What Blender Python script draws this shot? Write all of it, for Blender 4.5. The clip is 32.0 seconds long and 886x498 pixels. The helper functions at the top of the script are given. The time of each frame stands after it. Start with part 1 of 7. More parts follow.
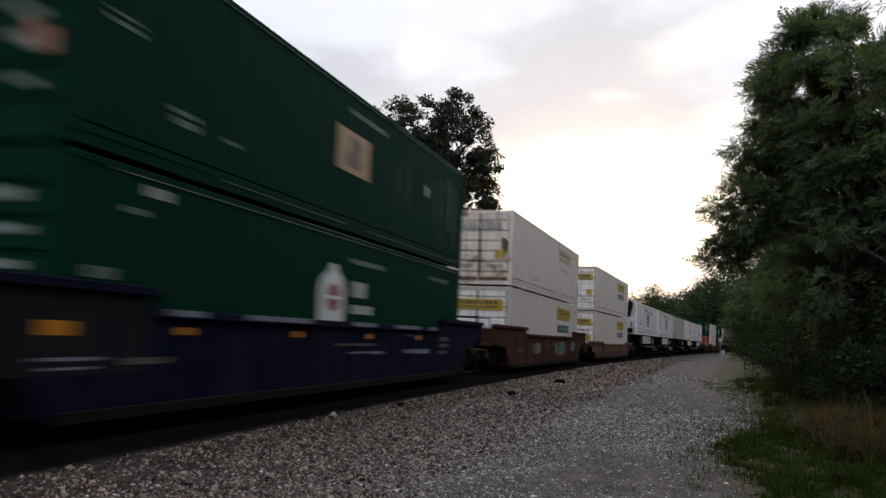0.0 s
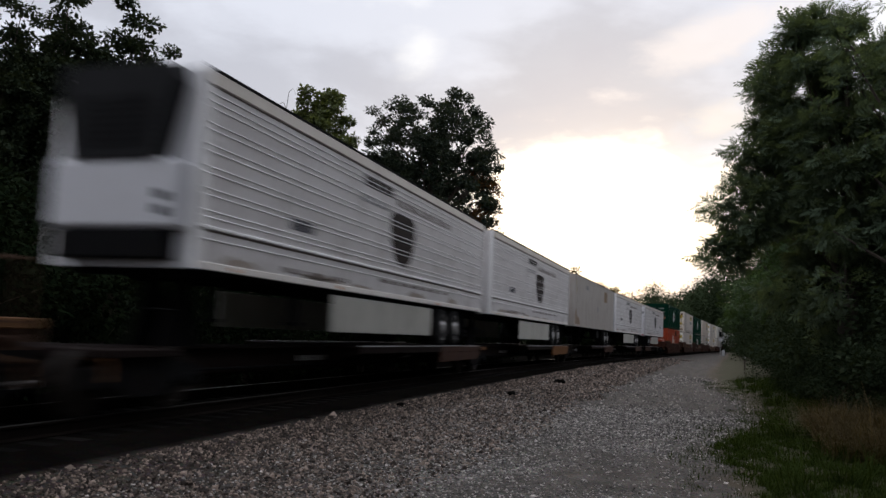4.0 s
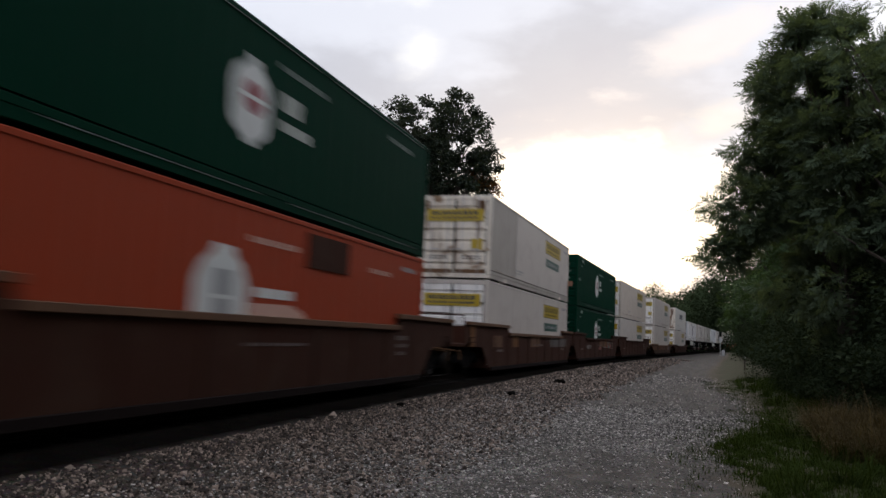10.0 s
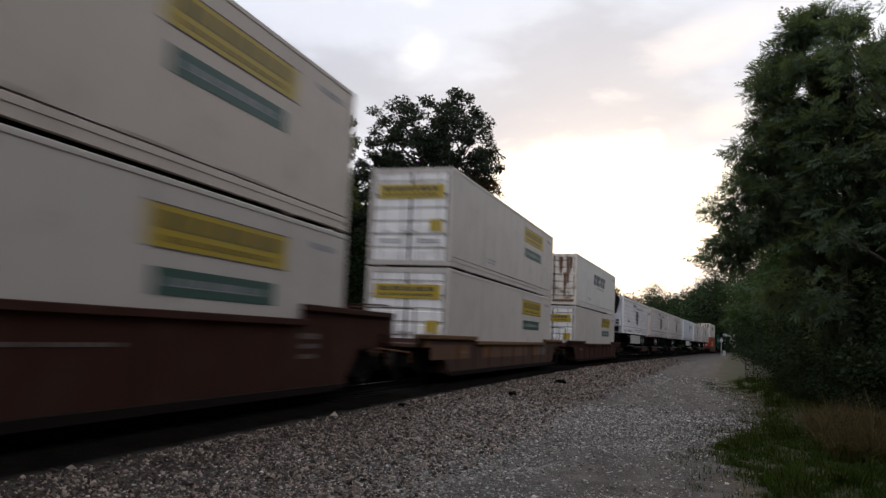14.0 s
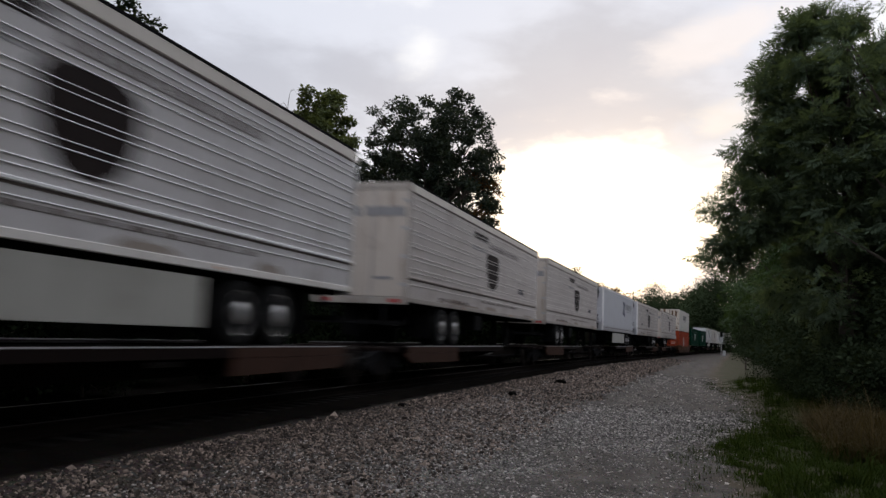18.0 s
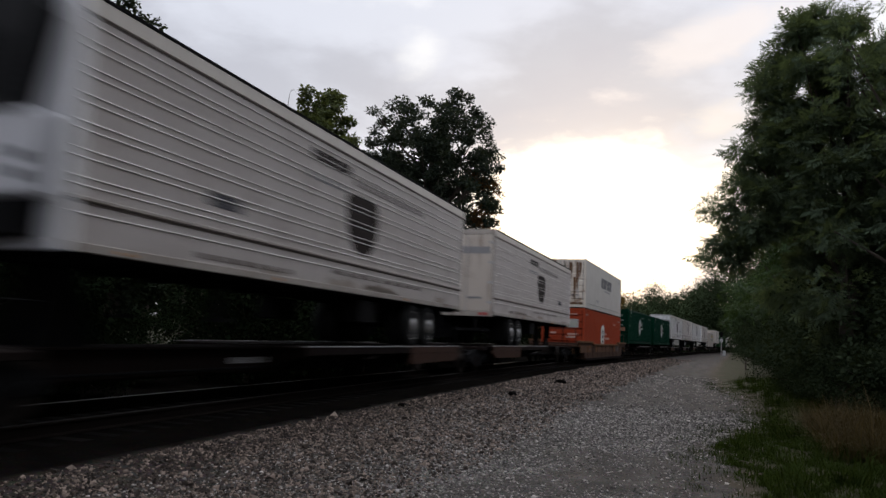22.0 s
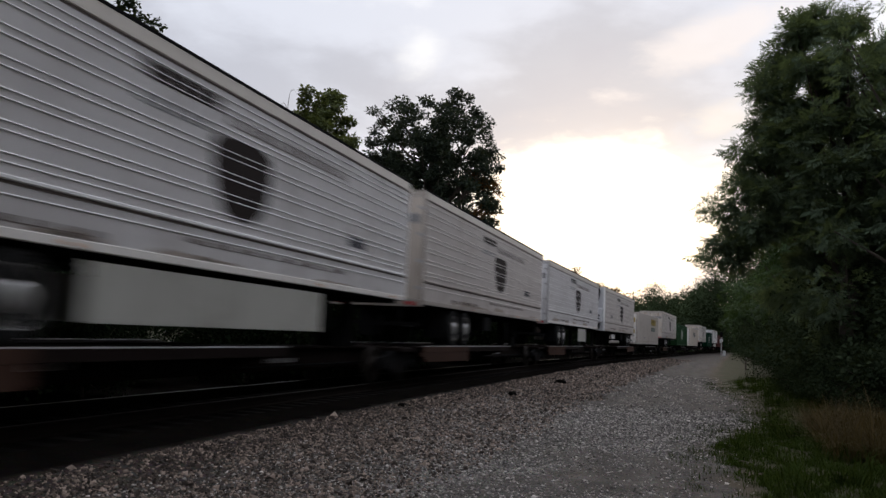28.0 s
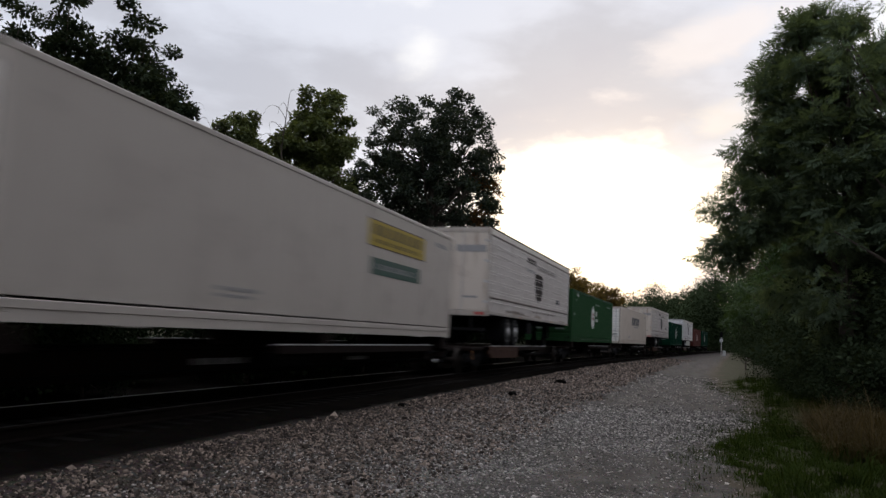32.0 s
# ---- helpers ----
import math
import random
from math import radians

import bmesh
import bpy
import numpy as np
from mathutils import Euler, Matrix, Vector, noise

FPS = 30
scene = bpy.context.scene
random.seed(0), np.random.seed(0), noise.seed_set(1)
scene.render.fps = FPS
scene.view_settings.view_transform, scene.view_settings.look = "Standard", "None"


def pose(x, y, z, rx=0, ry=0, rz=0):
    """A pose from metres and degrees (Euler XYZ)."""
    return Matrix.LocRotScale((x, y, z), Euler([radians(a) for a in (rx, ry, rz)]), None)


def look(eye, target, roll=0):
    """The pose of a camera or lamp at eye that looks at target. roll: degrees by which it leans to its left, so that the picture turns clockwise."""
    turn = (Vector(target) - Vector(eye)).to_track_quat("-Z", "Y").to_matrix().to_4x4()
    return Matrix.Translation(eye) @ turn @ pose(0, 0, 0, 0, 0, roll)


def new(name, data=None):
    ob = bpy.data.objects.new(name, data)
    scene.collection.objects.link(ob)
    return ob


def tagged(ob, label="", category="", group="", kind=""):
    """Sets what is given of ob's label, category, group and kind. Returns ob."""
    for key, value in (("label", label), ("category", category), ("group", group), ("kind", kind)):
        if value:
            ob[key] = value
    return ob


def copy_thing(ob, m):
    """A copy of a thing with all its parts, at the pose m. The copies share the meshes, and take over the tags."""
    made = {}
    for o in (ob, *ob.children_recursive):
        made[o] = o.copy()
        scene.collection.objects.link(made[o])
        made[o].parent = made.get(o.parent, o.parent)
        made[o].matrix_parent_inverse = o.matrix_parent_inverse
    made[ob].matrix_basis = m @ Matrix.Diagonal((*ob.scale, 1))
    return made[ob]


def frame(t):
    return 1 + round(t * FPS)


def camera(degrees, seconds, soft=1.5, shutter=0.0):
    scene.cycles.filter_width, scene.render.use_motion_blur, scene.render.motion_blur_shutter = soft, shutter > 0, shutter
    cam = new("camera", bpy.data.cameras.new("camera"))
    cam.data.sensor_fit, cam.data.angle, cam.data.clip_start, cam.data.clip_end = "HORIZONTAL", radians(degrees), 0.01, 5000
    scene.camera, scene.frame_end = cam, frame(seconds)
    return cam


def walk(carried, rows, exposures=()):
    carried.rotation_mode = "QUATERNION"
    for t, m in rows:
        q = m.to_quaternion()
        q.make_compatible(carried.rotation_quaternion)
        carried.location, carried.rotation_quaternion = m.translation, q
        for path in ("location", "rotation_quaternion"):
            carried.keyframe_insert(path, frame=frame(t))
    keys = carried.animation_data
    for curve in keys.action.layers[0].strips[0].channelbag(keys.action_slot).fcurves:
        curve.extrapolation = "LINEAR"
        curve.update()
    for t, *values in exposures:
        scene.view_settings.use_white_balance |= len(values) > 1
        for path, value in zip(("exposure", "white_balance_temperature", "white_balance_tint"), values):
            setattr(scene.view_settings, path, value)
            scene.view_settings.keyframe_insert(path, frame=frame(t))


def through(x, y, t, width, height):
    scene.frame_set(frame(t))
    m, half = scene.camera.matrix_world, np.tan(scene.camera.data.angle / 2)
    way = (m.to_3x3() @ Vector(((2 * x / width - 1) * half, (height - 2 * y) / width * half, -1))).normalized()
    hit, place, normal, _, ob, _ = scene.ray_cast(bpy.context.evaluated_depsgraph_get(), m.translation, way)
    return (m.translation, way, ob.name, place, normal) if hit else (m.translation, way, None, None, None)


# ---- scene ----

# ---------------------------------------------------------------- camera
EYE = (0.0, 0.0, 1.6)
LENS = 57.44
YAW, TILT, LEAN = 16.2, 6.01, 2.58
cam = camera(LENS, 32.0, soft=1.5, shutter=1.0)


def facing(yaw, tilt):
    """The pose of the camera on its tripod, turned yaw degrees to the left of the road and tilted up."""
    aim = (EYE[0] - math.sin(radians(yaw)) * math.cos(radians(tilt)),
           EYE[1] + math.cos(radians(yaw)) * math.cos(radians(tilt)),
           EYE[2] + math.sin(radians(tilt)))
    return look(EYE, aim, LEAN)


EARLY, LATE = facing(YAW - 0.06, TILT - 0.02), facing(YAW, TILT)   # the tripod settles a hair at 13 s
walk(cam, [(0.0, EARLY), (13.1, EARLY), (13.4, LATE), (32.0, LATE)],
     [(0.0, 0.25), (1.0, 0.27), (1.6, 0.14), (2.4, 0.04), (5.0, 0.05), (8.0, 0.06), (10.0, 0.12), (11.0, 0.24), (12.0, 0.16), (13.0, 0.29), (14.0, 0.15), (15.5, 0.06), (18.0, 0.03), (24.0, 0.02), (28.0, 0.04), (32.0, 0.02)])

# ---------------------------------------------------------------- track line and train speed
RAIL_Z = 0.385           # top of rail
SAG = 0.125              # how far the car bodies sit down on their trucks
BENDS = ((0.0, 0.00114), (78.0, 0.00014), (212.0, 0.0042))   # the track bends gently to the right, runs almost straight, then turns away behind the trees
SIDE = 6.479             # near side of the wagons, to the left of the eye
HALF = 1.295             # half a container's width


ARCS = []                # (from, heading there, bend, radius, hub)
for start, bend in BENDS:
    r = 1 / bend + HALF
    if not ARCS:
        ARCS.append((start, 0.0, bend, r, (r - HALF - SIDE, 0.0)))
    else:
        s0, a0, b0, r0, h0 = ARCS[-1]
        a = a0 + b0 * (start - s0)
        ARCS.append((start, a, bend, r, (h0[0] - (r0 - r) * math.cos(a), h0[1] + (r0 - r) * math.sin(a))))


def on_track(s, off=0.0):
    """Place and heading at s metres along the track, off metres to the right of its centre line."""
    start, a, bend, r, hub = next((arc for arc in reversed(ARCS) if s >= arc[0]), ARCS[0])
    a += bend * (s - start)
    return hub[0] - (r - off) * math.cos(a), hub[1] + (r - off) * math.sin(a), a


def run(t):
    """Metres that the train has gone by t seconds."""
    return 16.226 * t + 0.018 * t * t


# ---------------------------------------------------------------- sky, sun, exposure
SUN_AZ, SUN_EL = -4.6, 8.4
SUN_DIR = Vector((math.sin(radians(SUN_AZ)) * math.cos(radians(SUN_EL)),
                  math.cos(radians(SUN_AZ)) * math.cos(radians(SUN_EL)),
                  math.sin(radians(SUN_EL))))
scene.view_settings.exposure = 0.0


class Nodes:
    """Short hand for node trees."""

    def __init__(self, tree):
        self.tree, self.links = tree, tree.links

    def add(self, kind, **kw):
        n = self.tree.nodes.new(kind)
        for k, v in kw.items():
            if k == "op":
                n.operation = v
            elif k == "blend":
                n.data_type, n.blend_type = "RGBA", v
            elif k == "sky":
                n.sky_type = v
        return n

    def put(self, socket, value):
        if hasattr(value, "is_linked") or hasattr(value, "links"):
            self.links.new(value, socket)
        elif isinstance(value, (tuple, list)) and socket.type == "RGBA" and len(value) == 3:
            socket.default_value = (*value, 1)
        else:
            socket.default_value = value

    def math(self, op, a, b=None, c=None, clamp=False):
        n = self.add("ShaderNodeMath", op=op)
        n.use_clamp = clamp
        for i, v in enumerate((a, b, c)):
            if v is not None:
                self.put(n.inputs[i], v)
        return n.outputs[0]

    def vec(self, op, a, b=None):
        n = self.add("ShaderNodeVectorMath", op=op)
        self.put(n.inputs[0], a)
        if b is not None:
            self.put(n.inputs[1], b)
        return n.outputs["Value"] if op in ("DOT_PRODUCT", "LENGTH") else n.outputs["Vector"]

    def mix(self, f, a, b, blend="MIX"):
        n = self.add("ShaderNodeMix", blend=blend)
        self.put(n.inputs[0], f)
        self.put(n.inputs[6], a)
        self.put(n.inputs[7], b)
        return n.outputs[2]

    def noise(self, vector, scale, detail=4.0, rough=0.55, distort=0.0):
        n = self.add("ShaderNodeTexNoise")
        if vector is not None:
            self.put(n.inputs["Vector"], vector)
        n.inputs["Scale"].default_value = scale
        n.inputs["Detail"].default_value = detail
        n.inputs["Roughness"].default_value = rough
        n.inputs["Distortion"].default_value = distort
        return n.outputs["Fac"]

    def step(self, v, lo, hi, a=0.0, b=1.0):
        n = self.add("ShaderNodeMapRange")
        n.interpolation_type = "SMOOTHSTEP"
        self.put(n.inputs[0], v)
        for i, q in enumerate((lo, hi, a, b)):
            n.inputs[i + 1].default_value = q
        return n.outputs[0]


def _grey(g, v):
    n = g.add("ShaderNodeCombineColor")
    for i in range(3):
        g.put(n.inputs[i], v)
    return n.outputs[0]


def build_sky():
    world = bpy.data.worlds.new("sky")
    scene.world = world
    world.use_nodes = True
    world.node_tree.nodes.clear()
    g = Nodes(world.node_tree)
    out = g.add("ShaderNodeOutputWorld")
    bg = g.add("ShaderNodeBackground")
    way = g.add("ShaderNodeTexCoord").outputs["Generated"]
    sky = g.add("ShaderNodeTexSky", sky="NISHITA")
    sky.sun_disc = False
    sky.sun_elevation = radians(SUN_EL)
    sky.sun_rotation = radians(SUN_AZ)
    sky.air_density, sky.dust_density = 1.0, 2.0
    clear = g.vec("MULTIPLY", sky.outputs["Color"], (0.10, 0.10, 0.10))
    sep = g.add("ShaderNodeSeparateXYZ")
    g.put(sep.inputs[0], way)
    up = g.math("MAXIMUM", sep.outputs[2], 0.0)
    # cloud deck seen in perspective
    k = g.math("DIVIDE", 1.0, g.math("ADD", up, 0.16))
    deck = g.add("ShaderNodeCombineXYZ")
    g.put(deck.inputs[0], g.math("MULTIPLY", sep.outputs[0], k))
    g.put(deck.inputs[1], g.math("MULTIPLY", sep.outputs[1], k))
    deck.inputs[2].default_value = 3.7
    big = g.noise(deck.outputs[0], 1.05, 4.0, 0.5, 0.12)
    fine = g.noise(deck.outputs[0], 3.0, 6.0, 0.55, 0.15)
    body = g.math("ADD", g.math("MULTIPLY", big, 0.65), g.math("MULTIPLY", fine, 0.35))
    cloud = g.mix(g.step(body, 0.41, 0.56), (0.575, 0.592, 0.675), (0.79, 0.82, 0.925))
    # breaks in the deck, brighter
    cloud = g.mix(g.step(body, 0.58, 0.66), cloud, (1.02, 1.03, 1.08))
    # glow round the hidden sun
    side = Vector((SUN_DIR.y, -SUN_DIR.x, 0)).normalized()
    lift = side.cross(SUN_DIR)
    a = g.vec("DOT_PRODUCT", way, tuple(side))
    b = g.vec("DOT_PRODUCT", way, tuple(lift))
    c = g.vec("DOT_PRODUCT", way, tuple(SUN_DIR))
    ring = g.math("SQRT", g.math("ADD", g.math("POWER", g.math("ABSOLUTE", g.math("DIVIDE", a, 0.172)), 2.0),
                                 g.math("POWER", g.math("ABSOLUTE", g.math("DIVIDE", b, 0.092)), 2.0)))
    ring = g.math("ADD", ring, g.math("MULTIPLY", g.math("ADD", g.math("SUBTRACT", body, 0.5), g.math("MULTIPLY", g.math("SUBTRACT", fine, 0.5), 0.35)), 2.3))
    ring = g.math("ADD", ring, g.math("MULTIPLY", g.math("LESS_THAN", c, 0.0), 9.0))
    peach = g.math("MULTIPLY", g.step(ring, 1.32, 0.95), 0.36)
    cloud = g.mix(peach, cloud, (0.92, 0.81, 0.77))
    core = g.step(ring, 1.08, 0.88)
    cloud = g.mix(core, cloud, (1.35, 1.24, 1.10))
    # a dark bank above the glow, a bright break higher up and a lit streak beside it

    def bank(az, el, wide, high, tilt=0.0):
        c = Vector((math.sin(radians(az)) * math.cos(radians(el)), math.cos(radians(az)) * math.cos(radians(el)), math.sin(radians(el))))
        h = Vector((c.y, -c.x, 0)).normalized()
        v = h.cross(c)
        h, v = h * math.cos(tilt) + v * math.sin(tilt), v * math.cos(tilt) - h * math.sin(tilt)
        p = g.math("DIVIDE", g.vec("DOT_PRODUCT", way, tuple(h)), wide)
        q = g.math("DIVIDE", g.vec("DOT_PRODUCT", way, tuple(v)), high)
        r = g.math("SQRT", g.math("ADD", g.math("MULTIPLY", p, p), g.math("MULTIPLY", q, q)))
        r = g.math("ADD", r, g.math("MULTIPLY", g.math("SUBTRACT", fine, 0.5), 4.2))
        r = g.math("ADD", r, g.math("MULTIPLY", g.math("LESS_THAN", g.vec("DOT_PRODUCT", way, tuple(c)), 0.0), 9.0))
        return g.step(r, 1.25, 0.2)

    cloud = g.mix(g.math("MULTIPLY", bank(-8.5, 15.6, 0.15, 0.050), 0.65), cloud, (0.545, 0.555, 0.645))
    cloud = g.mix(g.math("MULTIPLY", bank(-18.2, 20.0, 0.032, 0.034), 0.9), cloud, (1.0, 1.01, 1.05))
    cloud = g.mix(g.math("MULTIPLY", bank(3.0, 20.2, 0.10, 0.030, 0.45), 0.70), cloud, (1.0, 0.925, 0.915))
    cloud = g.mix(g.math("MULTIPLY", bank(2.6, 14.8, 0.05, 0.028, 0.7), 0.5), cloud, (1.02, 0.94, 0.87))
    # an overcast sky is brighter overhead than near the horizon
    cloud = g.mix(1.0, cloud, _grey(g, g.step(up, 0.36, 0.85, 1.0, 1.9)), "MULTIPLY")
    g.put(bg.inputs["Color"], g.mix(0.90, clear, cloud))
    bg.inputs["Strength"].default_value = 1.0
    g.links.new(bg.outputs[0], out.inputs[0])


build_sky()
sun_lamp = new("sun", bpy.data.lights.new("sun", "SUN"))
sun_lamp.data.energy = 0.5
sun_lamp.data.angle = radians(16)
sun_lamp.data.color = (1.0, 0.86, 0.70)
sun_lamp.matrix_world = look(SUN_DIR * 50, (0, 0, 0))


# ---------------------------------------------------------------- materials
def material(name, color, rough=0.6, metal=0.0, dirt=0.25, dirt_color=(0.10, 0.085, 0.07), scale=1.0,
             bump=0.15, streak=0.0, grain=0.10, vary=0.0, islands=0.0, streak_size=(5.0, 0.25), second=None, second_at=(0.5, 0.65), spec=0.5):
    """A painted, rusted or stony surface: base colour, grain, stains at two sizes, streaks that run down, relief."""
    m = bpy.data.materials.new(name)
    m.use_nodes = True
    m.node_tree.nodes.clear()
    g = Nodes(m.node_tree)
    out = g.add("ShaderNodeOutputMaterial")
    sh = g.add("ShaderNodeBsdfPrincipled")
    g.links.new(sh.outputs[0], out.inputs[0])
    co = g.add("ShaderNodeTexCoord").outputs["Object"]
    col = color
    n1 = g.noise(co, 14.0 * scale, 5.0, 0.6)
    n2 = g.noise(co, 1.3 * scale, 4.0, 0.6, 0.4)
    if second:
        col = g.mix(g.step(n2, *second_at), col, second)
    if grain:
        v = g.math("ADD", 1.0 - grain, g.math("MULTIPLY", n1, 2 * grain))
        col = g.mix(1.0, col, _grey(g, v), "MULTIPLY")
    if dirt:
        f = g.math("MULTIPLY", g.step(g.math("ADD", g.math("MULTIPLY", n2, 0.7), g.math("MULTIPLY", n1, 0.3)), 0.46, 0.72), dirt)
        col = g.mix(f, col, dirt_color)
    if streak:
        mp = g.add("ShaderNodeMapping")
        g.put(mp.inputs["Vector"], co)
        mp.inputs["Scale"].default_value = (streak_size[0], streak_size[0], streak_size[1])
        n3 = g.noise(mp.outputs[0], 1.4, 4.0, 0.6)
        col = g.mix(g.math("MULTIPLY", g.step(n3, 0.50, 0.72), streak), col, dirt_color)
    if vary or islands:
        r = g.add("ShaderNodeObjectInfo").outputs["Random"] if vary else g.add("ShaderNodeNewGeometry").outputs["Random Per Island"]
        w = vary or islands
        col = g.mix(1.0, col, _grey(g, g.math("ADD", 1 - w, g.math("MULTIPLY", g.math("POWER", r, 2.3), 3.3 * w))), "MULTIPLY")
    g.put(sh.inputs["Base Color"], col)
    g.put(sh.inputs["Roughness"], g.math("ADD", rough - 0.08, g.math("MULTIPLY", n1, 0.16)))
    sh.inputs["Metallic"].default_value = metal
    sh.inputs["Specular IOR Level"].default_value = spec
    if bump:
        bp = g.add("ShaderNodeBump")
        bp.inputs["Strength"].default_value = bump
        bp.inputs["Distance"].default_value = 0.02 / scale
        g.put(bp.inputs["Height"], n1)
        g.put(sh.inputs["Normal"], bp.outputs[0])
    return m


def leaf_material(name, dark, light, through=0.35, gloss=0.12):
    m = bpy.data.materials.new(name)
    m.use_nodes = True
    m.node_tree.nodes.clear()
    g = Nodes(m.node_tree)
    out = g.add("ShaderNodeOutputMaterial")
    sh = g.add("ShaderNodeBsdfPrincipled")
    tr = g.add("ShaderNodeBsdfTranslucent")
    mx = g.add("ShaderNodeMixShader")
    r = g.add("ShaderNodeNewGeometry").outputs["Random Per Island"]
    co = g.add("ShaderNodeTexCoord").outputs["Object"]
    n = g.noise(co, 0.55, 3.0, 0.6)
    f = g.math("ADD", g.math("MULTIPLY", r, 0.6), g.math("MULTIPLY", n, 0.4))
    col = g.mix(g.step(f, 0.25, 0.85), dark, light)
    g.put(sh.inputs["Base Color"], col)
    sh.inputs["Roughness"].default_value = 0.5
    sh.inputs["Specular IOR Level"].default_value = gloss
    g.put(tr.inputs["Color"], g.mix(1.0, col, (1.25, 1.15, 0.5), "MULTIPLY"))
    mx.inputs[0].default_value = through
    g.links.new(sh.outputs[0], mx.inputs[1])
    g.links.new(tr.outputs[0], mx.inputs[2])
    g.links.new(mx.outputs[0], out.inputs[0])
    return m


RUST = (0.042, 0.0165, 0.0105)
M_white = material("white_paint", (0.49, 0.440, 0.393), 0.55, dirt=0.45, dirt_color=(0.31, 0.26, 0.23), streak=0.26, bump=0.04, grain=0.04, spec=0.15)
M_soiled = material("soiled_white_paint", (0.36, 0.325, 0.285), 0.55, dirt=0.5, dirt_color=(0.25, 0.215, 0.19), streak=0.4, bump=0.04, grain=0.05, spec=0.12)
M_white2 = material("cool_white_paint", (0.52, 0.52, 0.54), 0.55, dirt=0.22, dirt_color=(0.33, 0.30, 0.28), streak=0.18, bump=0.04, grain=0.04, spec=0.15)
M_cream = material("cream_paint", (0.70, 0.63, 0.54), 0.6, dirt=0.4, dirt_color=(0.17, 0.095, 0.05), streak=0.7, streak_size=(2.4, 0.30), bump=0.05, grain=0.05, second=(0.24, 0.14, 0.07), second_at=(0.56, 0.70))
M_green = material("green_paint", (0.0019, 0.0275, 0.0148), 0.6, dirt=0.3, dirt_color=(0.006, 0.022, 0.014), streak=0.3, bump=0.04, grain=0.06, spec=0.02)
M_maroon = material("dull_maroon_paint", (0.085, 0.026, 0.022), 0.6, dirt=0.4, dirt_color=(0.05, 0.025, 0.02), streak=0.3, bump=0.04, spec=0.05)
M_moss = material("moss_green_paint", (0.022, 0.062, 0.026), 0.6, dirt=0.3, dirt_color=(0.02, 0.045, 0.022), streak=0.3, bump=0.04, grain=0.06, spec=0.02)
M_orange = material("orange_paint", (0.30, 0.045, 0.017), 0.55, dirt=0.3, dirt_color=(0.22, 0.06, 0.03), streak=0.3, bump=0.04, grain=0.06, spec=0.1)
M_dull = material("dull_white_paint", (0.55, 0.52, 0.475), 0.6, dirt=0.3, dirt_color=(0.33, 0.30, 0.25), streak=0.3, bump=0.04, grain=0.04, spec=0.2)
M_silver = material("weathered_grey_paint", (0.61, 0.585, 0.575), 0.5, metal=0.05, dirt=0.4, dirt_color=(0.22, 0.18, 0.158), streak=0.40, bump=0.08, grain=0.14, spec=0.12)
M_paletrim = material("pale_worn_trim", (0.76, 0.72, 0.67), 0.45, dirt=0.2, dirt_color=(0.33, 0.28, 0.23), bump=0.05, spec=0.15)
M_toprail = material("weathered_beige_rail", (0.68, 0.62, 0.55), 0.5, dirt=0.4, dirt_color=(0.33, 0.28, 0.23), streak=0.3, bump=0.05)
M_tanwall = material("weathered_tan_grey_paint", (0.515, 0.468, 0.438), 0.55, dirt=0.45, dirt_color=(0.24, 0.19, 0.16), streak=0.40, bump=0.08, grain=0.12, spec=0.2)
M_grimerail = material("grimy_grey_rail", (0.40, 0.36, 0.32), 0.55, dirt=0.6, dirt_color=(0.16, 0.12, 0.10), streak=0.4, bump=0.05, spec=0.15)
M_skirt = material("dull_pale_skirt", (0.43, 0.42, 0.375), 0.6, dirt=0.4, dirt_color=(0.22, 0.20, 0.17), streak=0.4, bump=0.04, grain=0.05, spec=0.2)
M_alu = material("bright_aluminium_trim", (0.84, 0.825, 0.81), 0.40, metal=0.0, dirt=0.15, dirt_color=(0.3, 0.27, 0.25), bump=0.05, spec=0.15)
M_smooth = material("smooth_grey_white_paint", (0.395, 0.364, 0.330), 0.55, dirt=0.5, dirt_color=(0.25, 0.20, 0.165), streak=0.5, streak_size=(1.6, 0.3), bump=0.04, grain=0.04)
M_grime = material("brown_grime_film", (0.33, 0.28, 0.24), 0.7, dirt=0.6, dirt_color=(0.42, 0.375, 0.33), streak=0.5, bump=0.02, spec=0.1)
M_nosestain = material("brown_stained_paint", (0.27, 0.20, 0.145), 0.7, dirt=0.7, dirt_color=(0.38, 0.34, 0.30), streak=0.5, bump=0.02, spec=0.1)
M_post = material("grey_steel_posts", (0.42, 0.41, 0.41), 0.55, metal=0.2, dirt=0.4, dirt_color=(0.2, 0.15, 0.12), streak=0.4)
M_rust = material("rust_brown_steel", RUST, 0.75, dirt=0.75, dirt_color=(0.026, 0.017, 0.014), streak=0.45, second=(0.072, 0.031, 0.018), second_at=(0.5, 0.7), spec=0.06)
M_rust2 = material("brown_rust_steel", (0.064, 0.036, 0.026), 0.75, dirt=0.5, dirt_color=(0.028, 0.019, 0.015), streak=0.4, second=(0.095, 0.052, 0.030), second_at=(0.52, 0.7), spec=0.08)
M_chord = material("orange_rust_chord", (0.13, 0.064, 0.026), 0.75, dirt=0.5, dirt_color=(0.09, 0.045, 0.025), spec=0.2)
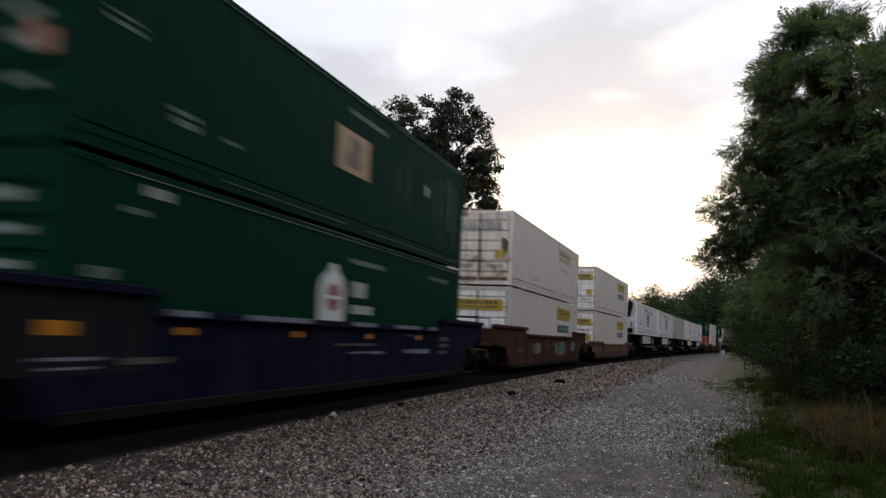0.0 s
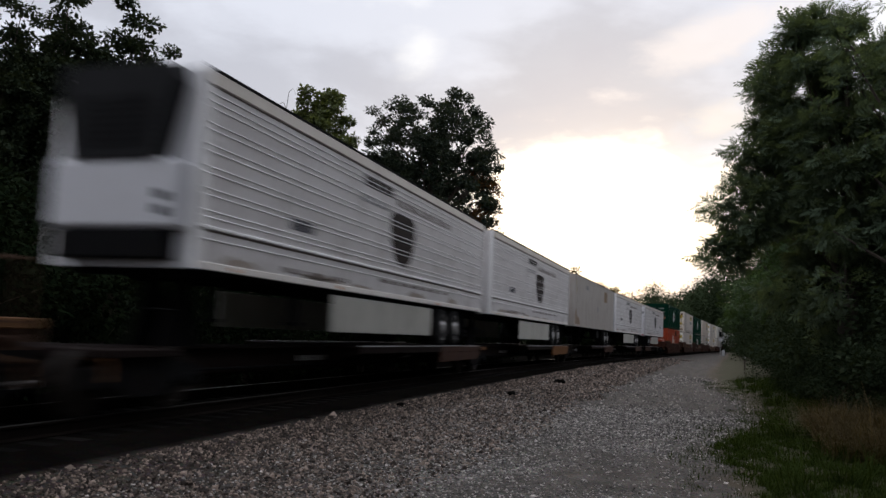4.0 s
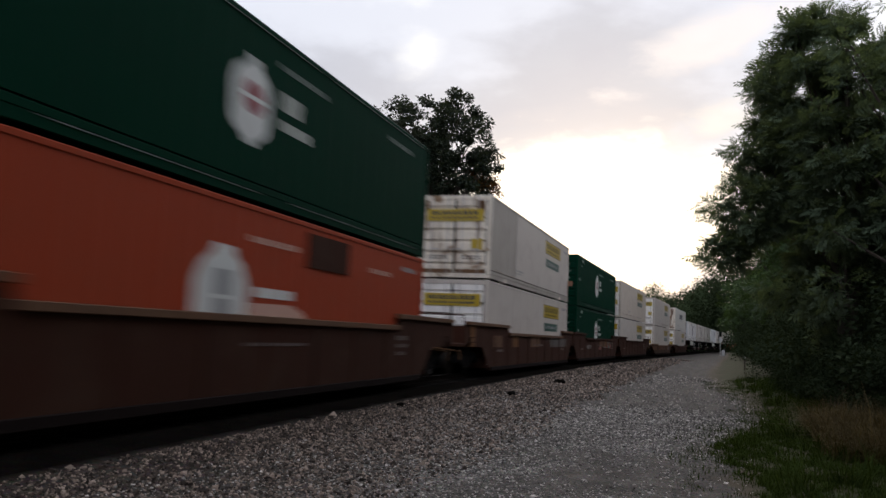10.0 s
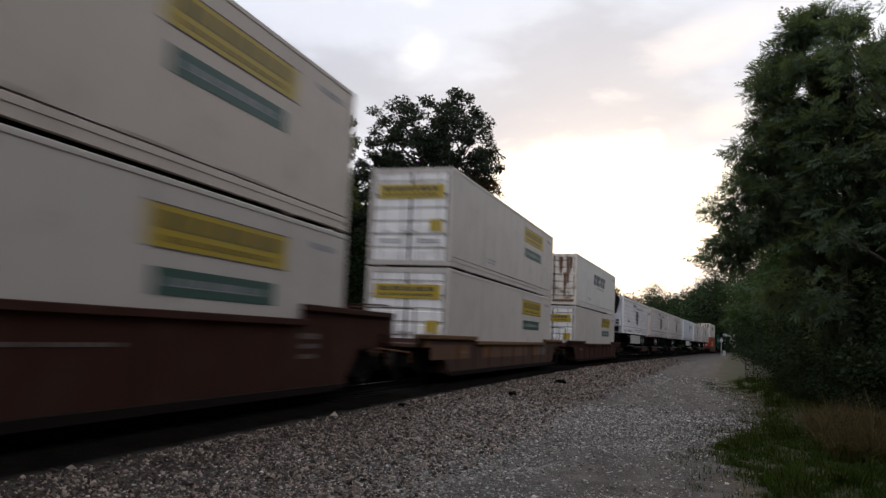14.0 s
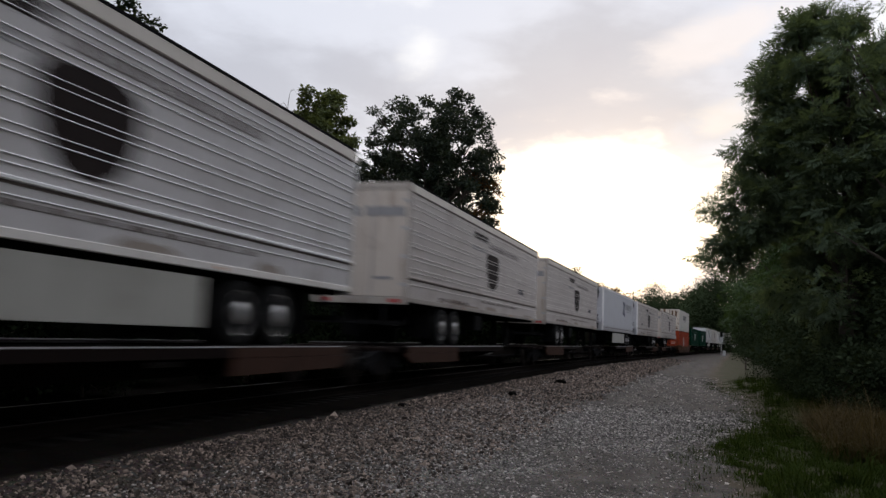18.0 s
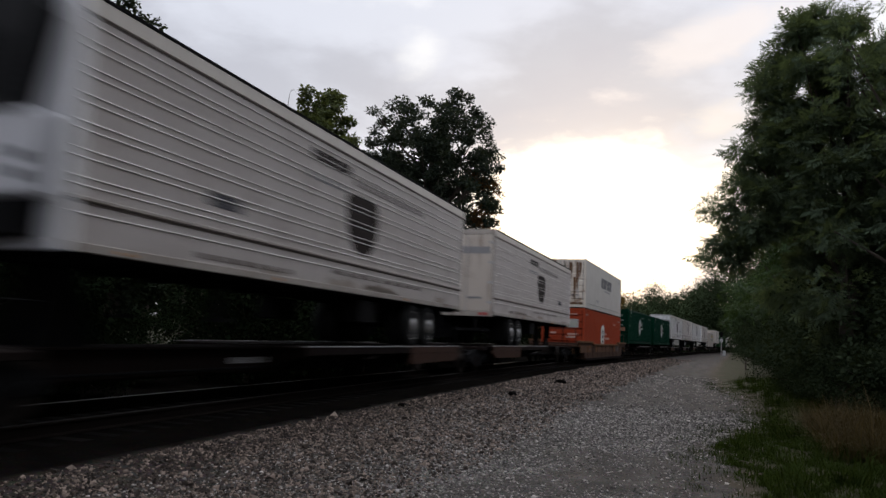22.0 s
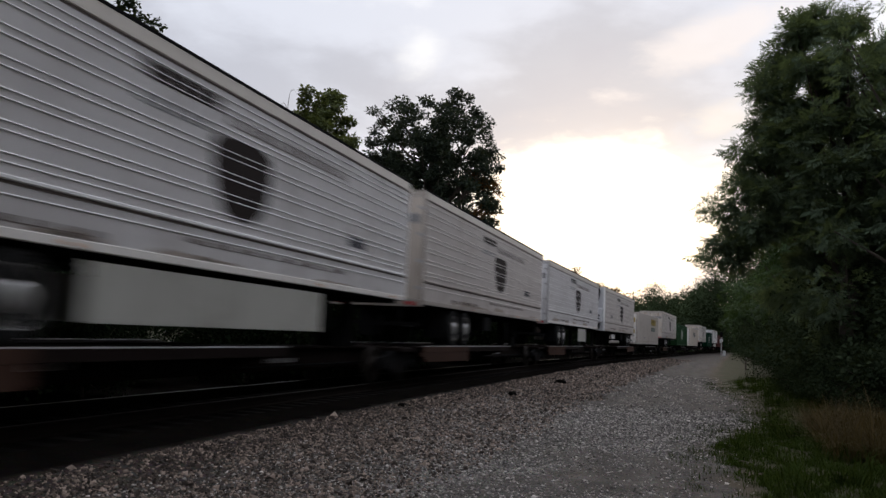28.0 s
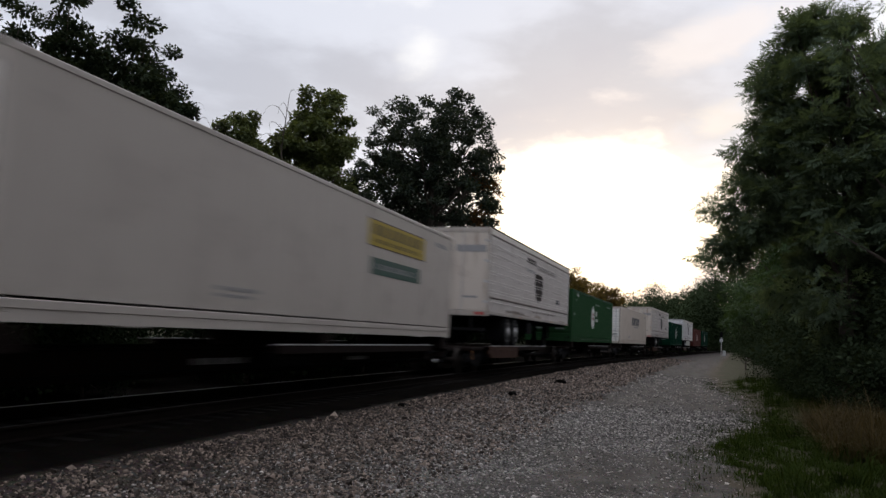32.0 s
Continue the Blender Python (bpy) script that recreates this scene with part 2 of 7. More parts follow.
M_patch = [material("orange_rust_patch", (0.135, 0.060, 0.022), 0.75, dirt=0.5, dirt_color=(0.075, 0.04, 0.022), spec=0.15), material("grey_primer_patch", (0.10, 0.088, 0.080), 0.75, dirt=0.5, dirt_color=(0.05, 0.04, 0.034), spec=0.15),
           material("dull_brown_patch", (0.115, 0.060, 0.034), 0.75, dirt=0.5, dirt_color=(0.05, 0.03, 0.02), spec=0.15)]
M_rustpaint = material("brown_rust_stain", (0.15, 0.085, 0.048), 0.85, dirt=0.6, dirt_color=(0.05, 0.03, 0.02), streak=0.5, spec=0.1)
M_apron = material("copper_orange_rusted_steel", (0.135, 0.058, 0.018), 0.75, dirt=0.5, dirt_color=(0.09, 0.045, 0.025), streak=0.3, spec=0.15)
M_sideplate = material("dull_rust_brown_plate", (0.052, 0.027, 0.019), 0.8, dirt=0.6, dirt_color=(0.022, 0.015, 0.012), streak=0.4, spec=0.08)
M_blue = material("navy_blue_steel", (0.005, 0.0065, 0.019), 0.7, spec=0.02, dirt=0.4, dirt_color=(0.03, 0.028, 0.03), streak=0.4)
M_deck = material("dark_brown_frame", (0.012, 0.008, 0.007), 0.9, dirt=0.5, dirt_color=(0.005, 0.004, 0.004), streak=0.3, spec=0.05)
M_black = material("black_steel", (0.006, 0.006, 0.0065), 0.85, dirt=0.4, dirt_color=(0.011, 0.009, 0.008), spec=0.06)
M_unit = material("black_cooling_unit", (0.007, 0.007, 0.008), 0.55, dirt=0.3, dirt_color=(0.04, 0.04, 0.04), spec=0.1)
M_tyre = material("tyre_rubber", (0.011, 0.011, 0.011), 0.9, dirt=0.3, dirt_color=(0.022, 0.020, 0.018), spec=0.1)
M_rim = material("polished_wheel_rim", (0.50, 0.49, 0.48), 0.35, metal=0.6, dirt=0.1, dirt_color=(0.3, 0.27, 0.25))
M_steelwheel = material("dark_wheel_steel", (0.028, 0.023, 0.020), 0.65, metal=0.4, spec=0.1, dirt=0.5, dirt_color=(0.02, 0.018, 0.016))
M_yellow = material("yellow_label", (0.38, 0.265, 0.010), 0.5, dirt=0.2, dirt_color=(0.35, 0.22, 0.03), bump=0.02)
M_teal = material("dark_green_label", (0.022, 0.070, 0.052), 0.5, dirt=0.2, dirt_color=(0.1, 0.1, 0.09), bump=0.02)
M_ink = material("dark_grey_print", (0.06, 0.06, 0.07), 0.6, dirt=0.2, dirt_color=(0.15, 0.15, 0.15), bump=0.02, spec=0.1)
M_dim = material("dim_stencil_print", (0.13, 0.105, 0.095), 0.7, dirt=0.3, dirt_color=(0.06, 0.04, 0.03), bump=0.02, spec=0.1)
M_wornletter = material("worn_brown_grey_lettering", (0.20, 0.175, 0.165), 0.6, dirt=0.8, dirt_color=(0.42, 0.385, 0.36), bump=0.02, spec=0.1)
M_inkfade = material("weathered_dark_print", (0.10, 0.10, 0.105), 0.6, dirt=0.5, dirt_color=(0.22, 0.21, 0.20), bump=0.02, spec=0.1)
M_faded = material("faded_grey_print", (0.24, 0.235, 0.24), 0.6, dirt=0.3, dirt_color=(0.4, 0.39, 0.38), bump=0.02)
M_shield = material("brown_black_shield", (0.022, 0.016, 0.015), 0.55, dirt=0.25, dirt_color=(0.05, 0.04, 0.035), bump=0.02, spec=0.05)
M_pinkish = material("faded_pink_placard", (0.50, 0.30, 0.24), 0.6, dirt=0.4, dirt_color=(0.3, 0.1, 0.06), bump=0.02)
M_placard = material("dull_pale_placard", (0.36, 0.38, 0.34), 0.6, dirt=0.4, dirt_color=(0.15, 0.16, 0.14), bump=0.02)
M_beige = material("dirty_beige_paint", (0.52, 0.445, 0.375), 0.6, dirt=0.35, dirt_color=(0.27, 0.215, 0.17), streak=0.3, bump=0.04, grain=0.05)
M_door = material("stained_white_door_paint", (0.80, 0.775, 0.745), 0.6, dirt=0.4, dirt_color=(0.34, 0.28, 0.23), streak=0.45, streak_size=(2.6, 0.3), bump=0.04, grain=0.05)
M_trailer_door = material("worn_white_trailer_door", (0.64, 0.635, 0.645), 0.55, dirt=0.35, dirt_color=(0.33, 0.27, 0.23), streak=0.5, streak_size=(2.6, 0.3), bump=0.04, grain=0.05)
M_tandoor = material("tan_stained_trailer_door", (0.52, 0.46, 0.40), 0.55, dirt=0.5, dirt_color=(0.20, 0.13, 0.09), streak=0.6, streak_size=(2.6, 0.3), bump=0.04, grain=0.05, spec=0.2)
M_fadedlabel = material("faded_tan_label", (0.44, 0.37, 0.25), 0.6, dirt=0.4, dirt_color=(0.36, 0.31, 0.27), bump=0.02)
M_navy = material("navy_print", (0.035, 0.037, 0.075), 0.5, dirt=0.1, bump=0.02)
M_pale = material("pale_print", (0.62, 0.63, 0.60), 0.6, dirt=0.3, dirt_color=(0.3, 0.3, 0.28), bump=0.02)
M_red = material("red_print", (0.42, 0.03, 0.03), 0.5, dirt=0.1, bump=0.02)
M_graf = [material("graffiti_grey", (0.105, 0.096, 0.090), 0.7, dirt=0.5, dirt_color=(0.05, 0.035, 0.03), bump=0.02), material("graffiti_teal", (0.014, 0.088, 0.062), 0.7, dirt=0.5, dirt_color=(0.05, 0.05, 0.045), bump=0.02),
          material("graffiti_red", (0.17, 0.045, 0.035), 0.7, dirt=0.5, dirt_color=(0.05, 0.03, 0.025), bump=0.02)]
M_bluefade = material("rubbed_blue_grey_steel", (0.17, 0.19, 0.22), 0.6, dirt=0.6, dirt_color=(0.02, 0.024, 0.04), bump=0.03, spec=0.2)
M_greypanel = material("weathered_grey_end_panel", (0.016, 0.015, 0.017), 0.8, dirt=0.7, dirt_color=(0.006, 0.006, 0.010), streak=0.4, bump=0.05, spec=0.05)
M_sticker = material("dull_orange_sticker", (0.25, 0.11, 0.06), 0.6, dirt=0.5, dirt_color=(0.2, 0.2, 0.18), bump=0.02)
M_amber = material("amber_reflector", (0.62, 0.24, 0.014), 0.35, dirt=0.1, bump=0.0)
M_rail = material("polished_rail_head", (0.035, 0.032, 0.030), 0.55, metal=1.0, dirt=0.15, bump=0.02)
# web and sleeper colours hold the shade under the train, near black
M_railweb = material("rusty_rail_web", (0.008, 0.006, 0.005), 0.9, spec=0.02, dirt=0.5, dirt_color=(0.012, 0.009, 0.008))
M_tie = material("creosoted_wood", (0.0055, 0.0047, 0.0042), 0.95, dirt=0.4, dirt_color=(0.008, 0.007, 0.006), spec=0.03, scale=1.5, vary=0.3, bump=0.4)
M_bark = material("tree_bark", (0.055, 0.042, 0.032), 0.9, dirt=0.4, dirt_color=(0.02, 0.018, 0.015), scale=1.2, bump=0.6)
M_stone = material("ballast_stone", (0.118, 0.092, 0.075), 0.9, dirt=0.35, dirt_color=(0.08, 0.050, 0.036), islands=0.78, spec=0.2, scale=2.0, bump=0.4)
M_gravel = material("grey_gravel_stone", (0.205, 0.188, 0.172), 0.9, dirt=0.25, dirt_color=(0.10, 0.085, 0.075), islands=0.72, spec=0.2, scale=2.0, bump=0.4)
M_straw = leaf_material("dry_grass", (0.048, 0.036, 0.017), (0.105, 0.079, 0.038), 0.25, 0.03)
M_grass = leaf_material("green_grass", (0.020, 0.032, 0.008), (0.040, 0.058, 0.014), 0.25, 0.0)
M_leaf = leaf_material("dark_green_leaves", (0.080, 0.110, 0.076), (0.108, 0.145, 0.096), 0.45, 0.0)
M_leaf2 = leaf_material("mid_green_leaves", (0.064, 0.080, 0.032), (0.118, 0.140, 0.062))
M_oakleaf = leaf_material("dark_oak_leaves", (0.022, 0.031, 0.025), (0.050, 0.062, 0.046), 0.3, 0.05)
# low sunlight through the leaves is put into these two brown tones
M_backlit = leaf_material("browning_leaves", (0.060, 0.034, 0.018), (0.115, 0.062, 0.030), 0.5, 0.0)
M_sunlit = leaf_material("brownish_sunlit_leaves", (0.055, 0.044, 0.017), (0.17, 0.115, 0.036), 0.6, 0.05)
M_leaf3 = leaf_material("deep_green_leaves", (0.026, 0.050, 0.020), (0.060, 0.100, 0.036))
# undergrowth leaves near black: the shade behind the track is in the colour
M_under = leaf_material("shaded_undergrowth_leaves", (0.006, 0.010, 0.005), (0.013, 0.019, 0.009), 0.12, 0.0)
# darker leaf copies for shrubs and trees: their shade is put into the colour
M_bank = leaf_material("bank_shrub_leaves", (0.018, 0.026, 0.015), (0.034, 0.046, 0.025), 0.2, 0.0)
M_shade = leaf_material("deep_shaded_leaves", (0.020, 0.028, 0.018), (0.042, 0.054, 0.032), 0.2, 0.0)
M_farleaf = leaf_material("distant_leaves", (0.033, 0.047, 0.024), (0.044, 0.061, 0.031), 0.08, 0.0)


# ---------------------------------------------------------------- mesh helpers
def part(name, bm, mat, parent=None, label=""):
    me = bpy.data.meshes.new(name)
    bm.to_mesh(me)
    bm.free()
    me.materials.append(mat)
    ob = new(name, me)
    if parent:
        ob.parent = parent
    if label:
        tagged(ob, label)
    return ob


def share(name, other, parent, m, label=""):
    """Another object on the mesh of other, at the pose m in its parent."""
    ob = new(name, other.data)
    ob.parent = parent
    ob.matrix_basis = m
    if label:
        tagged(ob, label)
    return ob


def thing(name, label, category, group="", m=None):
    ob = new(name)
    ob.empty_display_size = 0.2
    tagged(ob, label, category, group)
    if m:
        ob.matrix_basis = m
    return ob


def from_arrays(name, verts, faces, mat, parent=None, smooth=False):
    """A mesh from numpy arrays: verts (n, 3), faces (m, 3 or 4)."""
    me = bpy.data.meshes.new(name)
    n, k = faces.shape
    me.vertices.add(len(verts))
    me.vertices.foreach_set("co", np.ascontiguousarray(verts, np.float32).ravel())
    me.loops.add(n * k)
    me.loops.foreach_set("vertex_index", np.ascontiguousarray(faces, np.int32).ravel())
    me.polygons.add(n)
    me.polygons.foreach_set("loop_start", np.arange(0, n * k, k, dtype=np.int32))
    me.polygons.foreach_set("use_smooth", np.full(n, smooth))
    me.update(calc_edges=True)
    me.materials.append(mat)
    ob = new(name, me)
    if parent:
        ob.parent = parent
    return ob


def box(bm, x0, x1, y0, y1, z0, z1, bevel=0.0):
    vs = [bm.verts.new((x, y, z)) for x in (x0, x1) for y in (y0, y1) for z in (z0, z1)]
    fs = [bm.faces.new([vs[i] for i in q]) for q in
          ((0, 1, 3, 2), (4, 6, 7, 5), (0, 4, 5, 1), (2, 3, 7, 6), (0, 2, 6, 4), (1, 5, 7, 3))]
    if bevel:
        es = list({e for f in fs for e in f.edges})
        bmesh.ops.bevel(bm, geom=es, offset=bevel, segments=1, affect="EDGES")
    return bm


def boxes(*specs, bevel=0.0):
    bm = bmesh.new()
    for s in specs:
        box(bm, *s, bevel=bevel)
    return bm


def prism(bm, outline, axis, a, b):
    """Extrude a closed outline of (u, v) along axis from a to b. axis x: (y, z); y: (x, z); z: (x, y)."""
    def at(u, v, w):
        return {"x": (w, u, v), "y": (u, w, v), "z": (u, v, w)}[axis]
    lo = [bm.verts.new(at(u, v, a)) for u, v in outline]
    hi = [bm.verts.new(at(u, v, b)) for u, v in outline]
    n = len(outline)
    fs = [bm.faces.new(lo), bm.faces.new(hi[::-1])]
    for i in range(n):
        j = (i + 1) % n
        fs.append(bm.faces.new((lo[j], lo[i], hi[i], hi[j])))
    bmesh.ops.recalc_face_normals(bm, faces=fs)
    return bm


def tube(bm, a, b, r0, r1=None, sides=10):
    """A capped cylinder or cone from a to b."""
    a, b = Vector(a), Vector(b)
    r1 = r0 if r1 is None else r1
    q = (b - a).to_track_quat("Z", "Y").to_matrix()
    rings = []
    for c, r in ((a, r0), (b, r1)):
        rings.append([bm.verts.new(c + q @ Vector((r * math.cos(2 * math.pi * i / sides), r * math.sin(2 * math.pi * i / sides), 0)))
                      for i in range(sides)])
    for i in range(sides):
        j = (i + 1) % sides
        bm.faces.new((rings[0][i], rings[0][j], rings[1][j], rings[1][i]))
    bm.faces.new(rings[0][::-1])
    bm.faces.new(rings[1])
    return bm


def lathe(bm, profile, axis="x", sides=24, centre=(0, 0, 0)):
    """Turn a profile of (r, w) round an axis."""
    rings = []
    for r, w in profile:
        ring = []
        for i in range(sides):
            c, s = r * math.cos(2 * math.pi * i / sides), r * math.sin(2 * math.pi * i / sides)
            v = (w, c, s) if axis == "x" else (c, w, s)
            ring.append(bm.verts.new((v[0] + centre[0], v[1] + centre[1], v[2] + centre[2])))
        rings.append(ring)
    for p, q in zip(rings, rings[1:]):
        for i in range(sides):
            j = (i + 1) % sides
            bm.faces.new((p[i], p[j], q[j], q[i]))
    bm.faces.new(rings[0][::-1])
    bm.faces.new(rings[-1])
    bmesh.ops.recalc_face_normals(bm, faces=bm.faces)
    return bm


# ---------------------------------------------------------------- ground
def right_of_track(x, y):
    """Metres to the right of the track's centre line (numbers or arrays)."""
    for start, a, bend, r, hub in ARCS:
        q = r - np.hypot(x - hub[0], y - hub[1])
        ahead = np.arctan2(y - hub[1], hub[0] - x) >= a
        out = q if start == 0 else np.where(beyond & ahead, q, out)
        beyond = np.arctan2(y - hub[1], hub[0] - x) >= ARCS[1][1] if start == 0 else beyond & ahead
    return out


def road_edge(y):
    """Right-hand edge of the gravel road."""
    y = np.asarray(y, float)
    edge = np.interp(y, [-10, 8, 10.1, 11.8, 14.6, 17.6, 22, 29.0, 32.5, 45, 59, 75, 95, 160, 200],
                     [1.3, 1.2, 1.05, 0.75, 0.62, 1.55, 2.1, 2.45, 1.85, 2.05, 2.7, 3.7, 5.1, 9.6, 12.5])
    return edge + 0.07 * np.sin(y * 0.55) + 0.08 * np.sin(y * 1.7 + 1)


def gravel_cover(x, y):
    """How thickly loose gravel lies on the road: a fresh spread bar, bare wheel-worn earth elsewhere."""
    bar = np.exp(-((y - 16.5) / 3.2) ** 2) * np.clip((x + 5.5) / 2, 0, 1)
    bare_near = np.exp(-((y - 9.6) / 2.4) ** 2) * np.clip((x + 2.2) / 1.2, 0, 1)
    bare_far = np.clip((y - 19.5) / 3, 0, 1) * np.clip((x + 4.2) / 1.5, 0, 1)
    return np.clip(0.58 + 0.7 * bar - 0.50 * bare_near - 0.62 * bare_far + 0.34 * wobble(x, y, 0.42, 3.0) + 0.26 * wobble(x, y, 1.6, 9.0), 0.06, 1.0)


def wobble(x, y, scale, seed=0.0):
    """A cheap smooth unevenness, -1 to 1."""
    return (np.sin(x * 1.7 * scale + seed + 1.3 * np.sin(y * 0.9 * scale + seed)) +
            np.sin(y * 1.9 * scale - seed * 2 + 1.1 * np.sin(x * 1.2 * scale)) +
            0.6 * np.sin((x + y) * 3.3 * scale + seed * 3)) / 2.6


def ground_height(x, y):
    x, y = np.asarray(x, float), np.asarray(y, float)
    q = right_of_track(x, y)
    z = np.interp(q, [-40, -9, -5.5, -3.2, -2.2, -1.5, 1.45, 1.75, 2.15, 2.6, 3.4, 4.6, 60],
                  [0.5, -0.35, -0.45, -0.20, 0.14, 0.204, 0.204, 0.188, 0.15, 0.115, 0.04, 0.0, 0.0])
    near = np.clip((q - 2.0) / 1.0, 0, 1) * np.clip((60 - np.hypot(x, y)) / 20, 0, 1)
    z = z + near * (0.022 * wobble(x, y, 0.9, 2.0) + 0.010 * wobble(x, y, 3.1, 5.0))
    out = np.clip(x - road_edge(y), 0, 30)
    z = z + np.where(q > 2, 0.30 * (1 - np.exp(-out / 3.0)), 0)
    far = np.hypot(x, y)
    z = z + np.clip((far - 260) / 500, 0, 1) * 6
    return z


def ground_material():
    m = bpy.data.materials.new("gravel_and_earth")
    m.use_nodes = True
    m.node_tree.nodes.clear()
    g = Nodes(m.node_tree)
    out = g.add("ShaderNodeOutputMaterial")
    sh = g.add("ShaderNodeBsdfPrincipled")
    g.links.new(sh.outputs[0], out.inputs[0])
    co = g.add("ShaderNodeTexCoord").outputs["Object"]
    at = g.add("ShaderNodeAttribute")
    at.attribute_name = "zone"
    sep = g.add("ShaderNodeSeparateColor")
    g.put(sep.inputs[0], at.outputs["Color"])
    vo = g.add("ShaderNodeTexVoronoi")
    g.put(vo.inputs["Vector"], co)
    vo.inputs["Scale"].default_value = 22.0
    grit = g.add("ShaderNodeTexVoronoi")
    g.put(grit.inputs["Vector"], co)
    grit.inputs["Scale"].default_value = 60.0
    pebble = g.add("ShaderNodeTexVoronoi")
    g.put(pebble.inputs["Vector"], co)
    pebble.inputs["Scale"].default_value = 27.0
    patch = g.noise(co, 0.45, 5.0, 0.6, 0.5)
    ruts = g.add("ShaderNodeMapping")
    g.put(ruts.inputs["Vector"], co)
    ruts.inputs["Scale"].default_value = (1.6, 0.22, 1.0)
    worn = g.noise(ruts.outputs[0], 1.0, 5.0, 0.6)
    mid = g.noise(co, 2.6, 5.0, 0.65)
    fine = g.noise(co, 45.0, 3.0, 0.7)
    road = g.mix(g.step(patch, 0.36, 0.62), (0.152, 0.139, 0.126), (0.087, 0.077, 0.068))
    road = g.mix(g.math("MULTIPLY", g.step(mid, 0.48, 0.64), 0.6), road, (0.056, 0.049, 0.045))
    bare = g.mix(g.step(mid, 0.38, 0.62), (0.104, 0.093, 0.082), (0.062, 0.053, 0.046))
    bare = g.mix(g.math("MULTIPLY", g.step(worn, 0.42, 0.60), 0.55), bare, (0.040, 0.036, 0.034))
    road = g.mix(g.step(at.outputs["Alpha"], 0.25, 0.75), bare, road)
    damp = g.noise(co, 0.75, 4.0, 0.6, 0.7)
    road = g.mix(g.math("MULTIPLY", g.step(damp, 0.56, 0.63), 0.55), road, (0.042, 0.037, 0.033))
    tone = g.add("ShaderNodeSeparateColor")
    g.put(tone.inputs[0], pebble.outputs["Color"])
    loose = g.step(at.outputs["Alpha"], 0.15, 0.8)
    # pebble edges darkened: the shade of the crevices is put into the colour
    lit = g.math("MULTIPLY", g.math("ADD", 0.50, g.math("MULTIPLY", g.math("POWER", tone.outputs[0], 1.6), 1.75)), g.step(pebble.outputs["Distance"], 0.30, 0.62, 1.08, 0.45))
    road = g.mix(g.math("ADD", 0.35, g.math("MULTIPLY", loose, 0.6)), road, g.mix(1.0, road, _grey(g, lit), "MULTIPLY"))
    road = g.mix(0.4, road, g.mix(1.0, road, grit.outputs["Color"], "MULTIPLY"))
    road = g.mix(1.0, road, _grey(g, g.math("ADD", 0.80, g.math("MULTIPLY", fine, 0.75))), "MULTIPLY")
    # ground colour kept dark to paint the shade between the loose ballast stones
    ballast = g.mix(g.step(mid, 0.35, 0.7), (0.052, 0.041, 0.035), (0.026, 0.020, 0.017))
    ballast = g.mix(0.5, ballast, g.mix(1.0, ballast, vo.outputs["Color"], "MULTIPLY"))
    # near-black colour paints the shade under and beside the train
    shaded_bed = g.mix(g.step(mid, 0.3, 0.7), (0.0045, 0.004, 0.0035), (0.009, 0.0078, 0.0066))
    shaded_bed = g.mix(0.4, shaded_bed, g.mix(1.0, shaded_bed, vo.outputs["Color"], "MULTIPLY"))
    earth = g.mix(g.step(mid, 0.35, 0.65), (0.030, 0.037, 0.015), (0.047, 0.039, 0.024))
    col = g.mix(sep.outputs[0], road, ballast)
    ragged = g.math("ADD", sep.outputs[1], g.math("ADD", g.math("MULTIPLY", g.math("SUBTRACT", mid, 0.5), 1.3), g.math("MULTIPLY", g.math("SUBTRACT", fine, 0.5), 0.5)))
    col = g.mix(g.math("MULTIPLY", g.step(ragged, 0.10, 0.42), g.step(sep.outputs[1], 0.0, 0.12)), col, (0.066, 0.052, 0.036))
    col = g.mix(g.step(ragged, 0.42, 0.72), col, earth)
    col = g.mix(sep.outputs[2], col, shaded_bed)
    g.put(sh.inputs["Base Color"], col)
    sh.inputs["Roughness"].default_value = 0.92
    g.put(sh.inputs["Specular IOR Level"], g.math("SUBTRACT", 0.12, g.math("MULTIPLY", sep.outputs[2], 0.12)))
    bp = g.add("ShaderNodeBump")
    bp.inputs["Strength"].default_value = 0.8
    bp.inputs["Distance"].default_value = 0.02
    g.put(bp.inputs["Height"], g.math("ADD", g.math("MULTIPLY", vo.outputs["Distance"], 0.7), g.math("MULTIPLY", fine, 0.5)))
    g.put(sh.inputs["Normal"], bp.outputs[0])
    return m


def axis_steps(*runs):
    """Grid lines: runs of (from, to, step)."""
    out = []
    for a, b, d in runs:
        out += list(np.arange(a, b - 1e-6, d))
    return np.array(out + [runs[-1][1]])


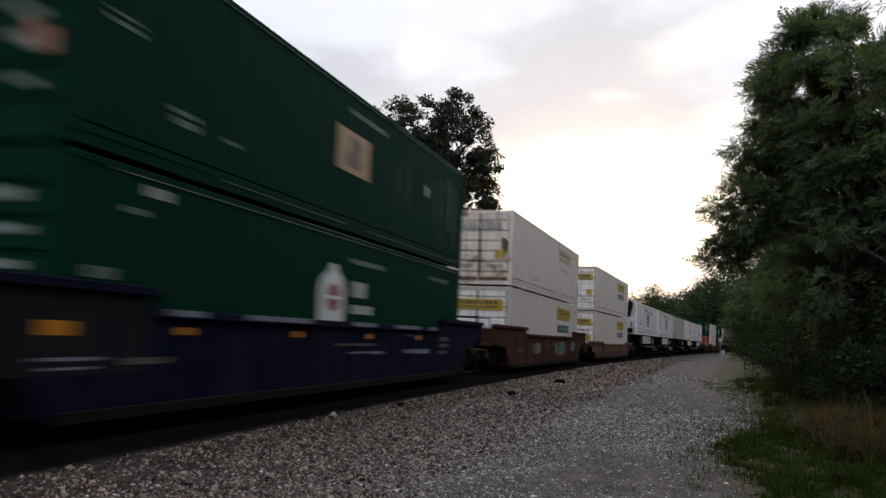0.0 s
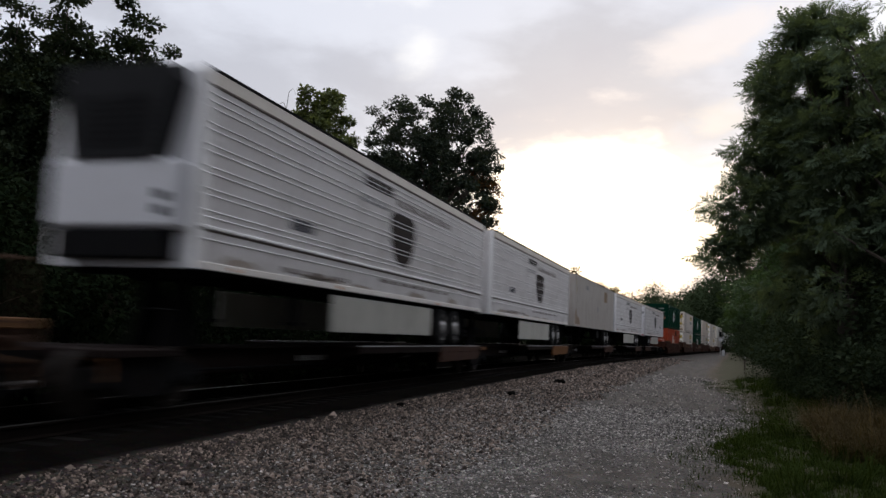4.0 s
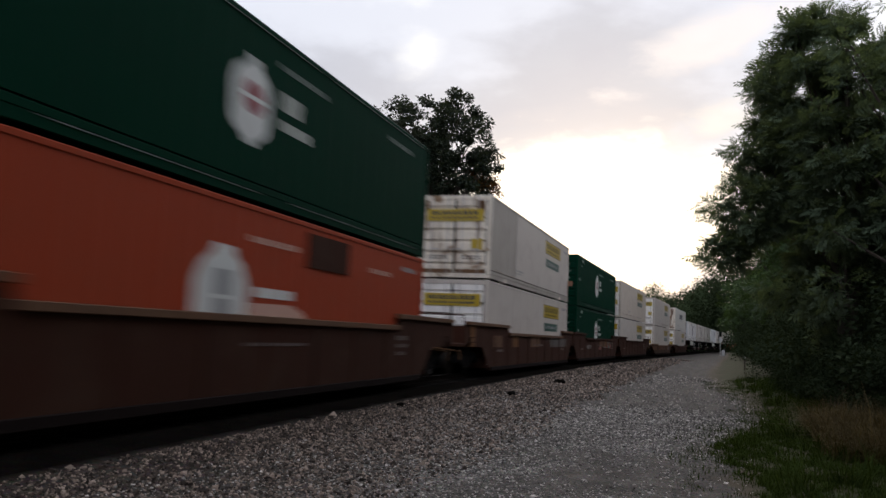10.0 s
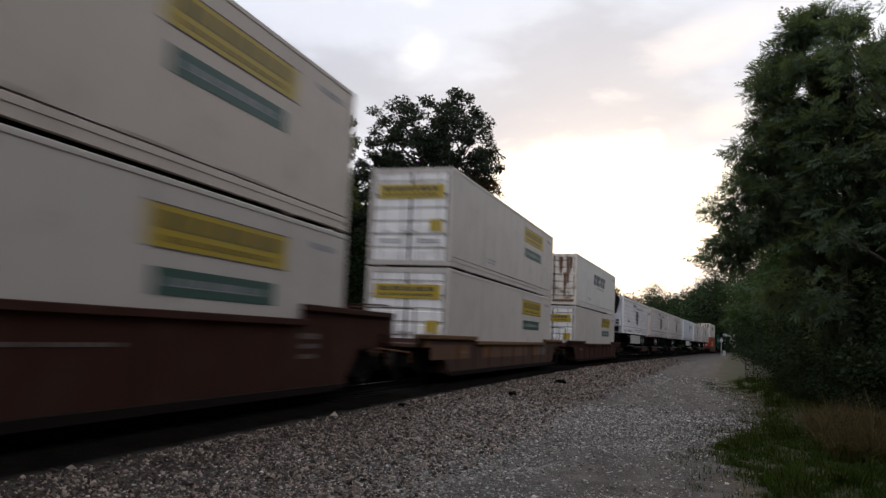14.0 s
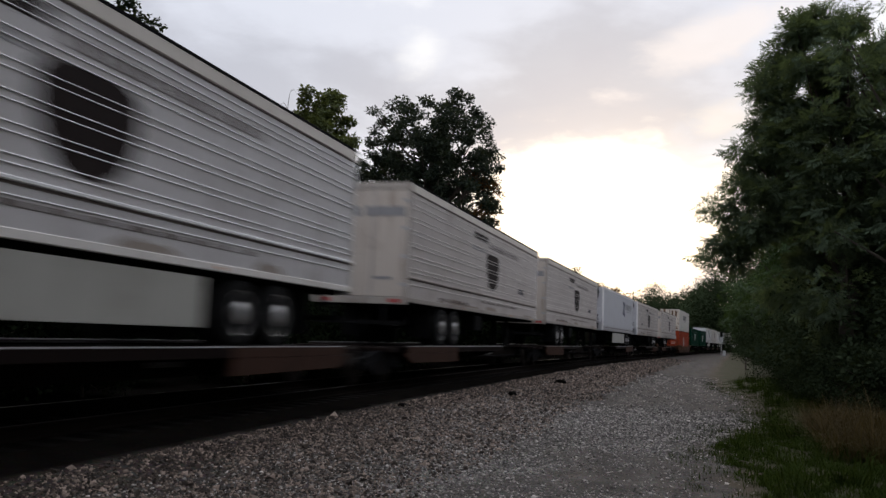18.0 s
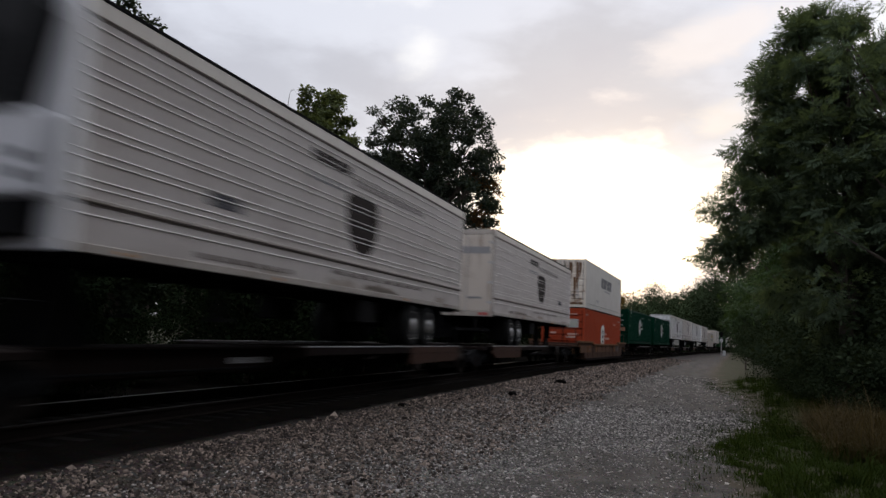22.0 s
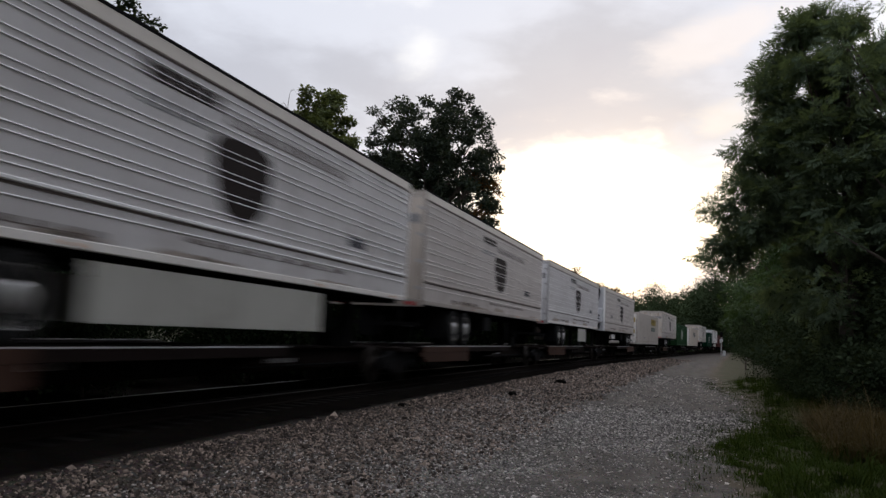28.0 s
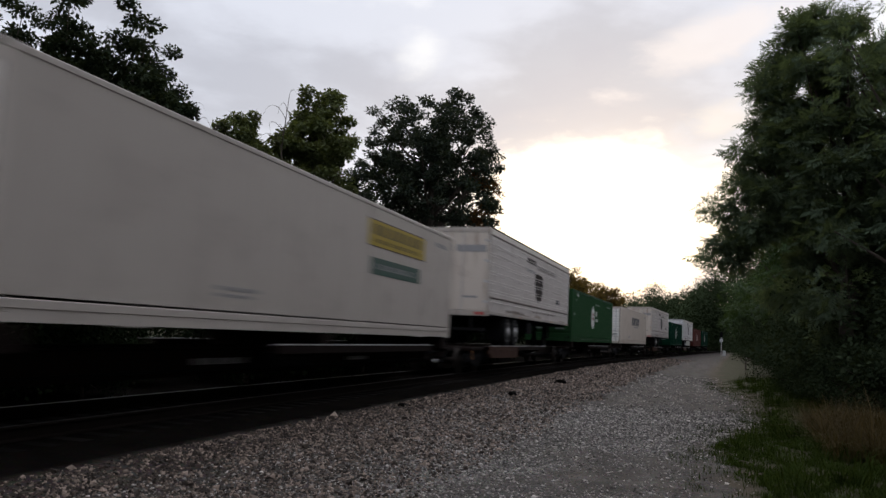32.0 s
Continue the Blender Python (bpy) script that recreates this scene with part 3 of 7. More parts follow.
def build_ground():
    xs = axis_steps((-1500, -200, 130), (-200, -40, 8), (-40, -12, 1.4), (-12, -8.5, 0.35), (-8.5, 4, 0.11), (4, 14, 0.5), (14, 60, 2.3), (60, 300, 12), (300, 1500, 120))
    ys = axis_steps((-1500, -200, 130), (-200, -20, 9), (-20, 4, 1.0), (4, 30, 0.14), (30, 60, 0.4), (60, 140, 1.6), (140, 300, 8), (300, 1500, 120))
    X, Y = np.meshgrid(xs, ys)
    Z = ground_height(X, Y)
    v = np.stack([X, Y, Z], -1).reshape(-1, 3)
    ny, nx = X.shape
    i = (np.arange(ny - 1)[:, None] * nx + np.arange(nx - 1)[None]).ravel()
    f = np.stack([i, i + 1, i + nx + 1, i + nx], -1)
    ob = from_arrays("ground", v, f, ground_material(), smooth=True)
    q = right_of_track(v[:, 0], v[:, 1])
    n = wobble(v[:, 0], v[:, 1], 1.1, 4.0)
    n2 = wobble(v[:, 0], v[:, 1], 3.7, 1.0)
    ballast = np.clip((5.2 + 0.5 * n - q) / 2.6, 0, 1)
    edge = v[:, 0] - road_edge(v[:, 1])
    grass = np.clip((edge + 0.55 + 0.35 * n + 0.2 * n2) / 1.3, 0, 1)
    grass = np.maximum(grass, np.clip((-q - 8.5 + n) / 1.5, 0, 1))
    # mask of the strip whose colour holds the train's shade
    shaded_bed = np.clip((2.22 + 0.05 * n2 - q) / 0.2, 0, 1) * np.clip((q + 16) / 3, 0, 1)
    zone = np.stack([ballast, grass, shaded_bed, gravel_cover(v[:, 0], v[:, 1])], -1).astype(np.float32)
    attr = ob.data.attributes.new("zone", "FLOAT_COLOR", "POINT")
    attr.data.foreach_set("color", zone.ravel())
    tagged(ob, "grey gravel service road beside a ballasted railway track", "ground", kind="structure")
    return ob


build_ground()


def rotations(n, rng):
    """n random turns, as 3 x 3 arrays."""
    q = rng.normal(size=(n, 4))
    q /= np.linalg.norm(q, axis=1, keepdims=True)
    w, x, y, z = q.T
    return np.stack([np.stack([1 - 2 * (y * y + z * z), 2 * (x * y - z * w), 2 * (x * z + y * w)], -1),
                     np.stack([2 * (x * y + z * w), 1 - 2 * (x * x + z * z), 2 * (y * z - x * w)], -1),
                     np.stack([2 * (x * z - y * w), 2 * (y * z + x * w), 1 - 2 * (x * x + y * y)], -1)], 1)


def stones(name, n, y_run, q_run, size, flat, mat, label, seed, power=1.0, fade=99.0):
    """Loose broken stones over a stretch of ground, joined."""
    rng = np.random.default_rng(seed)
    base = bmesh.new()
    for c in ((1, 0, 0), (-1, 0, 0), (0, 1, 0), (0, -1, 0), (0, 0, 1), (0, 0, -1)):
        base.verts.new(c)
    base.verts.ensure_lookup_table()
    for a, b in ((0, 2), (2, 1), (1, 3), (3, 0)):
        base.faces.new((base.verts[a], base.verts[b], base.verts[4]))
        base.faces.new((base.verts[b], base.verts[a], base.verts[5]))
    base.verts.index_update()
    bv = np.array([v.co[:] for v in base.verts])
    bf = np.array([[v.index for v in f.verts] for f in base.faces])
    base.free()
    y = y_run[0] + (y_run[1] - y_run[0]) * rng.random(n) ** power
    q = q_run[0] + (q_run[1] - q_run[0]) * rng.random(n)
    x, y = np.array([on_track(v, u)[:2] for v, u in zip(y, q)]).T
    keep = (x < road_edge(y) + rng.normal(0, 0.25, n)) & (rng.random(n) < (gravel_cover(x, y) if fade > 50 else np.clip(0.75 + 0.5 * wobble(x, y, 0.42, 3.0) + 0.4 * wobble(x, y, 1.6, 9.0), 0.10, 1.0))) & (rng.random(n) < np.clip((fade - q) / 2.0 + 0.15 * wobble(x, y, 0.8, 7.0), 0.0, 1.0) ** 0.7)
    x, y = x[keep], y[keep]
    n = len(x)
    r = size * np.exp(rng.normal(0, 0.36, n)) * (1 + np.clip(y - 9, 0, 40) * 0.030)
    shape = bv[None] * (1.15 + rng.normal(0, 0.22, (n, len(bv), 1)))
    shape = shape * (r[:, None, None] * rng.uniform(0.65, 1.2, (n, 1, 3)))
    shape = np.einsum("nij,nvj->nvi", rotations(n, rng), shape)
    shape[:, :, 2] *= flat
    z = ground_height(x, y) + r * 0.22 * flat
    v = shape + np.stack([x, y, z], -1)[:, None]
    f = bf[None] + (np.arange(n) * len(bv))[:, None, None]
    ob = from_arrays(name, v.reshape(-1, 3), f.reshape(-1, 3), mat)
    return tagged(ob, label, "stones", kind="stuff")


stones("ballast_stones", 115000, (4.5, 55), (2.16, 5.8), 0.0142, 0.9, M_stone, "brown and grey crushed ballast stones along the track", 11, 1.9, 5.6)
stones("ballast_stones", 6000, (50, 90), (2.16, 5.4), 0.0150, 0.9, M_stone, "brown and grey crushed ballast stones along the track", 15, 1.4, 5.6)
stones("gravel_stones", 150000, (4.5, 44), (2.9, 9.6), 0.0108, 0.65, M_gravel, "pale grey gravel scattered on the service road", 12, 1.45)

stones("ballast_stones", 16000, (-9, 4.5), (2.16, 5.8), 0.0175, 0.9, M_stone, "brown and grey crushed ballast stones along the track", 13, 0.6, 5.6)
stones("gravel_stones", 14000, (-9, 4.5), (2.9, 8.6), 0.0125, 0.65, M_gravel, "pale grey gravel scattered on the service road", 14, 0.6)


# ---------------------------------------------------------------- railway track
def swept_rail(name, off, outline, mat, parent=None, s0=-70.0, s1=640.0, step=4.0):
    """An outline of (off, z) swept along the track."""
    ss = np.arange(s0, s1 + 0.1, step)
    n = len(outline)
    v, f = [], []
    for s in ss:
        for u, z in outline:
            x, y, _ = on_track(s, off + u)
            v.append((x, y, RAIL_Z + z))
    for i in range(len(ss) - 1):
        for j in range(n):
            k = (j + 1) % n
            f.append((i * n + j, (i + 1) * n + j, (i + 1) * n + k, i * n + k))
    return from_arrays(name, np.array(v), np.array(f), mat, parent)


track = thing("railway_track", "steel rails on creosoted wooden sleepers in ballast, under-train shade put into their dark colours", "railway track")
track["kind"] = "structure"
for side in (-0.7525, 0.7525):
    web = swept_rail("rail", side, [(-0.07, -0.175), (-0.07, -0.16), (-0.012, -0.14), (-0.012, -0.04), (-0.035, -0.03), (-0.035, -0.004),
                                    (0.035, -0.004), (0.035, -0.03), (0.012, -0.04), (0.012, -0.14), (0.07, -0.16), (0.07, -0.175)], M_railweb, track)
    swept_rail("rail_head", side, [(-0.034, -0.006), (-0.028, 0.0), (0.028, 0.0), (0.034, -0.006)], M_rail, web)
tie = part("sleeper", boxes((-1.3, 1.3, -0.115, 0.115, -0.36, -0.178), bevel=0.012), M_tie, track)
rng = np.random.default_rng(3)
for i in range(300):
    s = 1.0 + i * 0.50
    x, y, a = on_track(s)
    m = Matrix.Translation((x, y, RAIL_Z)) @ Euler((0, 0, -a + rng.normal(0, 0.012))).to_matrix().to_4x4()
    if i == 0:
        tie.matrix_basis = m
    else:
        share("sleeper", tie, track, m)


# ---------------------------------------------------------------- trees
def leaves(centres, spread, per, rng, size, pinnate):
    """Leaves in clumps: a quad a leaf, or feather-shaped sprays of leaflets. Returns verts and quads."""
    k = len(centres)
    n = k * per
    c = np.repeat(centres, per, 0)
    sp = np.repeat(spread, per, 0)
    d = rng.normal(size=(n, 3))
    d /= np.linalg.norm(d, axis=1, keepdims=True)
    rad = rng.random((n, 1)) ** 0.55
    at = c + d * rad * sp
    out = d * np.array([1, 1, 0.45]) + np.array([0, 0, -0.25]) + rng.normal(0, 0.45, (n, 3))
    out /= np.linalg.norm(out, axis=1, keepdims=True)
    side = np.cross(out, rng.normal(size=(n, 3)) * 0.5 + np.array([0, 0, 1.0]))
    side /= np.linalg.norm(side, axis=1, keepdims=True) + 1e-9
    scl = size * np.exp(rng.normal(0, 0.25, (n, 1)))
    quads = []
    if pinnate:
        rows = [(0.14, 1), (0.14, -1), (0.36, 1), (0.36, -1), (0.58, 1), (0.58, -1), (0.78, 1), (0.78, -1), (0.90, 0)]
        for f, sgn in rows:
            root = at + out * scl * f * 1.5
            tip = root + (side * sgn * 0.55 + out * (0.34 if sgn else 0.6)) * scl + np.array([0, 0, -0.14]) * scl
            mid = (root + tip) / 2
            wide = (out if sgn else side) * scl * 0.13
            quads.append(np.stack([root, mid + wide, tip, mid - wide], 1))
    else:
        root, tip = at, at + out * scl
        mid = at + out * scl * 0.45
        quads.append(np.stack([root, mid + side * scl * 0.34, tip, mid - side * scl * 0.34], 1))
    v = np.concatenate(quads).reshape(-1, 3)
    return v, np.arange(len(v)).reshape(-1, 4)


def crown_clumps(rng, n, rx, rz, zc, lean=(0, 0), rough=0.22, square=2.0, taper=0.0):
    """Clump centres in an uneven crown, denser towards its skin."""
    d = rng.normal(size=(n, 3))
    d /= np.linalg.norm(d, axis=1, keepdims=True)
    d /= (np.abs(d) ** square).sum(1, keepdims=True) ** (1 / square)
    ph = rng.uniform(0, 6.28, 6)
    bump = 1 + rough * (np.sin(3 * np.arctan2(d[:, 1], d[:, 0]) + ph[0]) * 0.5 + np.sin(4 * d[:, 2] + ph[1]) * 0.5
                        + np.sin(7 * np.arctan2(d[:, 1], d[:, 0]) + 5 * d[:, 2] + ph[2]) * 0.6)
    r = rng.random(n) ** 0.42 * bump
    p = d * r[:, None] * np.array([rx, rx, rz])
    p[:, :2] *= 1 - taper * np.clip(0.5 + 0.5 * p[:, 2:] / rz, 0, 1) ** 1.5
    p[:, 0] += lean[0] * (0.5 + 0.5 * d[:, 2])
    p[:, 1] += lean[1] * (0.5 + 0.5 * d[:, 2])
    p[:, 2] += zc
    return p


def make_tree(name, label, height, rx, rz, clumps, per, size, mat, seed, pinnate=False, trunk_r=0.22, zc=None, clump=0.2, lean=(0, 0), group="", extra=None, rough=0.22, square=2.0, taper=0.0):
    rng = np.random.default_rng(seed)
    tree = thing(name, label, "tree", group)
    zc = height - rz if zc is None else zc
    p = crown_clumps(rng, clumps, rx, rz, zc, lean, rough, square, taper)
    if extra is not None:
        p = np.concatenate([p, np.asarray(extra, float)])
    p[:, 2] = np.maximum(p[:, 2], 0.6)
    spread = np.stack([rx * clump * rng.uniform(0.7, 1.35, len(p))] * 2 + [rx * clump * rng.uniform(0.5, 0.9, len(p))], -1)
    bm = bmesh.new()
    top = Vector((lean[0] * 0.6, lean[1] * 0.6, zc + rz * 0.55))
    knots = [Vector((0, 0, -0.3)), Vector((0.05, 0.03, zc * 0.35)), Vector((lean[0] * 0.25 + 0.1, lean[1] * 0.25, zc * 0.75)), top]
    radii = [trunk_r * 1.25, trunk_r, trunk_r * 0.75, trunk_r * 0.25]
    for i in range(3):
        tube(bm, knots[i], knots[i + 1], radii[i], radii[i + 1], 9)
    for c in p[rng.permutation(len(p))[:min(len(p), 46)]]:
        f = min(max((c[2] - 0.25 * rz) / (zc + rz), 0.15), 0.9)
        root = knots[1].lerp(knots[2], min(1, f * 1.3)) if f < 0.7 else knots[2].lerp(top, (f - 0.7) / 0.3)
        c = Vector(c)
        bend = root.lerp(c, 0.5) + Vector((0, 0, -0.06 * rz + rng.normal(0, 0.05 * rx)))
        tube(bm, root, bend, trunk_r * 0.32, trunk_r * 0.18, 5)
        tube(bm, bend, c, trunk_r * 0.18, trunk_r * 0.05, 5)
    part("trunk", bm, M_bark, tree)
    v, f = leaves(p, spread, per, rng, size, pinnate)
    v[:, 2] = np.maximum(v[:, 2], 0.03)
    from_arrays("crown", v, f, mat, tree)
    return tree


def polar(az, r):
    return r * math.sin(radians(az)), r * math.cos(radians(az))


def stand(az, r, turn=0.0):
    x, y = polar(az, r)
    return Matrix.Translation((x, y, float(ground_height(x, y)))) @ Euler((0, 0, radians(turn))).to_matrix().to_4x4()


def plant(tree, az, r, turn=0.0, scale=1.0):
    tree.matrix_basis = stand(az, r, turn)
    tree.scale = (scale, scale, scale)
    return tree


def again(tree, az, r, turn, scale):
    t = copy_thing(tree, stand(az, r, turn))
    t.scale = (scale, scale, scale)
    return t


# the big tree that leans over the road
# ends of the boughs that reach out over the road, from the top down
boughs = [(-0.9, 0.1, 9.9), (-1.25, -0.3, 9.5), (-1.55, 0.3, 9.1), (-1.9, 0.0, 8.5), (-2.05, -0.4, 7.9), (-1.65, 0.5, 7.7), (-2.05, 0.2, 7.2), (-1.6, -0.6, 6.7), (-2.45, 0.0, 6.5), (-2.3, 0.4, 6.0),
          (-2.55, 0.0, 5.5), (-2.0, -0.5, 5.3), (-3.1, 0.1, 5.0), (-2.6, 0.5, 4.5), (-2.2, -0.4, 4.45), (-2.95, 0.0, 4.1), (-3.1, 0.2, 3.7)]
boughs = [(x + 0.08, y, z) for x, y, z in boughs] + [(x * 0.80, y + 0.2, z * 0.99) for x, y, z in boughs]
plant(make_tree("roadside_tree", "tall leafy tree with feathery dark green leaves leaning over the road", 10.7, 1.95, 4.8, 130, 215, 0.135, M_leaf, 21,
                                True, 0.24, zc=5.9, clump=0.215, extra=boughs, rough=0.10), 10.5, 22.0)
edge_tree = plant(make_tree("roadside_tree", "dense dark green tree at the edge of the woods", 11.2, 3.0, 4.9, 90, 70, 0.145, M_leaf, 22,
                            True, 0.26, clump=0.25), 17.0, 20.0)
wood_tree = plant(make_tree("roadside_tree", "dense dark green tree in the woods along the road", 11.0, 3.0, 4.9, 110, 55, 0.22, M_leaf3, 23,
                            True, 0.26, clump=0.25), 8.0, 46.0)
again(wood_tree, 7.2, 60.0, 110, 0.95)
again(wood_tree, 7.4, 80.0, 200, 1.0)
again(wood_tree, 8.6, 104.0, 310, 1.1)
again(wood_tree, 10.2, 130.0, 20, 1.2)
again(wood_tree, 5.6, 122.0, 60, 1.05)
again(wood_tree, 5.9, 148.0, 140, 1.2)
again(wood_tree, 6.6, 172.0, 220, 1.3)
# unseen trees right of and behind the eye, added to shade the train
again(edge_tree, 40.0, 12.5, 45, 1.0)
again(edge_tree, 75.0, 11.5, 130, 1.7)
again(edge_tree, 58.0, 11.0, 10, 1.35)
again(edge_tree, 95.0, 11.5, 75, 1.8)
again(edge_tree, 118.0, 12.0, 160, 1.9)
again(edge_tree, 66.0, 17.5, 20, 1.95)
again(edge_tree, 86.0, 17.5, 100, 2.0)
again(edge_tree, 106.0, 18.0, 200, 2.0)
again(wood_tree, 5.4, 98.0, 215, 1.0)
again(wood_tree, 4.7, 114.0, 290, 1.0)
# further row, mostly out of view, added to darken the cars' far walls
for az, r, turn, sc in ((26.0, 27.0, 30, 1.2), (20.0, 34.0, 90, 1.1), (15.0, 44.0, 160, 1.1), (13.0, 58.0, 220, 1.25), (11.5, 74.0, 280, 1.45), (10.5, 92.0, 340, 1.6), (33.0, 20.0, 50, 1.5)):
    again(wood_tree, az, r, turn, sc)

# woods across the track
big_oak = plant(make_tree("oak_tree", "large dark round-crowned oak tree behind the railway", 19.9, 5.35, 6.0, 400, 180, 0.20, M_oakleaf, 37, trunk_r=0.42, zc=13.7, clump=0.105, rough=0.08, square=2.6), -17.3, 61.0)


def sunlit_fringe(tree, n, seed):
    """Leaves on the oak's lower side, the low sun's glow put into their brown."""
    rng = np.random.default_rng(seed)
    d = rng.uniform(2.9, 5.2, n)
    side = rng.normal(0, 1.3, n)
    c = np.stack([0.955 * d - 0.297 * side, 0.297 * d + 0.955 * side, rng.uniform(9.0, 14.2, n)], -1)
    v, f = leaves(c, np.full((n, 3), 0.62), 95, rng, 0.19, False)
    ob = from_arrays("browning_leaves", v, f, M_backlit, tree)
    tagged(ob, "leaves with the low sun's light from behind put into their brown colour")


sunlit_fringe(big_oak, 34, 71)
pale_tree = plant(make_tree("maple_tree", "lighter green tree beside the large oak", 18.8, 3.0, 6.6, 210, 240, 0.22, M_leaf2, 32, trunk_r=0.3, clump=0.2, rough=0.12), -25.7, 55.0)
left_tree = plant(make_tree("woodland_tree", "tall green tree at the edge of the woods, shade put into its dark leaf colour", 16.5, 3.4, 7.6, 280, 230, 0.20, M_shade, 33, trunk_r=0.3, clump=0.18, rough=0.12, taper=0.55), -42.4, 41.0)
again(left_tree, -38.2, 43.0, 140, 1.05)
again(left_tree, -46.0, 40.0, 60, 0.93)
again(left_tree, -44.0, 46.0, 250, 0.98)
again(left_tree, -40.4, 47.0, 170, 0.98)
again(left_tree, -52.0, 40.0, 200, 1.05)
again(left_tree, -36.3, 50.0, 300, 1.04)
again(pale_tree, -30.6, 53.0, 120, 0.85)
again(left_tree, -33.4, 60.0, 20, 0.78)
again(left_tree, -28.0, 64.0, 75, 0.82)
again(left_tree, -22.3, 70.0, 220, 0.95)
far_tree = plant(make_tree("far_tree", "small tree far along the railway, warm sunlight put into its thin foliage's colour", 13.0, 3.6, 4.6, 95, 150, 0.27, M_sunlit, 34, trunk_r=0.25, clump=0.24, rough=0.14), -9.7, 112.0)
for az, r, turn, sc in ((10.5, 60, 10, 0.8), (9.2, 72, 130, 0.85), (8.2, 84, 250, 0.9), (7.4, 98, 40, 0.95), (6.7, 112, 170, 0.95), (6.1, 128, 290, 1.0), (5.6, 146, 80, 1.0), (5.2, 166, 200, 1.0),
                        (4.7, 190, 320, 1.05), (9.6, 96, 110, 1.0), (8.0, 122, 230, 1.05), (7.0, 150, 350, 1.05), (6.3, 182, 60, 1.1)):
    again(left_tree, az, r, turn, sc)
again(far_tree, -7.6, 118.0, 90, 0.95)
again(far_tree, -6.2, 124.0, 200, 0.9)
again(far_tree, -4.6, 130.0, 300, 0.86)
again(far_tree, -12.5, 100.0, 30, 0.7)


def bare_sapling(az, r, top, seed):
    """A thin dead sapling with a few arching twigs."""
    rng = np.random.default_rng(seed)
    t = thing("dead_sapling", "thin leafless sapling with arching grey twigs", "sapling", m=stand(az, r))
    knots = [Vector((0, 0, -0.2)), Vector((0.3, 0.1, top * 0.45)), Vector((-0.1, 0.0, top * 0.8)), Vector((0.2, 0.0, top))]
    bm = bmesh.new()
    for a, b, ra, rb in zip(knots, knots[1:], (0.09, 0.07, 0.045), (0.07, 0.045, 0.015)):
        tube(bm, a, b, ra, rb, 7)
    part("stem", bm, M_bark, t)
    for k in range(7):
        root = knots[2].lerp(knots[3], k / 7)
        a, p = rng.uniform(0, 6.28), root
        bm = bmesh.new()
        for j in range(6):
            q = p + Vector((math.cos(a) * 0.28, math.sin(a) * 0.28, 0.42 - 0.15 * j))
            tube(bm, p, q, 0.022 - 0.003 * j, 0.019 - 0.003 * j, 5)
            p, a = q, a + rng.normal(0, 0.35)
        part("twig", bm, M_bark, t)


bare_sapling(-32.8, 50.0, 13.6, 5)
bare_sapling(-34.0, 47.0, 13.4, 6)
bare_sapling(-27.9, 52.0, 16.4, 7)

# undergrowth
shrub = plant(make_tree("shrub", "dense undergrowth shrub at the edge of the woods, shade painted into its dark green leaves", 4.6, 2.6, 2.3, 90, 260, 0.11, M_under, 41, trunk_r=0.08, zc=2.0, clump=0.28, group="undergrowth"), -54.0, 22.0)
bank_shrub = plant(make_tree("shrub", "leafy green shrub below the roadside trees, their shade put into its dark leaf colour", 4.6, 2.6, 2.3, 80, 300, 0.10, M_bank, 42, trunk_r=0.08, zc=2.0, clump=0.28, group="undergrowth"), 10.6, 33.0)
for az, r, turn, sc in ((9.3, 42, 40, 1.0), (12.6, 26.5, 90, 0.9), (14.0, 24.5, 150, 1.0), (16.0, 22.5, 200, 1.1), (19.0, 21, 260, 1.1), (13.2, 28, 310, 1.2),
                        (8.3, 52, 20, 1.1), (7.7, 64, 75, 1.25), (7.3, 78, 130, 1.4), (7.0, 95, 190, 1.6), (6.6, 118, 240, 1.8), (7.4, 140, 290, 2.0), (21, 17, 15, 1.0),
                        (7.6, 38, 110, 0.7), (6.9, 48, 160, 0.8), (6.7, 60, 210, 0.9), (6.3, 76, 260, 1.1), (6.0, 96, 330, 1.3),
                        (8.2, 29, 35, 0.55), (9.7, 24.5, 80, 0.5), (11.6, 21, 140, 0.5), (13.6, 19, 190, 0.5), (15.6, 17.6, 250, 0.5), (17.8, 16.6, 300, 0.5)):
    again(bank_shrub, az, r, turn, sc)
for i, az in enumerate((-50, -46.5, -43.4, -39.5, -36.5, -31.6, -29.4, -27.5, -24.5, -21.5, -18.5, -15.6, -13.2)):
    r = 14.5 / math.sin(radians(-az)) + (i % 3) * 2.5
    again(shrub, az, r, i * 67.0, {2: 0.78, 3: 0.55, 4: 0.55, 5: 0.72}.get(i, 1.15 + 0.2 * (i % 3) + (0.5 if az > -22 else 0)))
# row mostly hidden by the train, added to darken gaps under far cars
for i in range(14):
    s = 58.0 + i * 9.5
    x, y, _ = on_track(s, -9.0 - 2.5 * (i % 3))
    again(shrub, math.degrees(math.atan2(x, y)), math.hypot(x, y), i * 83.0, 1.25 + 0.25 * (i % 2))


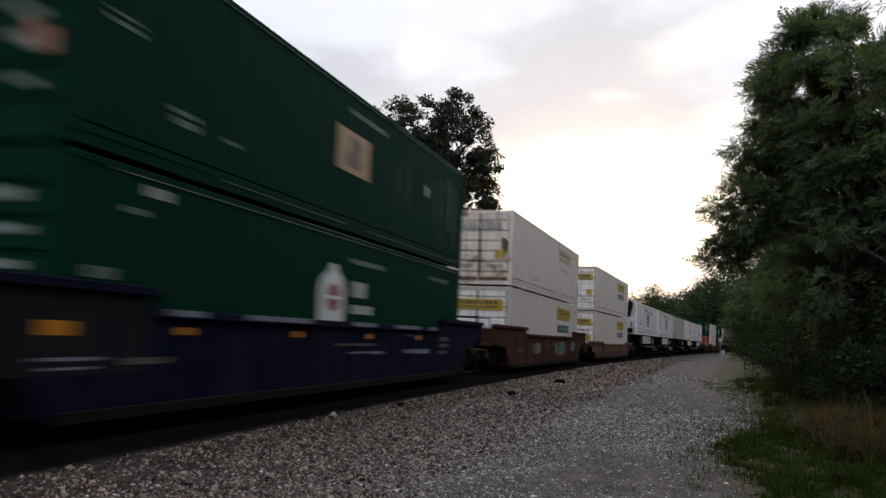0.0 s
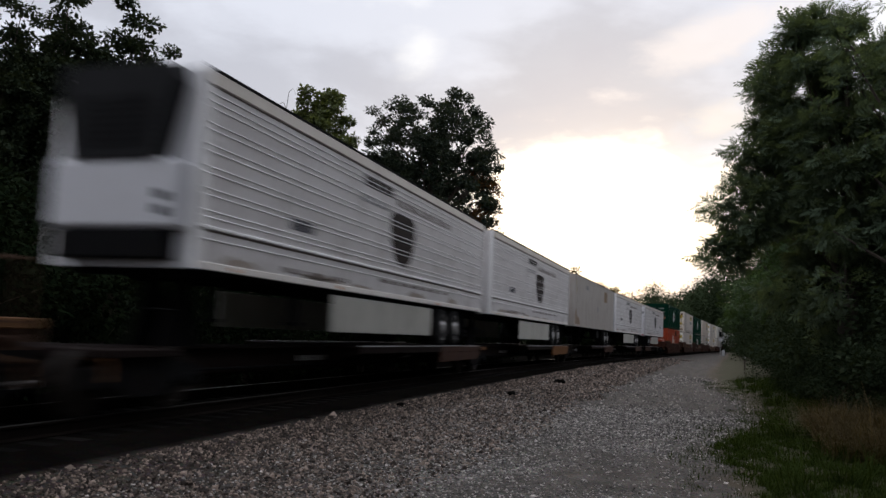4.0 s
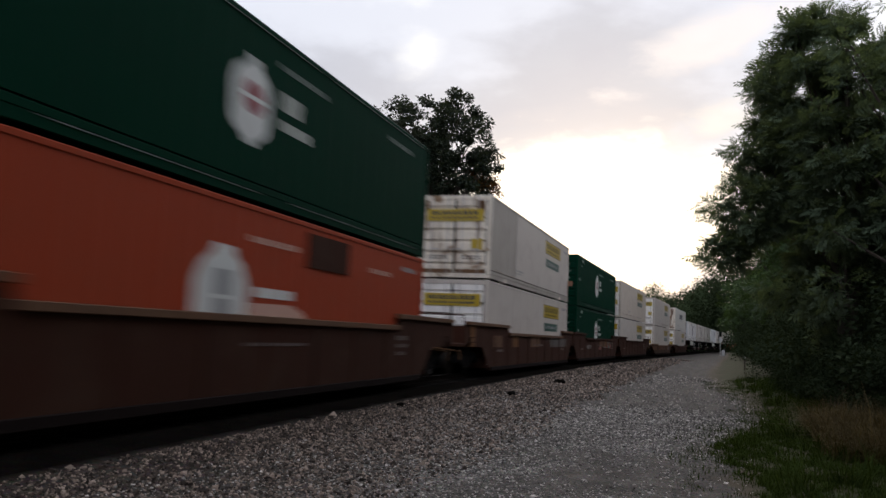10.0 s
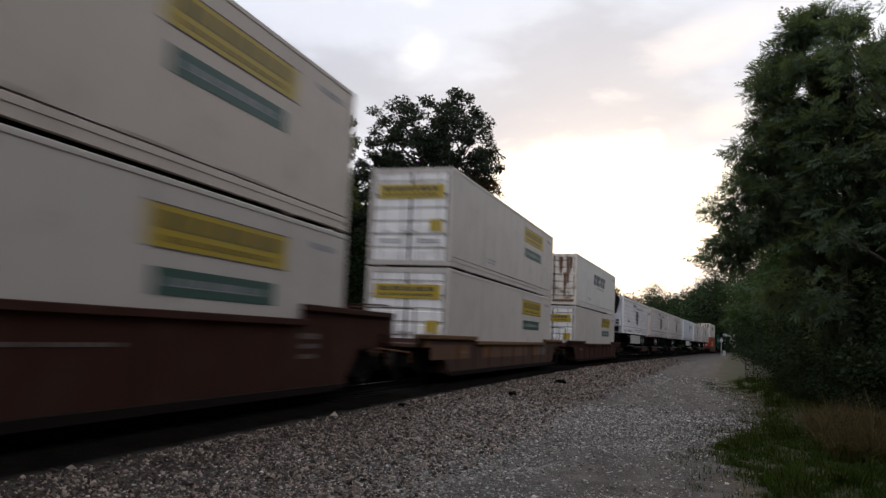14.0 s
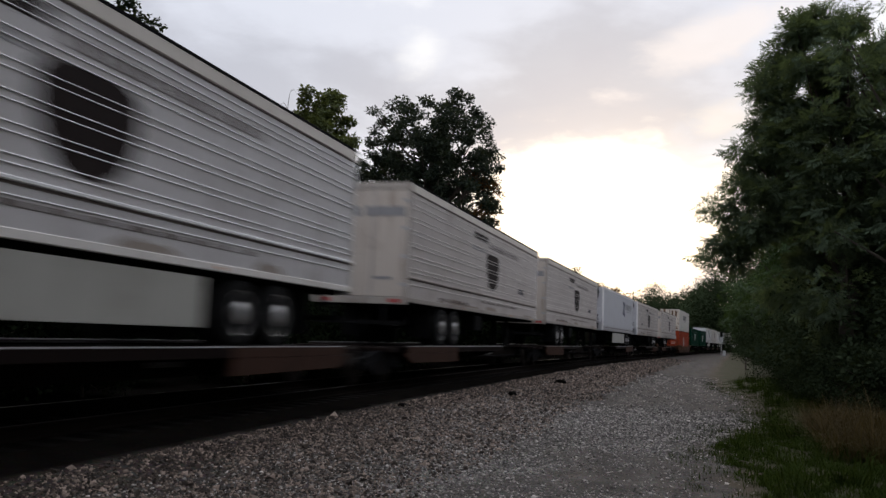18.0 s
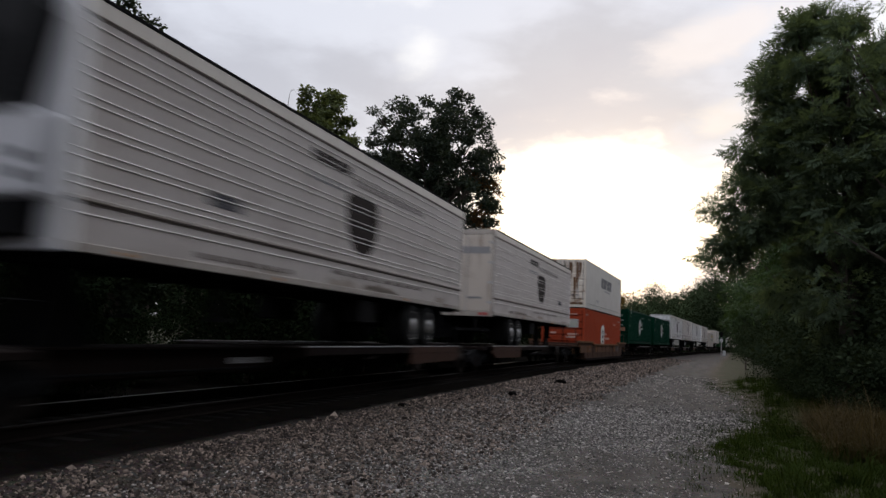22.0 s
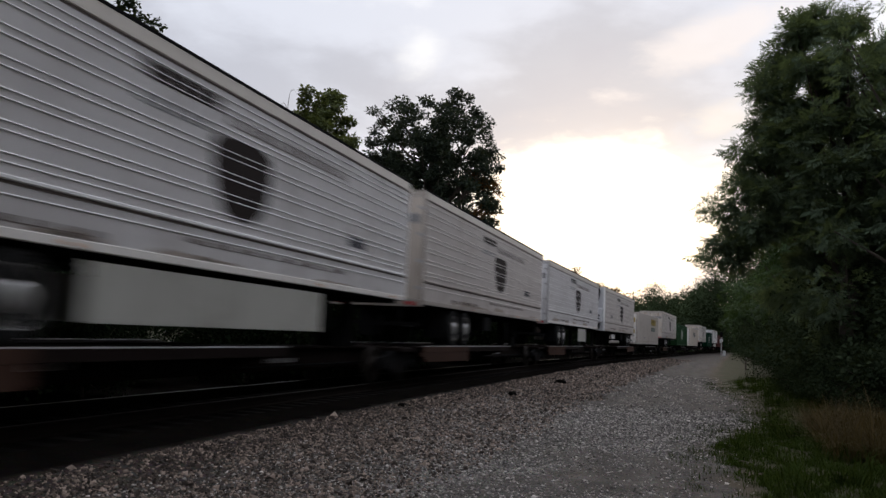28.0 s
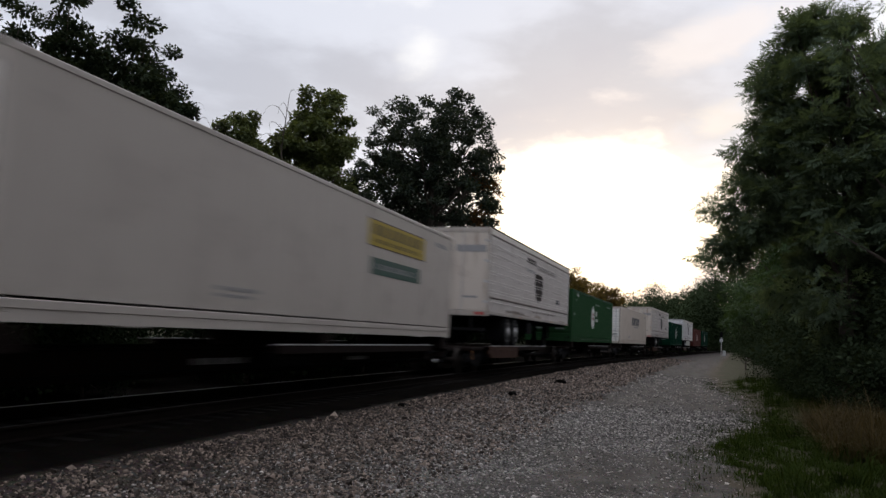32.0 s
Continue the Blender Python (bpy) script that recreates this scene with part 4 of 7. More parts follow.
def far_woods():
    """The wooded rise that closes the valley, and woods all round."""
    rng = np.random.default_rng(51)
    c = []
    for az in np.concatenate([np.arange(-14, 12, 0.26), np.arange(12, 346, 1.1)]):
        if 321.5 < az < 324.8:
            continue
        ahead = az < 12
        for row, (r, h) in enumerate(((230, 11.5), (275, 15.0), (330, 19.0))):
            if not ahead:
                r, h = r * 0.55 + 20, h * 0.9
            rr = r + rng.normal(0, 9)
            a = az + rng.normal(0, 0.15)
            x, y = polar(a, rr)
            if abs(right_of_track(x, y)) < 6:
                continue
            hh = h * (1 + 0.14 * math.sin(az * 0.55 + row) + 0.10 * math.sin(az * 1.7 + row * 2) + rng.normal(0, 0.09))
            if ahead:
                hh *= 1 + 0.6 * min(max((az - 0.3) / 2.8, 0), 1)
            for z in np.arange(1.5, hh * 0.94, 2.7 if ahead else 3.2):
                c.append((x + rng.normal(0, 1.2), y + rng.normal(0, 1.2), z + rng.normal(0, 0.5)))
    c = np.array(c)
    ahead = np.abs(np.degrees(np.arctan2(c[:, 0], c[:, 1]))) < 14
    va, fa = leaves(c[ahead], np.full((ahead.sum(), 3), 3.7) * rng.uniform(0.75, 1.25, (ahead.sum(), 1)), 330, rng, 0.55, False)
    vb, fb = leaves(c[~ahead], np.full(((~ahead).sum(), 3), 2.9) * rng.uniform(0.75, 1.25, ((~ahead).sum(), 1)), 22, rng, 1.6, False)
    v, f = np.concatenate([va, vb]), np.concatenate([fa, fb + len(va)])
    ob = from_arrays("far_woods", v, f, M_farleaf)
    return tagged(ob, "dark green wooded hillside in the distance", "woods", kind="stuff")


far_woods()


def trackside_signal():
    """A small signal post with white plates and a cabinet, far along the track."""
    x, y = 7.9, 153.0
    t = thing("trackside_signal", "small signal post with white plates beside a pale cabinet", "railway signal",
              m=Matrix.Translation((x, y, float(ground_height(x, y)))))
    part("post", tube(bmesh.new(), (0, 0, 0), (0, 0, 4.2), 0.08, 0.06, 8), M_post, t)
    part("signal_head", boxes((-0.22, 0.22, -0.12, 0.12, 3.3, 4.2), bevel=0.04), M_black, t)
    part("white_plate", boxes((-0.3, 0.3, -0.16, -0.13, 2.5, 2.95)), M_white2, t, "white plate")
    part("cabinet", boxes((0.25, 0.75, -0.25, 0.25, 0.0, 0.95), bevel=0.03), M_white2, t, "pale metal cabinet")


trackside_signal()


def marker_post(x, y):
    t = thing("marker_post", "short dark marker post at the road's grassy edge", "post", m=Matrix.Translation((x, y, float(ground_height(x, y)))))
    part("stake", boxes((-0.05, 0.05, -0.04, 0.04, -0.1, 0.78), bevel=0.01), M_bark, t)
    part("cap", boxes((-0.06, 0.06, -0.05, 0.05, 0.78, 0.86), bevel=0.01), M_post, t, "pale worn cap")


marker_post(4.35, 55.5)


def rock(x, y, size, seed):
    """A dark broken lump with a chipped-off face beside it."""
    r = np.random.default_rng(seed)
    t = thing("rock", "dark broken rock lying on the gravel edge", "rock", "loose rocks", Matrix.Translation((x, y, float(ground_height(x, y)))) @ Euler((0, 0, r.uniform(0, 6))).to_matrix().to_4x4())
    for name, k, at in (("lump", 1.0, (0, 0)), ("chip", 0.5, (size * 1.1, size * 0.3))):
        bm = bmesh.new()
        bmesh.ops.create_icosphere(bm, subdivisions=2, radius=size * k)
        for v in bm.verts:
            v.co = Vector((v.co.x * 1.3 + at[0], v.co.y * 0.9 + at[1], v.co.z * 0.6 + size * k * 0.35)) + Vector(r.normal(0, size * 0.09 * k, 3))
        part(name, bm, M_tie, t)


rock(-3.85, 28.9, 0.16, 1)
rock(-4.12, 21.4, 0.13, 2)
rock(-5.25, 15.6, 0.07, 3)


# ---------------------------------------------------------------- grass
def grass(name, n, x_of, y_run, height, width, mat, label, seed, lean=0.5, tufts=0):
    rng = np.random.default_rng(seed)
    y = y_run[0] + (y_run[1] - y_run[0]) * rng.random(n) ** 1.3
    if tufts:
        k = rng.integers(0, tufts, n)
        ty = y_run[0] + (y_run[1] - y_run[0]) * rng.random(tufts)
        tx = rng.random(tufts)
        y = ty[k] + rng.normal(0, 0.10, n)
        x = x_of(y, tx[k]) + rng.normal(0, 0.10, n)
    else:
        x = x_of(y, rng.random(n))
    z = ground_height(x, y)
    h = height * np.exp(rng.normal(0, 0.3, n))
    a = rng.uniform(0, 6.28, n)
    d = np.stack([np.cos(a), np.sin(a), np.zeros(n)], -1)
    w = np.stack([-np.sin(a), np.cos(a), np.zeros(n)], -1) * (width * rng.uniform(0.6, 1.3, n))[:, None]
    root = np.stack([x, y, z - 0.02], -1)
    bend = (lean * rng.uniform(0.2, 1.3, n))[:, None]
    mid = root + d * h[:, None] * bend * 0.35 + np.array([0, 0, 1]) * h[:, None] * 0.6
    tip = root + d * h[:, None] * bend + np.array([0, 0, 1]) * h[:, None] * (1 - 0.25 * bend)
    v = np.stack([root - w, root + w, mid + w * 0.7, mid - w * 0.7, tip + w * 0.12, tip - w * 0.12], 1).reshape(-1, 3)
    i = np.arange(n)[:, None] * 6
    f = np.concatenate([i + np.array([[0, 1, 2, 3]]), i + np.array([[3, 2, 4, 5]])])
    ob = from_arrays(name, v, f, mat)
    return tagged(ob, label, "grass", kind="stuff")


grass("grass", 42000, lambda y, u: road_edge(y) - 0.45 + 5.0 * u ** 0.75 + 0.35 * wobble(y, u * 9, 2.3), (7.5, 34), 0.075, 0.005, M_grass, "short dark green grass verge beside the road", 61)
grass("grass", 34000, lambda y, u: road_edge(y) - 0.1 + 3.2 * u + 0.25 * wobble(y, u * 9, 2.3), (8.2, 16), 0.07, 0.007, M_grass, "short dark green grass verge beside the road", 66, 0.9)
grass("grass", 16000, lambda y, u: road_edge(y) + 0.1 + 4.5 * u ** 1.3, (-9, 7.5), 0.12, 0.005, M_grass, "short dark green grass verge beside the road", 65)
grass("grass_tufts", 4500, lambda y, u: road_edge(y) - 0.75 + 1.5 * u, (8.5, 40), 0.075, 0.005, M_grass, "thin grass tufts creeping into the gravel", 64, 0.9, tufts=260)
grass("tall_grass", 12000, lambda y, u: 2.15 + 0.07 * (y - 12) + 2.2 * u, (12.0, 17.5), 0.46, 0.0055, M_straw, "tall dry brownish grass beside the road", 62, 1.5, tufts=260)
grass("weeds", 16000, lambda y, u: road_edge(y) + 0.35 + 4.2 * u, (9, 40), 0.26, 0.008, M_grass, "tangled green weeds below the trees", 63, 1.2, tufts=300)


# ---------------------------------------------------------------- the train: trucks
LONG = 16.15             # length of every container and trailer
END = LONG / 2
TALL = 2.9
WHEEL_R = 0.42


def make_truck():
    """A two-axle truck, its wheels on the rail at z = 0."""
    t = new("truck")
    t.empty_display_size = 0.2
    for y in (-0.89, 0.89):
        bm = bmesh.new()
        tube(bm, (-0.95, 0, 0), (0.95, 0, 0), 0.085, sides=12)
        for sx in (-1, 1):
            lathe(bm, [(0.10, sx * 0.66), (0.16, sx * 0.67), (0.30, sx * 0.715), (0.34, sx * 0.70), (WHEEL_R + 0.025, sx * 0.685), (WHEEL_R + 0.025, sx * 0.705),
                       (WHEEL_R, sx * 0.725), (WHEEL_R - 0.004, sx * 0.80), (0.355, sx * 0.805), (0.33, sx * 0.765), (0.20, sx * 0.775), (0.13, sx * 0.82), (0.10, sx * 0.83)], "x", 26)
            for k in range(5):
                a = k * 2 * math.pi / 5
                tube(bm, (sx * 0.77, 0.25 * math.cos(a), 0.25 * math.sin(a)), (sx * 0.785, 0.25 * math.cos(a), 0.25 * math.sin(a)), 0.035, sides=8)
        w = part("wheelset", bm, M_steelwheel, t)
        w.location = (0, y, WHEEL_R)
    for sx in (-1, 1):
        bm = bmesh.new()
        x0, x1 = sx * 0.96, sx * 1.08
        prism(bm, [(-1.16, 0.36), (-1.16, 0.60), (-0.75, 0.66), (-0.35, 0.76), (0.35, 0.76), (0.75, 0.66), (1.16, 0.60), (1.16, 0.36), (0.72, 0.36), (0.62, 0.46),
                   (0.42, 0.22), (-0.42, 0.22), (-0.62, 0.46), (-0.72, 0.36)], "x", min(x0, x1), max(x0, x1))
        part("side_frame", bm, M_black, t)
        bm = bmesh.new()
        for dy in (-0.16, 0.0, 0.16):
            tube(bm, (sx * 1.02, dy, 0.25), (sx * 1.02, dy, 0.52), 0.07, sides=10)
        part("spring", bm, M_deck, t)
        for y in (-0.89, 0.89):
            part("bearing_cap", tube(bmesh.new(), (sx * 1.0, y, WHEEL_R), (sx * 1.17, y, WHEEL_R), 0.11, 0.09, 12), M_black, t)
    part("bolster", boxes((-1.0, 1.0, -0.2, 0.2, 0.42, 0.72), bevel=0.02), M_black, t)
    return t


TRUCK = make_truck()


def add_truck(car, y):
    """A copy of the truck under a car."""
    t = new("truck")
    t.empty_display_size = 0.2
    t.parent = car
    t.location = (0, y, SAG)
    for o in TRUCK.children:
        c = share(o.name.split(".")[0], o, t, o.matrix_basis.copy())
        if c.name.startswith("wheelset"):
            c.location = o.location
    return t


def coupler(car, y, sgn):
    bm = boxes((-0.09, 0.09, min(y, y + sgn * 0.9), max(y, y + sgn * 0.9), 0.76, 0.96), bevel=0.015)
    box(bm, -0.16, 0.16, min(y + sgn * 0.9, y + sgn * 1.2), max(y + sgn * 0.9, y + sgn * 1.2), 0.70, 1.0, 0.03)
    part("coupler", bm, M_black, car)
    part("cut_lever", tube(tube(bmesh.new(), (0.30, y + sgn * 0.05, 0.92), (1.22, y + sgn * 0.05, 0.84), 0.018, sides=6), (1.22, y + sgn * 0.05, 0.84), (1.24, y + sgn * 0.05, 0.58), 0.018, sides=6), M_chord, car, "ochre uncoupling lever")
    part("glad_hand", boxes((0.26, 0.36, *sorted((y + sgn * 0.95, y + sgn * 1.10)), 0.46, 0.55), bevel=0.012), M_rim, car, "bright metal hose coupling")
    part("air_hose", tube(tube(bmesh.new(), (0.35, y, 0.8), (0.36, y + sgn * 0.5, 0.45), 0.025, sides=6), (0.36, y + sgn * 0.5, 0.45), (0.30, y + sgn * 1.0, 0.5), 0.025, sides=6), M_black, car)


# ---------------------------------------------------------------- well cars
def bars(y0, y1, z0, z1, x, n, seed, gap=0.35, depth=0.004, slant=0.0, foot_share=0.12):
    """A row of plain blocks in place of writing that cannot be read, on a wall at x that faces right."""
    rng = np.random.default_rng(seed)
    bm = bmesh.new()
    w = (y1 - y0) / n
    foot = z0 + (z1 - z0) * foot_share
    pts = [(y0, z0), (y1, z0)]
    for i in reversed(range(n)):
        a = y0 + i * w
        b = a + w * (1 - gap * rng.uniform(0.6, 1.3))
        if i < n - 1:
            pts.append((b, foot))
        else:
            pts[1] = (b, z0)
        pts.append((b + slant, z1))
        pts.append((a + slant, z1))
        if i:
            pts.append((a, foot))
    return prism(bm, pts, "x", x, x + depth)


def stencils(car, x, rows, mat, label=""):
    for y0, y1, z0, z1, n, seed in rows:
        part("stencil", bars(y0, y1, z0, z1, x, n, seed), mat, car, label)


def make_well(label, mat, raised=1.75, mid=1.48, front=True, back=True, chord=None, tags=0, marks=1, patched=0.0, run=2.8, group="well cars"):
    """One well unit; z = 0 is the rail. front, back: its own end truck, or a shared one."""
    car = thing("well_car", label, "rail car", group)
    a = END + (2.75 if front else 1.35)
    b = END + (2.75 if back else 1.35)
    step, stepb = END - run, END - 1.9
    low, slope = 0.16, 0.95
    outline = [(-END + 0.15, low), (END - 0.15, low), (END + 0.75, slope), (b, slope + 0.12), (b, raised - 0.02), (b - 0.12, raised), (stepb + 0.05, raised), (stepb - 0.02, mid),
               (-step + 0.02, mid), (-step - 0.05, raised), (-a + 0.12, raised), (-a, raised - 0.02), (-a, slope + 0.12), (-END - 0.75, slope)]
    for sx in (-1, 1):
        x0, x1 = sx * 1.335, sx * 1.375
        part("side_sill", prism(bmesh.new(), outline, "x", min(x0, x1), max(x0, x1)), mat, car)
        # top chord along the sill, stiffeners, lower chord
        c0, c1 = sorted((sx * 1.31, sx * 1.45))
        bm = boxes((c0, c1, -step, stepb, mid - 0.10, mid + 0.015), (c0, c1, stepb, b - 0.1, raised - 0.10, raised + 0.015), (c0, c1, -a + 0.1, -step, raised - 0.10, raised + 0.015), bevel=0.012)
        part("top_chord", bm, chord or mat, car)
        c0, c1 = sorted((sx * 1.372, sx * 1.43))
        part("bottom_chord", boxes((c0, c1, -END + 0.2, END - 0.2, low, low + 0.14), bevel=0.01), M_deck, car)
        for y in np.linspace(-END + 0.9, END - 0.9, 9):
            part("stiffener", boxes((*sorted((sx * 1.374, sx * 1.392)), y - 0.04, y + 0.04, low + 0.14, mid - 0.10)), mat, car)
        for sgn, e in ((-1, a), (1, b)):
            y = sgn * (e - 0.55)
            for z in (1.12, 1.27):
                part("ladder_rung", boxes((*sorted((sx * 1.38, sx * 1.46)), y - 0.2, y + 0.2, z - 0.012, z + 0.012)), mat, car)
    for sgn, e in ((-1, a), (1, b)):
        y0, y1 = sorted((sgn * (END + 0.12), sgn * e))
        part("end_platform", boxes((-1.33, 1.33, y0, y1, 0.98, 1.06)), mat, car)
        part("end_bulkhead", boxes((-1.33, 1.33, *sorted((sgn * (END + 0.10), sgn * (END + 0.22))), 0.25, raised - 0.12)), mat, car)
        part("draft_sill", boxes((-0.35, 0.35, *sorted((sgn * (END + 0.23), sgn * e)), 0.68, 0.978)), mat, car)
        own = front if sgn < 0 else back
        if own:
            coupler(car, sgn * e, sgn)
            bm = tube(bmesh.new(), (-1.25, sgn * (e - 0.1), 1.06), (-1.25, sgn * (e - 0.1), 1.95), 0.02, sides=6)
            tube(bm, (1.25, sgn * (e - 0.1), 1.06), (1.25, sgn * (e - 0.1), 1.95), 0.02, sides=6)
            tube(bm, (-1.25, sgn * (e - 0.1), 1.95), (1.25, sgn * (e - 0.1), 1.95), 0.02, sides=6)
            part("handrail", bm, mat, car)
    beam = part("floor_beam", boxes((-1.33, 1.33, -0.12, 0.12, 0.22, 0.345)), mat, car)
    beam.location = (0, -END + 0.5, 0)
    for y in np.linspace(-END + 3.0, END - 0.5, 6):
        share("floor_beam", beam, car, Matrix.Translation((0, y, 0)))
    if front:
        add_truck(car, -END - 1.55)
    else:
        add_truck(car, -END - 1.5)
    if back:
        add_truck(car, END + 1.55)
    # plain blocks for the stencilled data, reflectors
    if marks:
        stencils(car, 1.378, [(-0.7, 1.4, 1.02, 1.07, 9, 1), (END - 2.0, END - 1.2, 1.15, 1.25, 4, 2), (END - 2.0, END - 1.2, 0.98, 1.06, 5, 3),
                              (END - 2.0, END - 1.3, 0.80, 0.88, 5, 4), (-END + 1.2, -END + 2.1, 0.80, 0.88, 5, 5)], M_dim, "faded pale stencilled lettering")
    if patched:
        r4 = np.random.default_rng(77 + tags)
        y = -END - 1.6
        while y < END - 0.6:
            w = r4.uniform(0.9, 2.6)
            z1 = mid - 0.11 if -step < y and y + w < stepb else raised - 0.11
            if r4.random() < patched:
                part("paint_patch", boxes((1.3755, 1.379, y, y + w - 0.05, mid - 0.52, min(z1, mid - 0.11) if y < stepb else z1)), M_patch[int(r4.integers(0, 3))], car, "patch of different worn paint")
            y += w
        if front:
            part("paint_patch", boxes((1.3755, 1.3795, -END - 2.3, -END - 1.68, 0.98, raised - 0.11)), M_patch[0], car, "orange rusty paint patch")
    if marks == 2:
        for y0, y1, z0, z1 in ((-0.1, 0.85, 0.86, 0.90), (1.0, 1.9, 0.84, 0.90), (3.2, 4.0, 0.84, 0.93), (4.05, 5.1, 0.82, 0.93), (3.4, 3.75, 1.24, 1.29), (-8.3, -7.3, 0.86, 0.90), (-8.2, -7.4, 0.76, 0.79)):
            part("scuffed_plate", boxes((1.375, 1.379, y0, y1, z0, z1)), M_bluefade, car, "scuffed pale blue-grey stencil")
        for y0, y1 in ((-6.15, -5.35), (-4.2, -2.0), (-0.1, 1.1), (2.3, 4.2), (4.9, 5.5)):
            part("rubbed_chord", boxes((1.40, 1.4535, y0, y1, mid - 0.065, mid + 0.0185)), M_bluefade, car, "top chord rubbed to pale blue-grey metal")
        part("grey_panel", boxes((1.3755, 1.3785, -END - 1.1, -END + 1.6, 0.70, raised - 0.13)), M_greypanel, car, "dark grey weathered end panel")
        for y, w, h in ((-END + 0.05, 0.20, 0.08), (-END + 2.4, 0.15, 0.05), (-END + 5.7, 0.15, 0.05), (-END + 9.0, 0.14, 0.05), (-END + 12.3, 0.14, 0.05)):
            part("reflector", boxes((1.376, 1.381, y - w, y + w, 1.22 - h, 1.22 + h)), M_amber, car, "amber reflector plate")
    if tags == 5:
        for label, k, y, z, w, h in (("grey painted block of graffiti", 0, 2.5, 0.88, 1.5, 0.36), ("teal painted graffiti", 1, 2.45, 0.84, 0.62, 0.36), ("dull orange graffiti patch", 3, 1.85, 1.12, 0.30, 0.10),
                                     ("grey painted block of graffiti", 0, 6.2, 0.98, 0.9, 0.22), ("grey painted block of graffiti", 0, -3.2, 0.9, 0.8, 0.24)):
            r3 = np.random.default_rng(int(y * 10 + 99))
            pts = [(y + w * math.copysign(abs(math.cos(a)) ** 0.5, math.cos(a)) * r3.uniform(0.85, 1.0), z + h * math.copysign(abs(math.sin(a)) ** 0.5, math.sin(a)) * r3.uniform(0.8, 1.05)) for a in np.linspace(0.1, 2 * math.pi + 0.1, 17)[:-1]]
            top = 1.3775 + 0.001 * (k > 0)
            part("graffiti", prism(bmesh.new(), pts, "x", 1.375, top), M_graf[k] if k < 3 else M_chord, car, label)
    elif tags == 8:
        r3 = np.random.default_rng(8)
        for label, k, y, z, w, h in (("wide faded grey-green graffiti ground", 0, 3.6, 1.08, 2.5, 0.25), ("dull orange graffiti block", 3, 1.6, 1.10, 0.9, 0.20), ("muted teal graffiti letter", 1, 2.7, 1.12, 0.45, 0.18),
                                     ("faded red graffiti letter", 2, 3.7, 1.00, 0.60, 0.15), ("dull orange graffiti block", 3, 4.7, 1.14, 0.5, 0.14), ("faded red graffiti letter", 2, 5.4, 0.98, 0.5, 0.17),
                                     ("muted teal graffiti letter", 1, 4.3, 0.98, 0.4, 0.12), ("grey graffiti smear", 0, -4.0, 0.95, 1.0, 0.14), ("faded red graffiti letter", 2, 0.4, 0.86, 0.7, 0.12)):
            pts = [(y + w * math.copysign(abs(math.cos(a)) ** 0.6, math.cos(a)) * r3.uniform(0.7, 1.0), z + h * math.copysign(abs(math.sin(a)) ** 0.6, math.sin(a)) * r3.uniform(0.65, 1.05)) for a in np.linspace(0.1, 2 * math.pi + 0.1, 19)[:-1]]
            part("graffiti", prism(bmesh.new(), pts, "x", 1.375, 1.3775 + (0.0012 if w < 2 else 0.0)), M_graf[k] if k < 3 else M_chord, car, label)
    elif tags:
        r3 = np.random.default_rng(tags)
        for k in range(5):
            cy, w, h = -END + 2.2 + k * 2.6 + r3.normal(0, 0.4), r3.uniform(0.5, 1.1), r3.uniform(0.22, 0.42)
            pts = [(cy + w * math.cos(a) * r3.uniform(0.55, 1.0), 0.72 + h * math.sin(a) * r3.uniform(0.6, 1.1)) for a in np.linspace(0, 2 * math.pi, 15)[:-1]]
            part("graffiti", prism(bmesh.new(), pts, "x", 1.375, 1.379), M_graf[int(r3.integers(0, 3))], car, "faded blotch of graffiti paint")
    return car


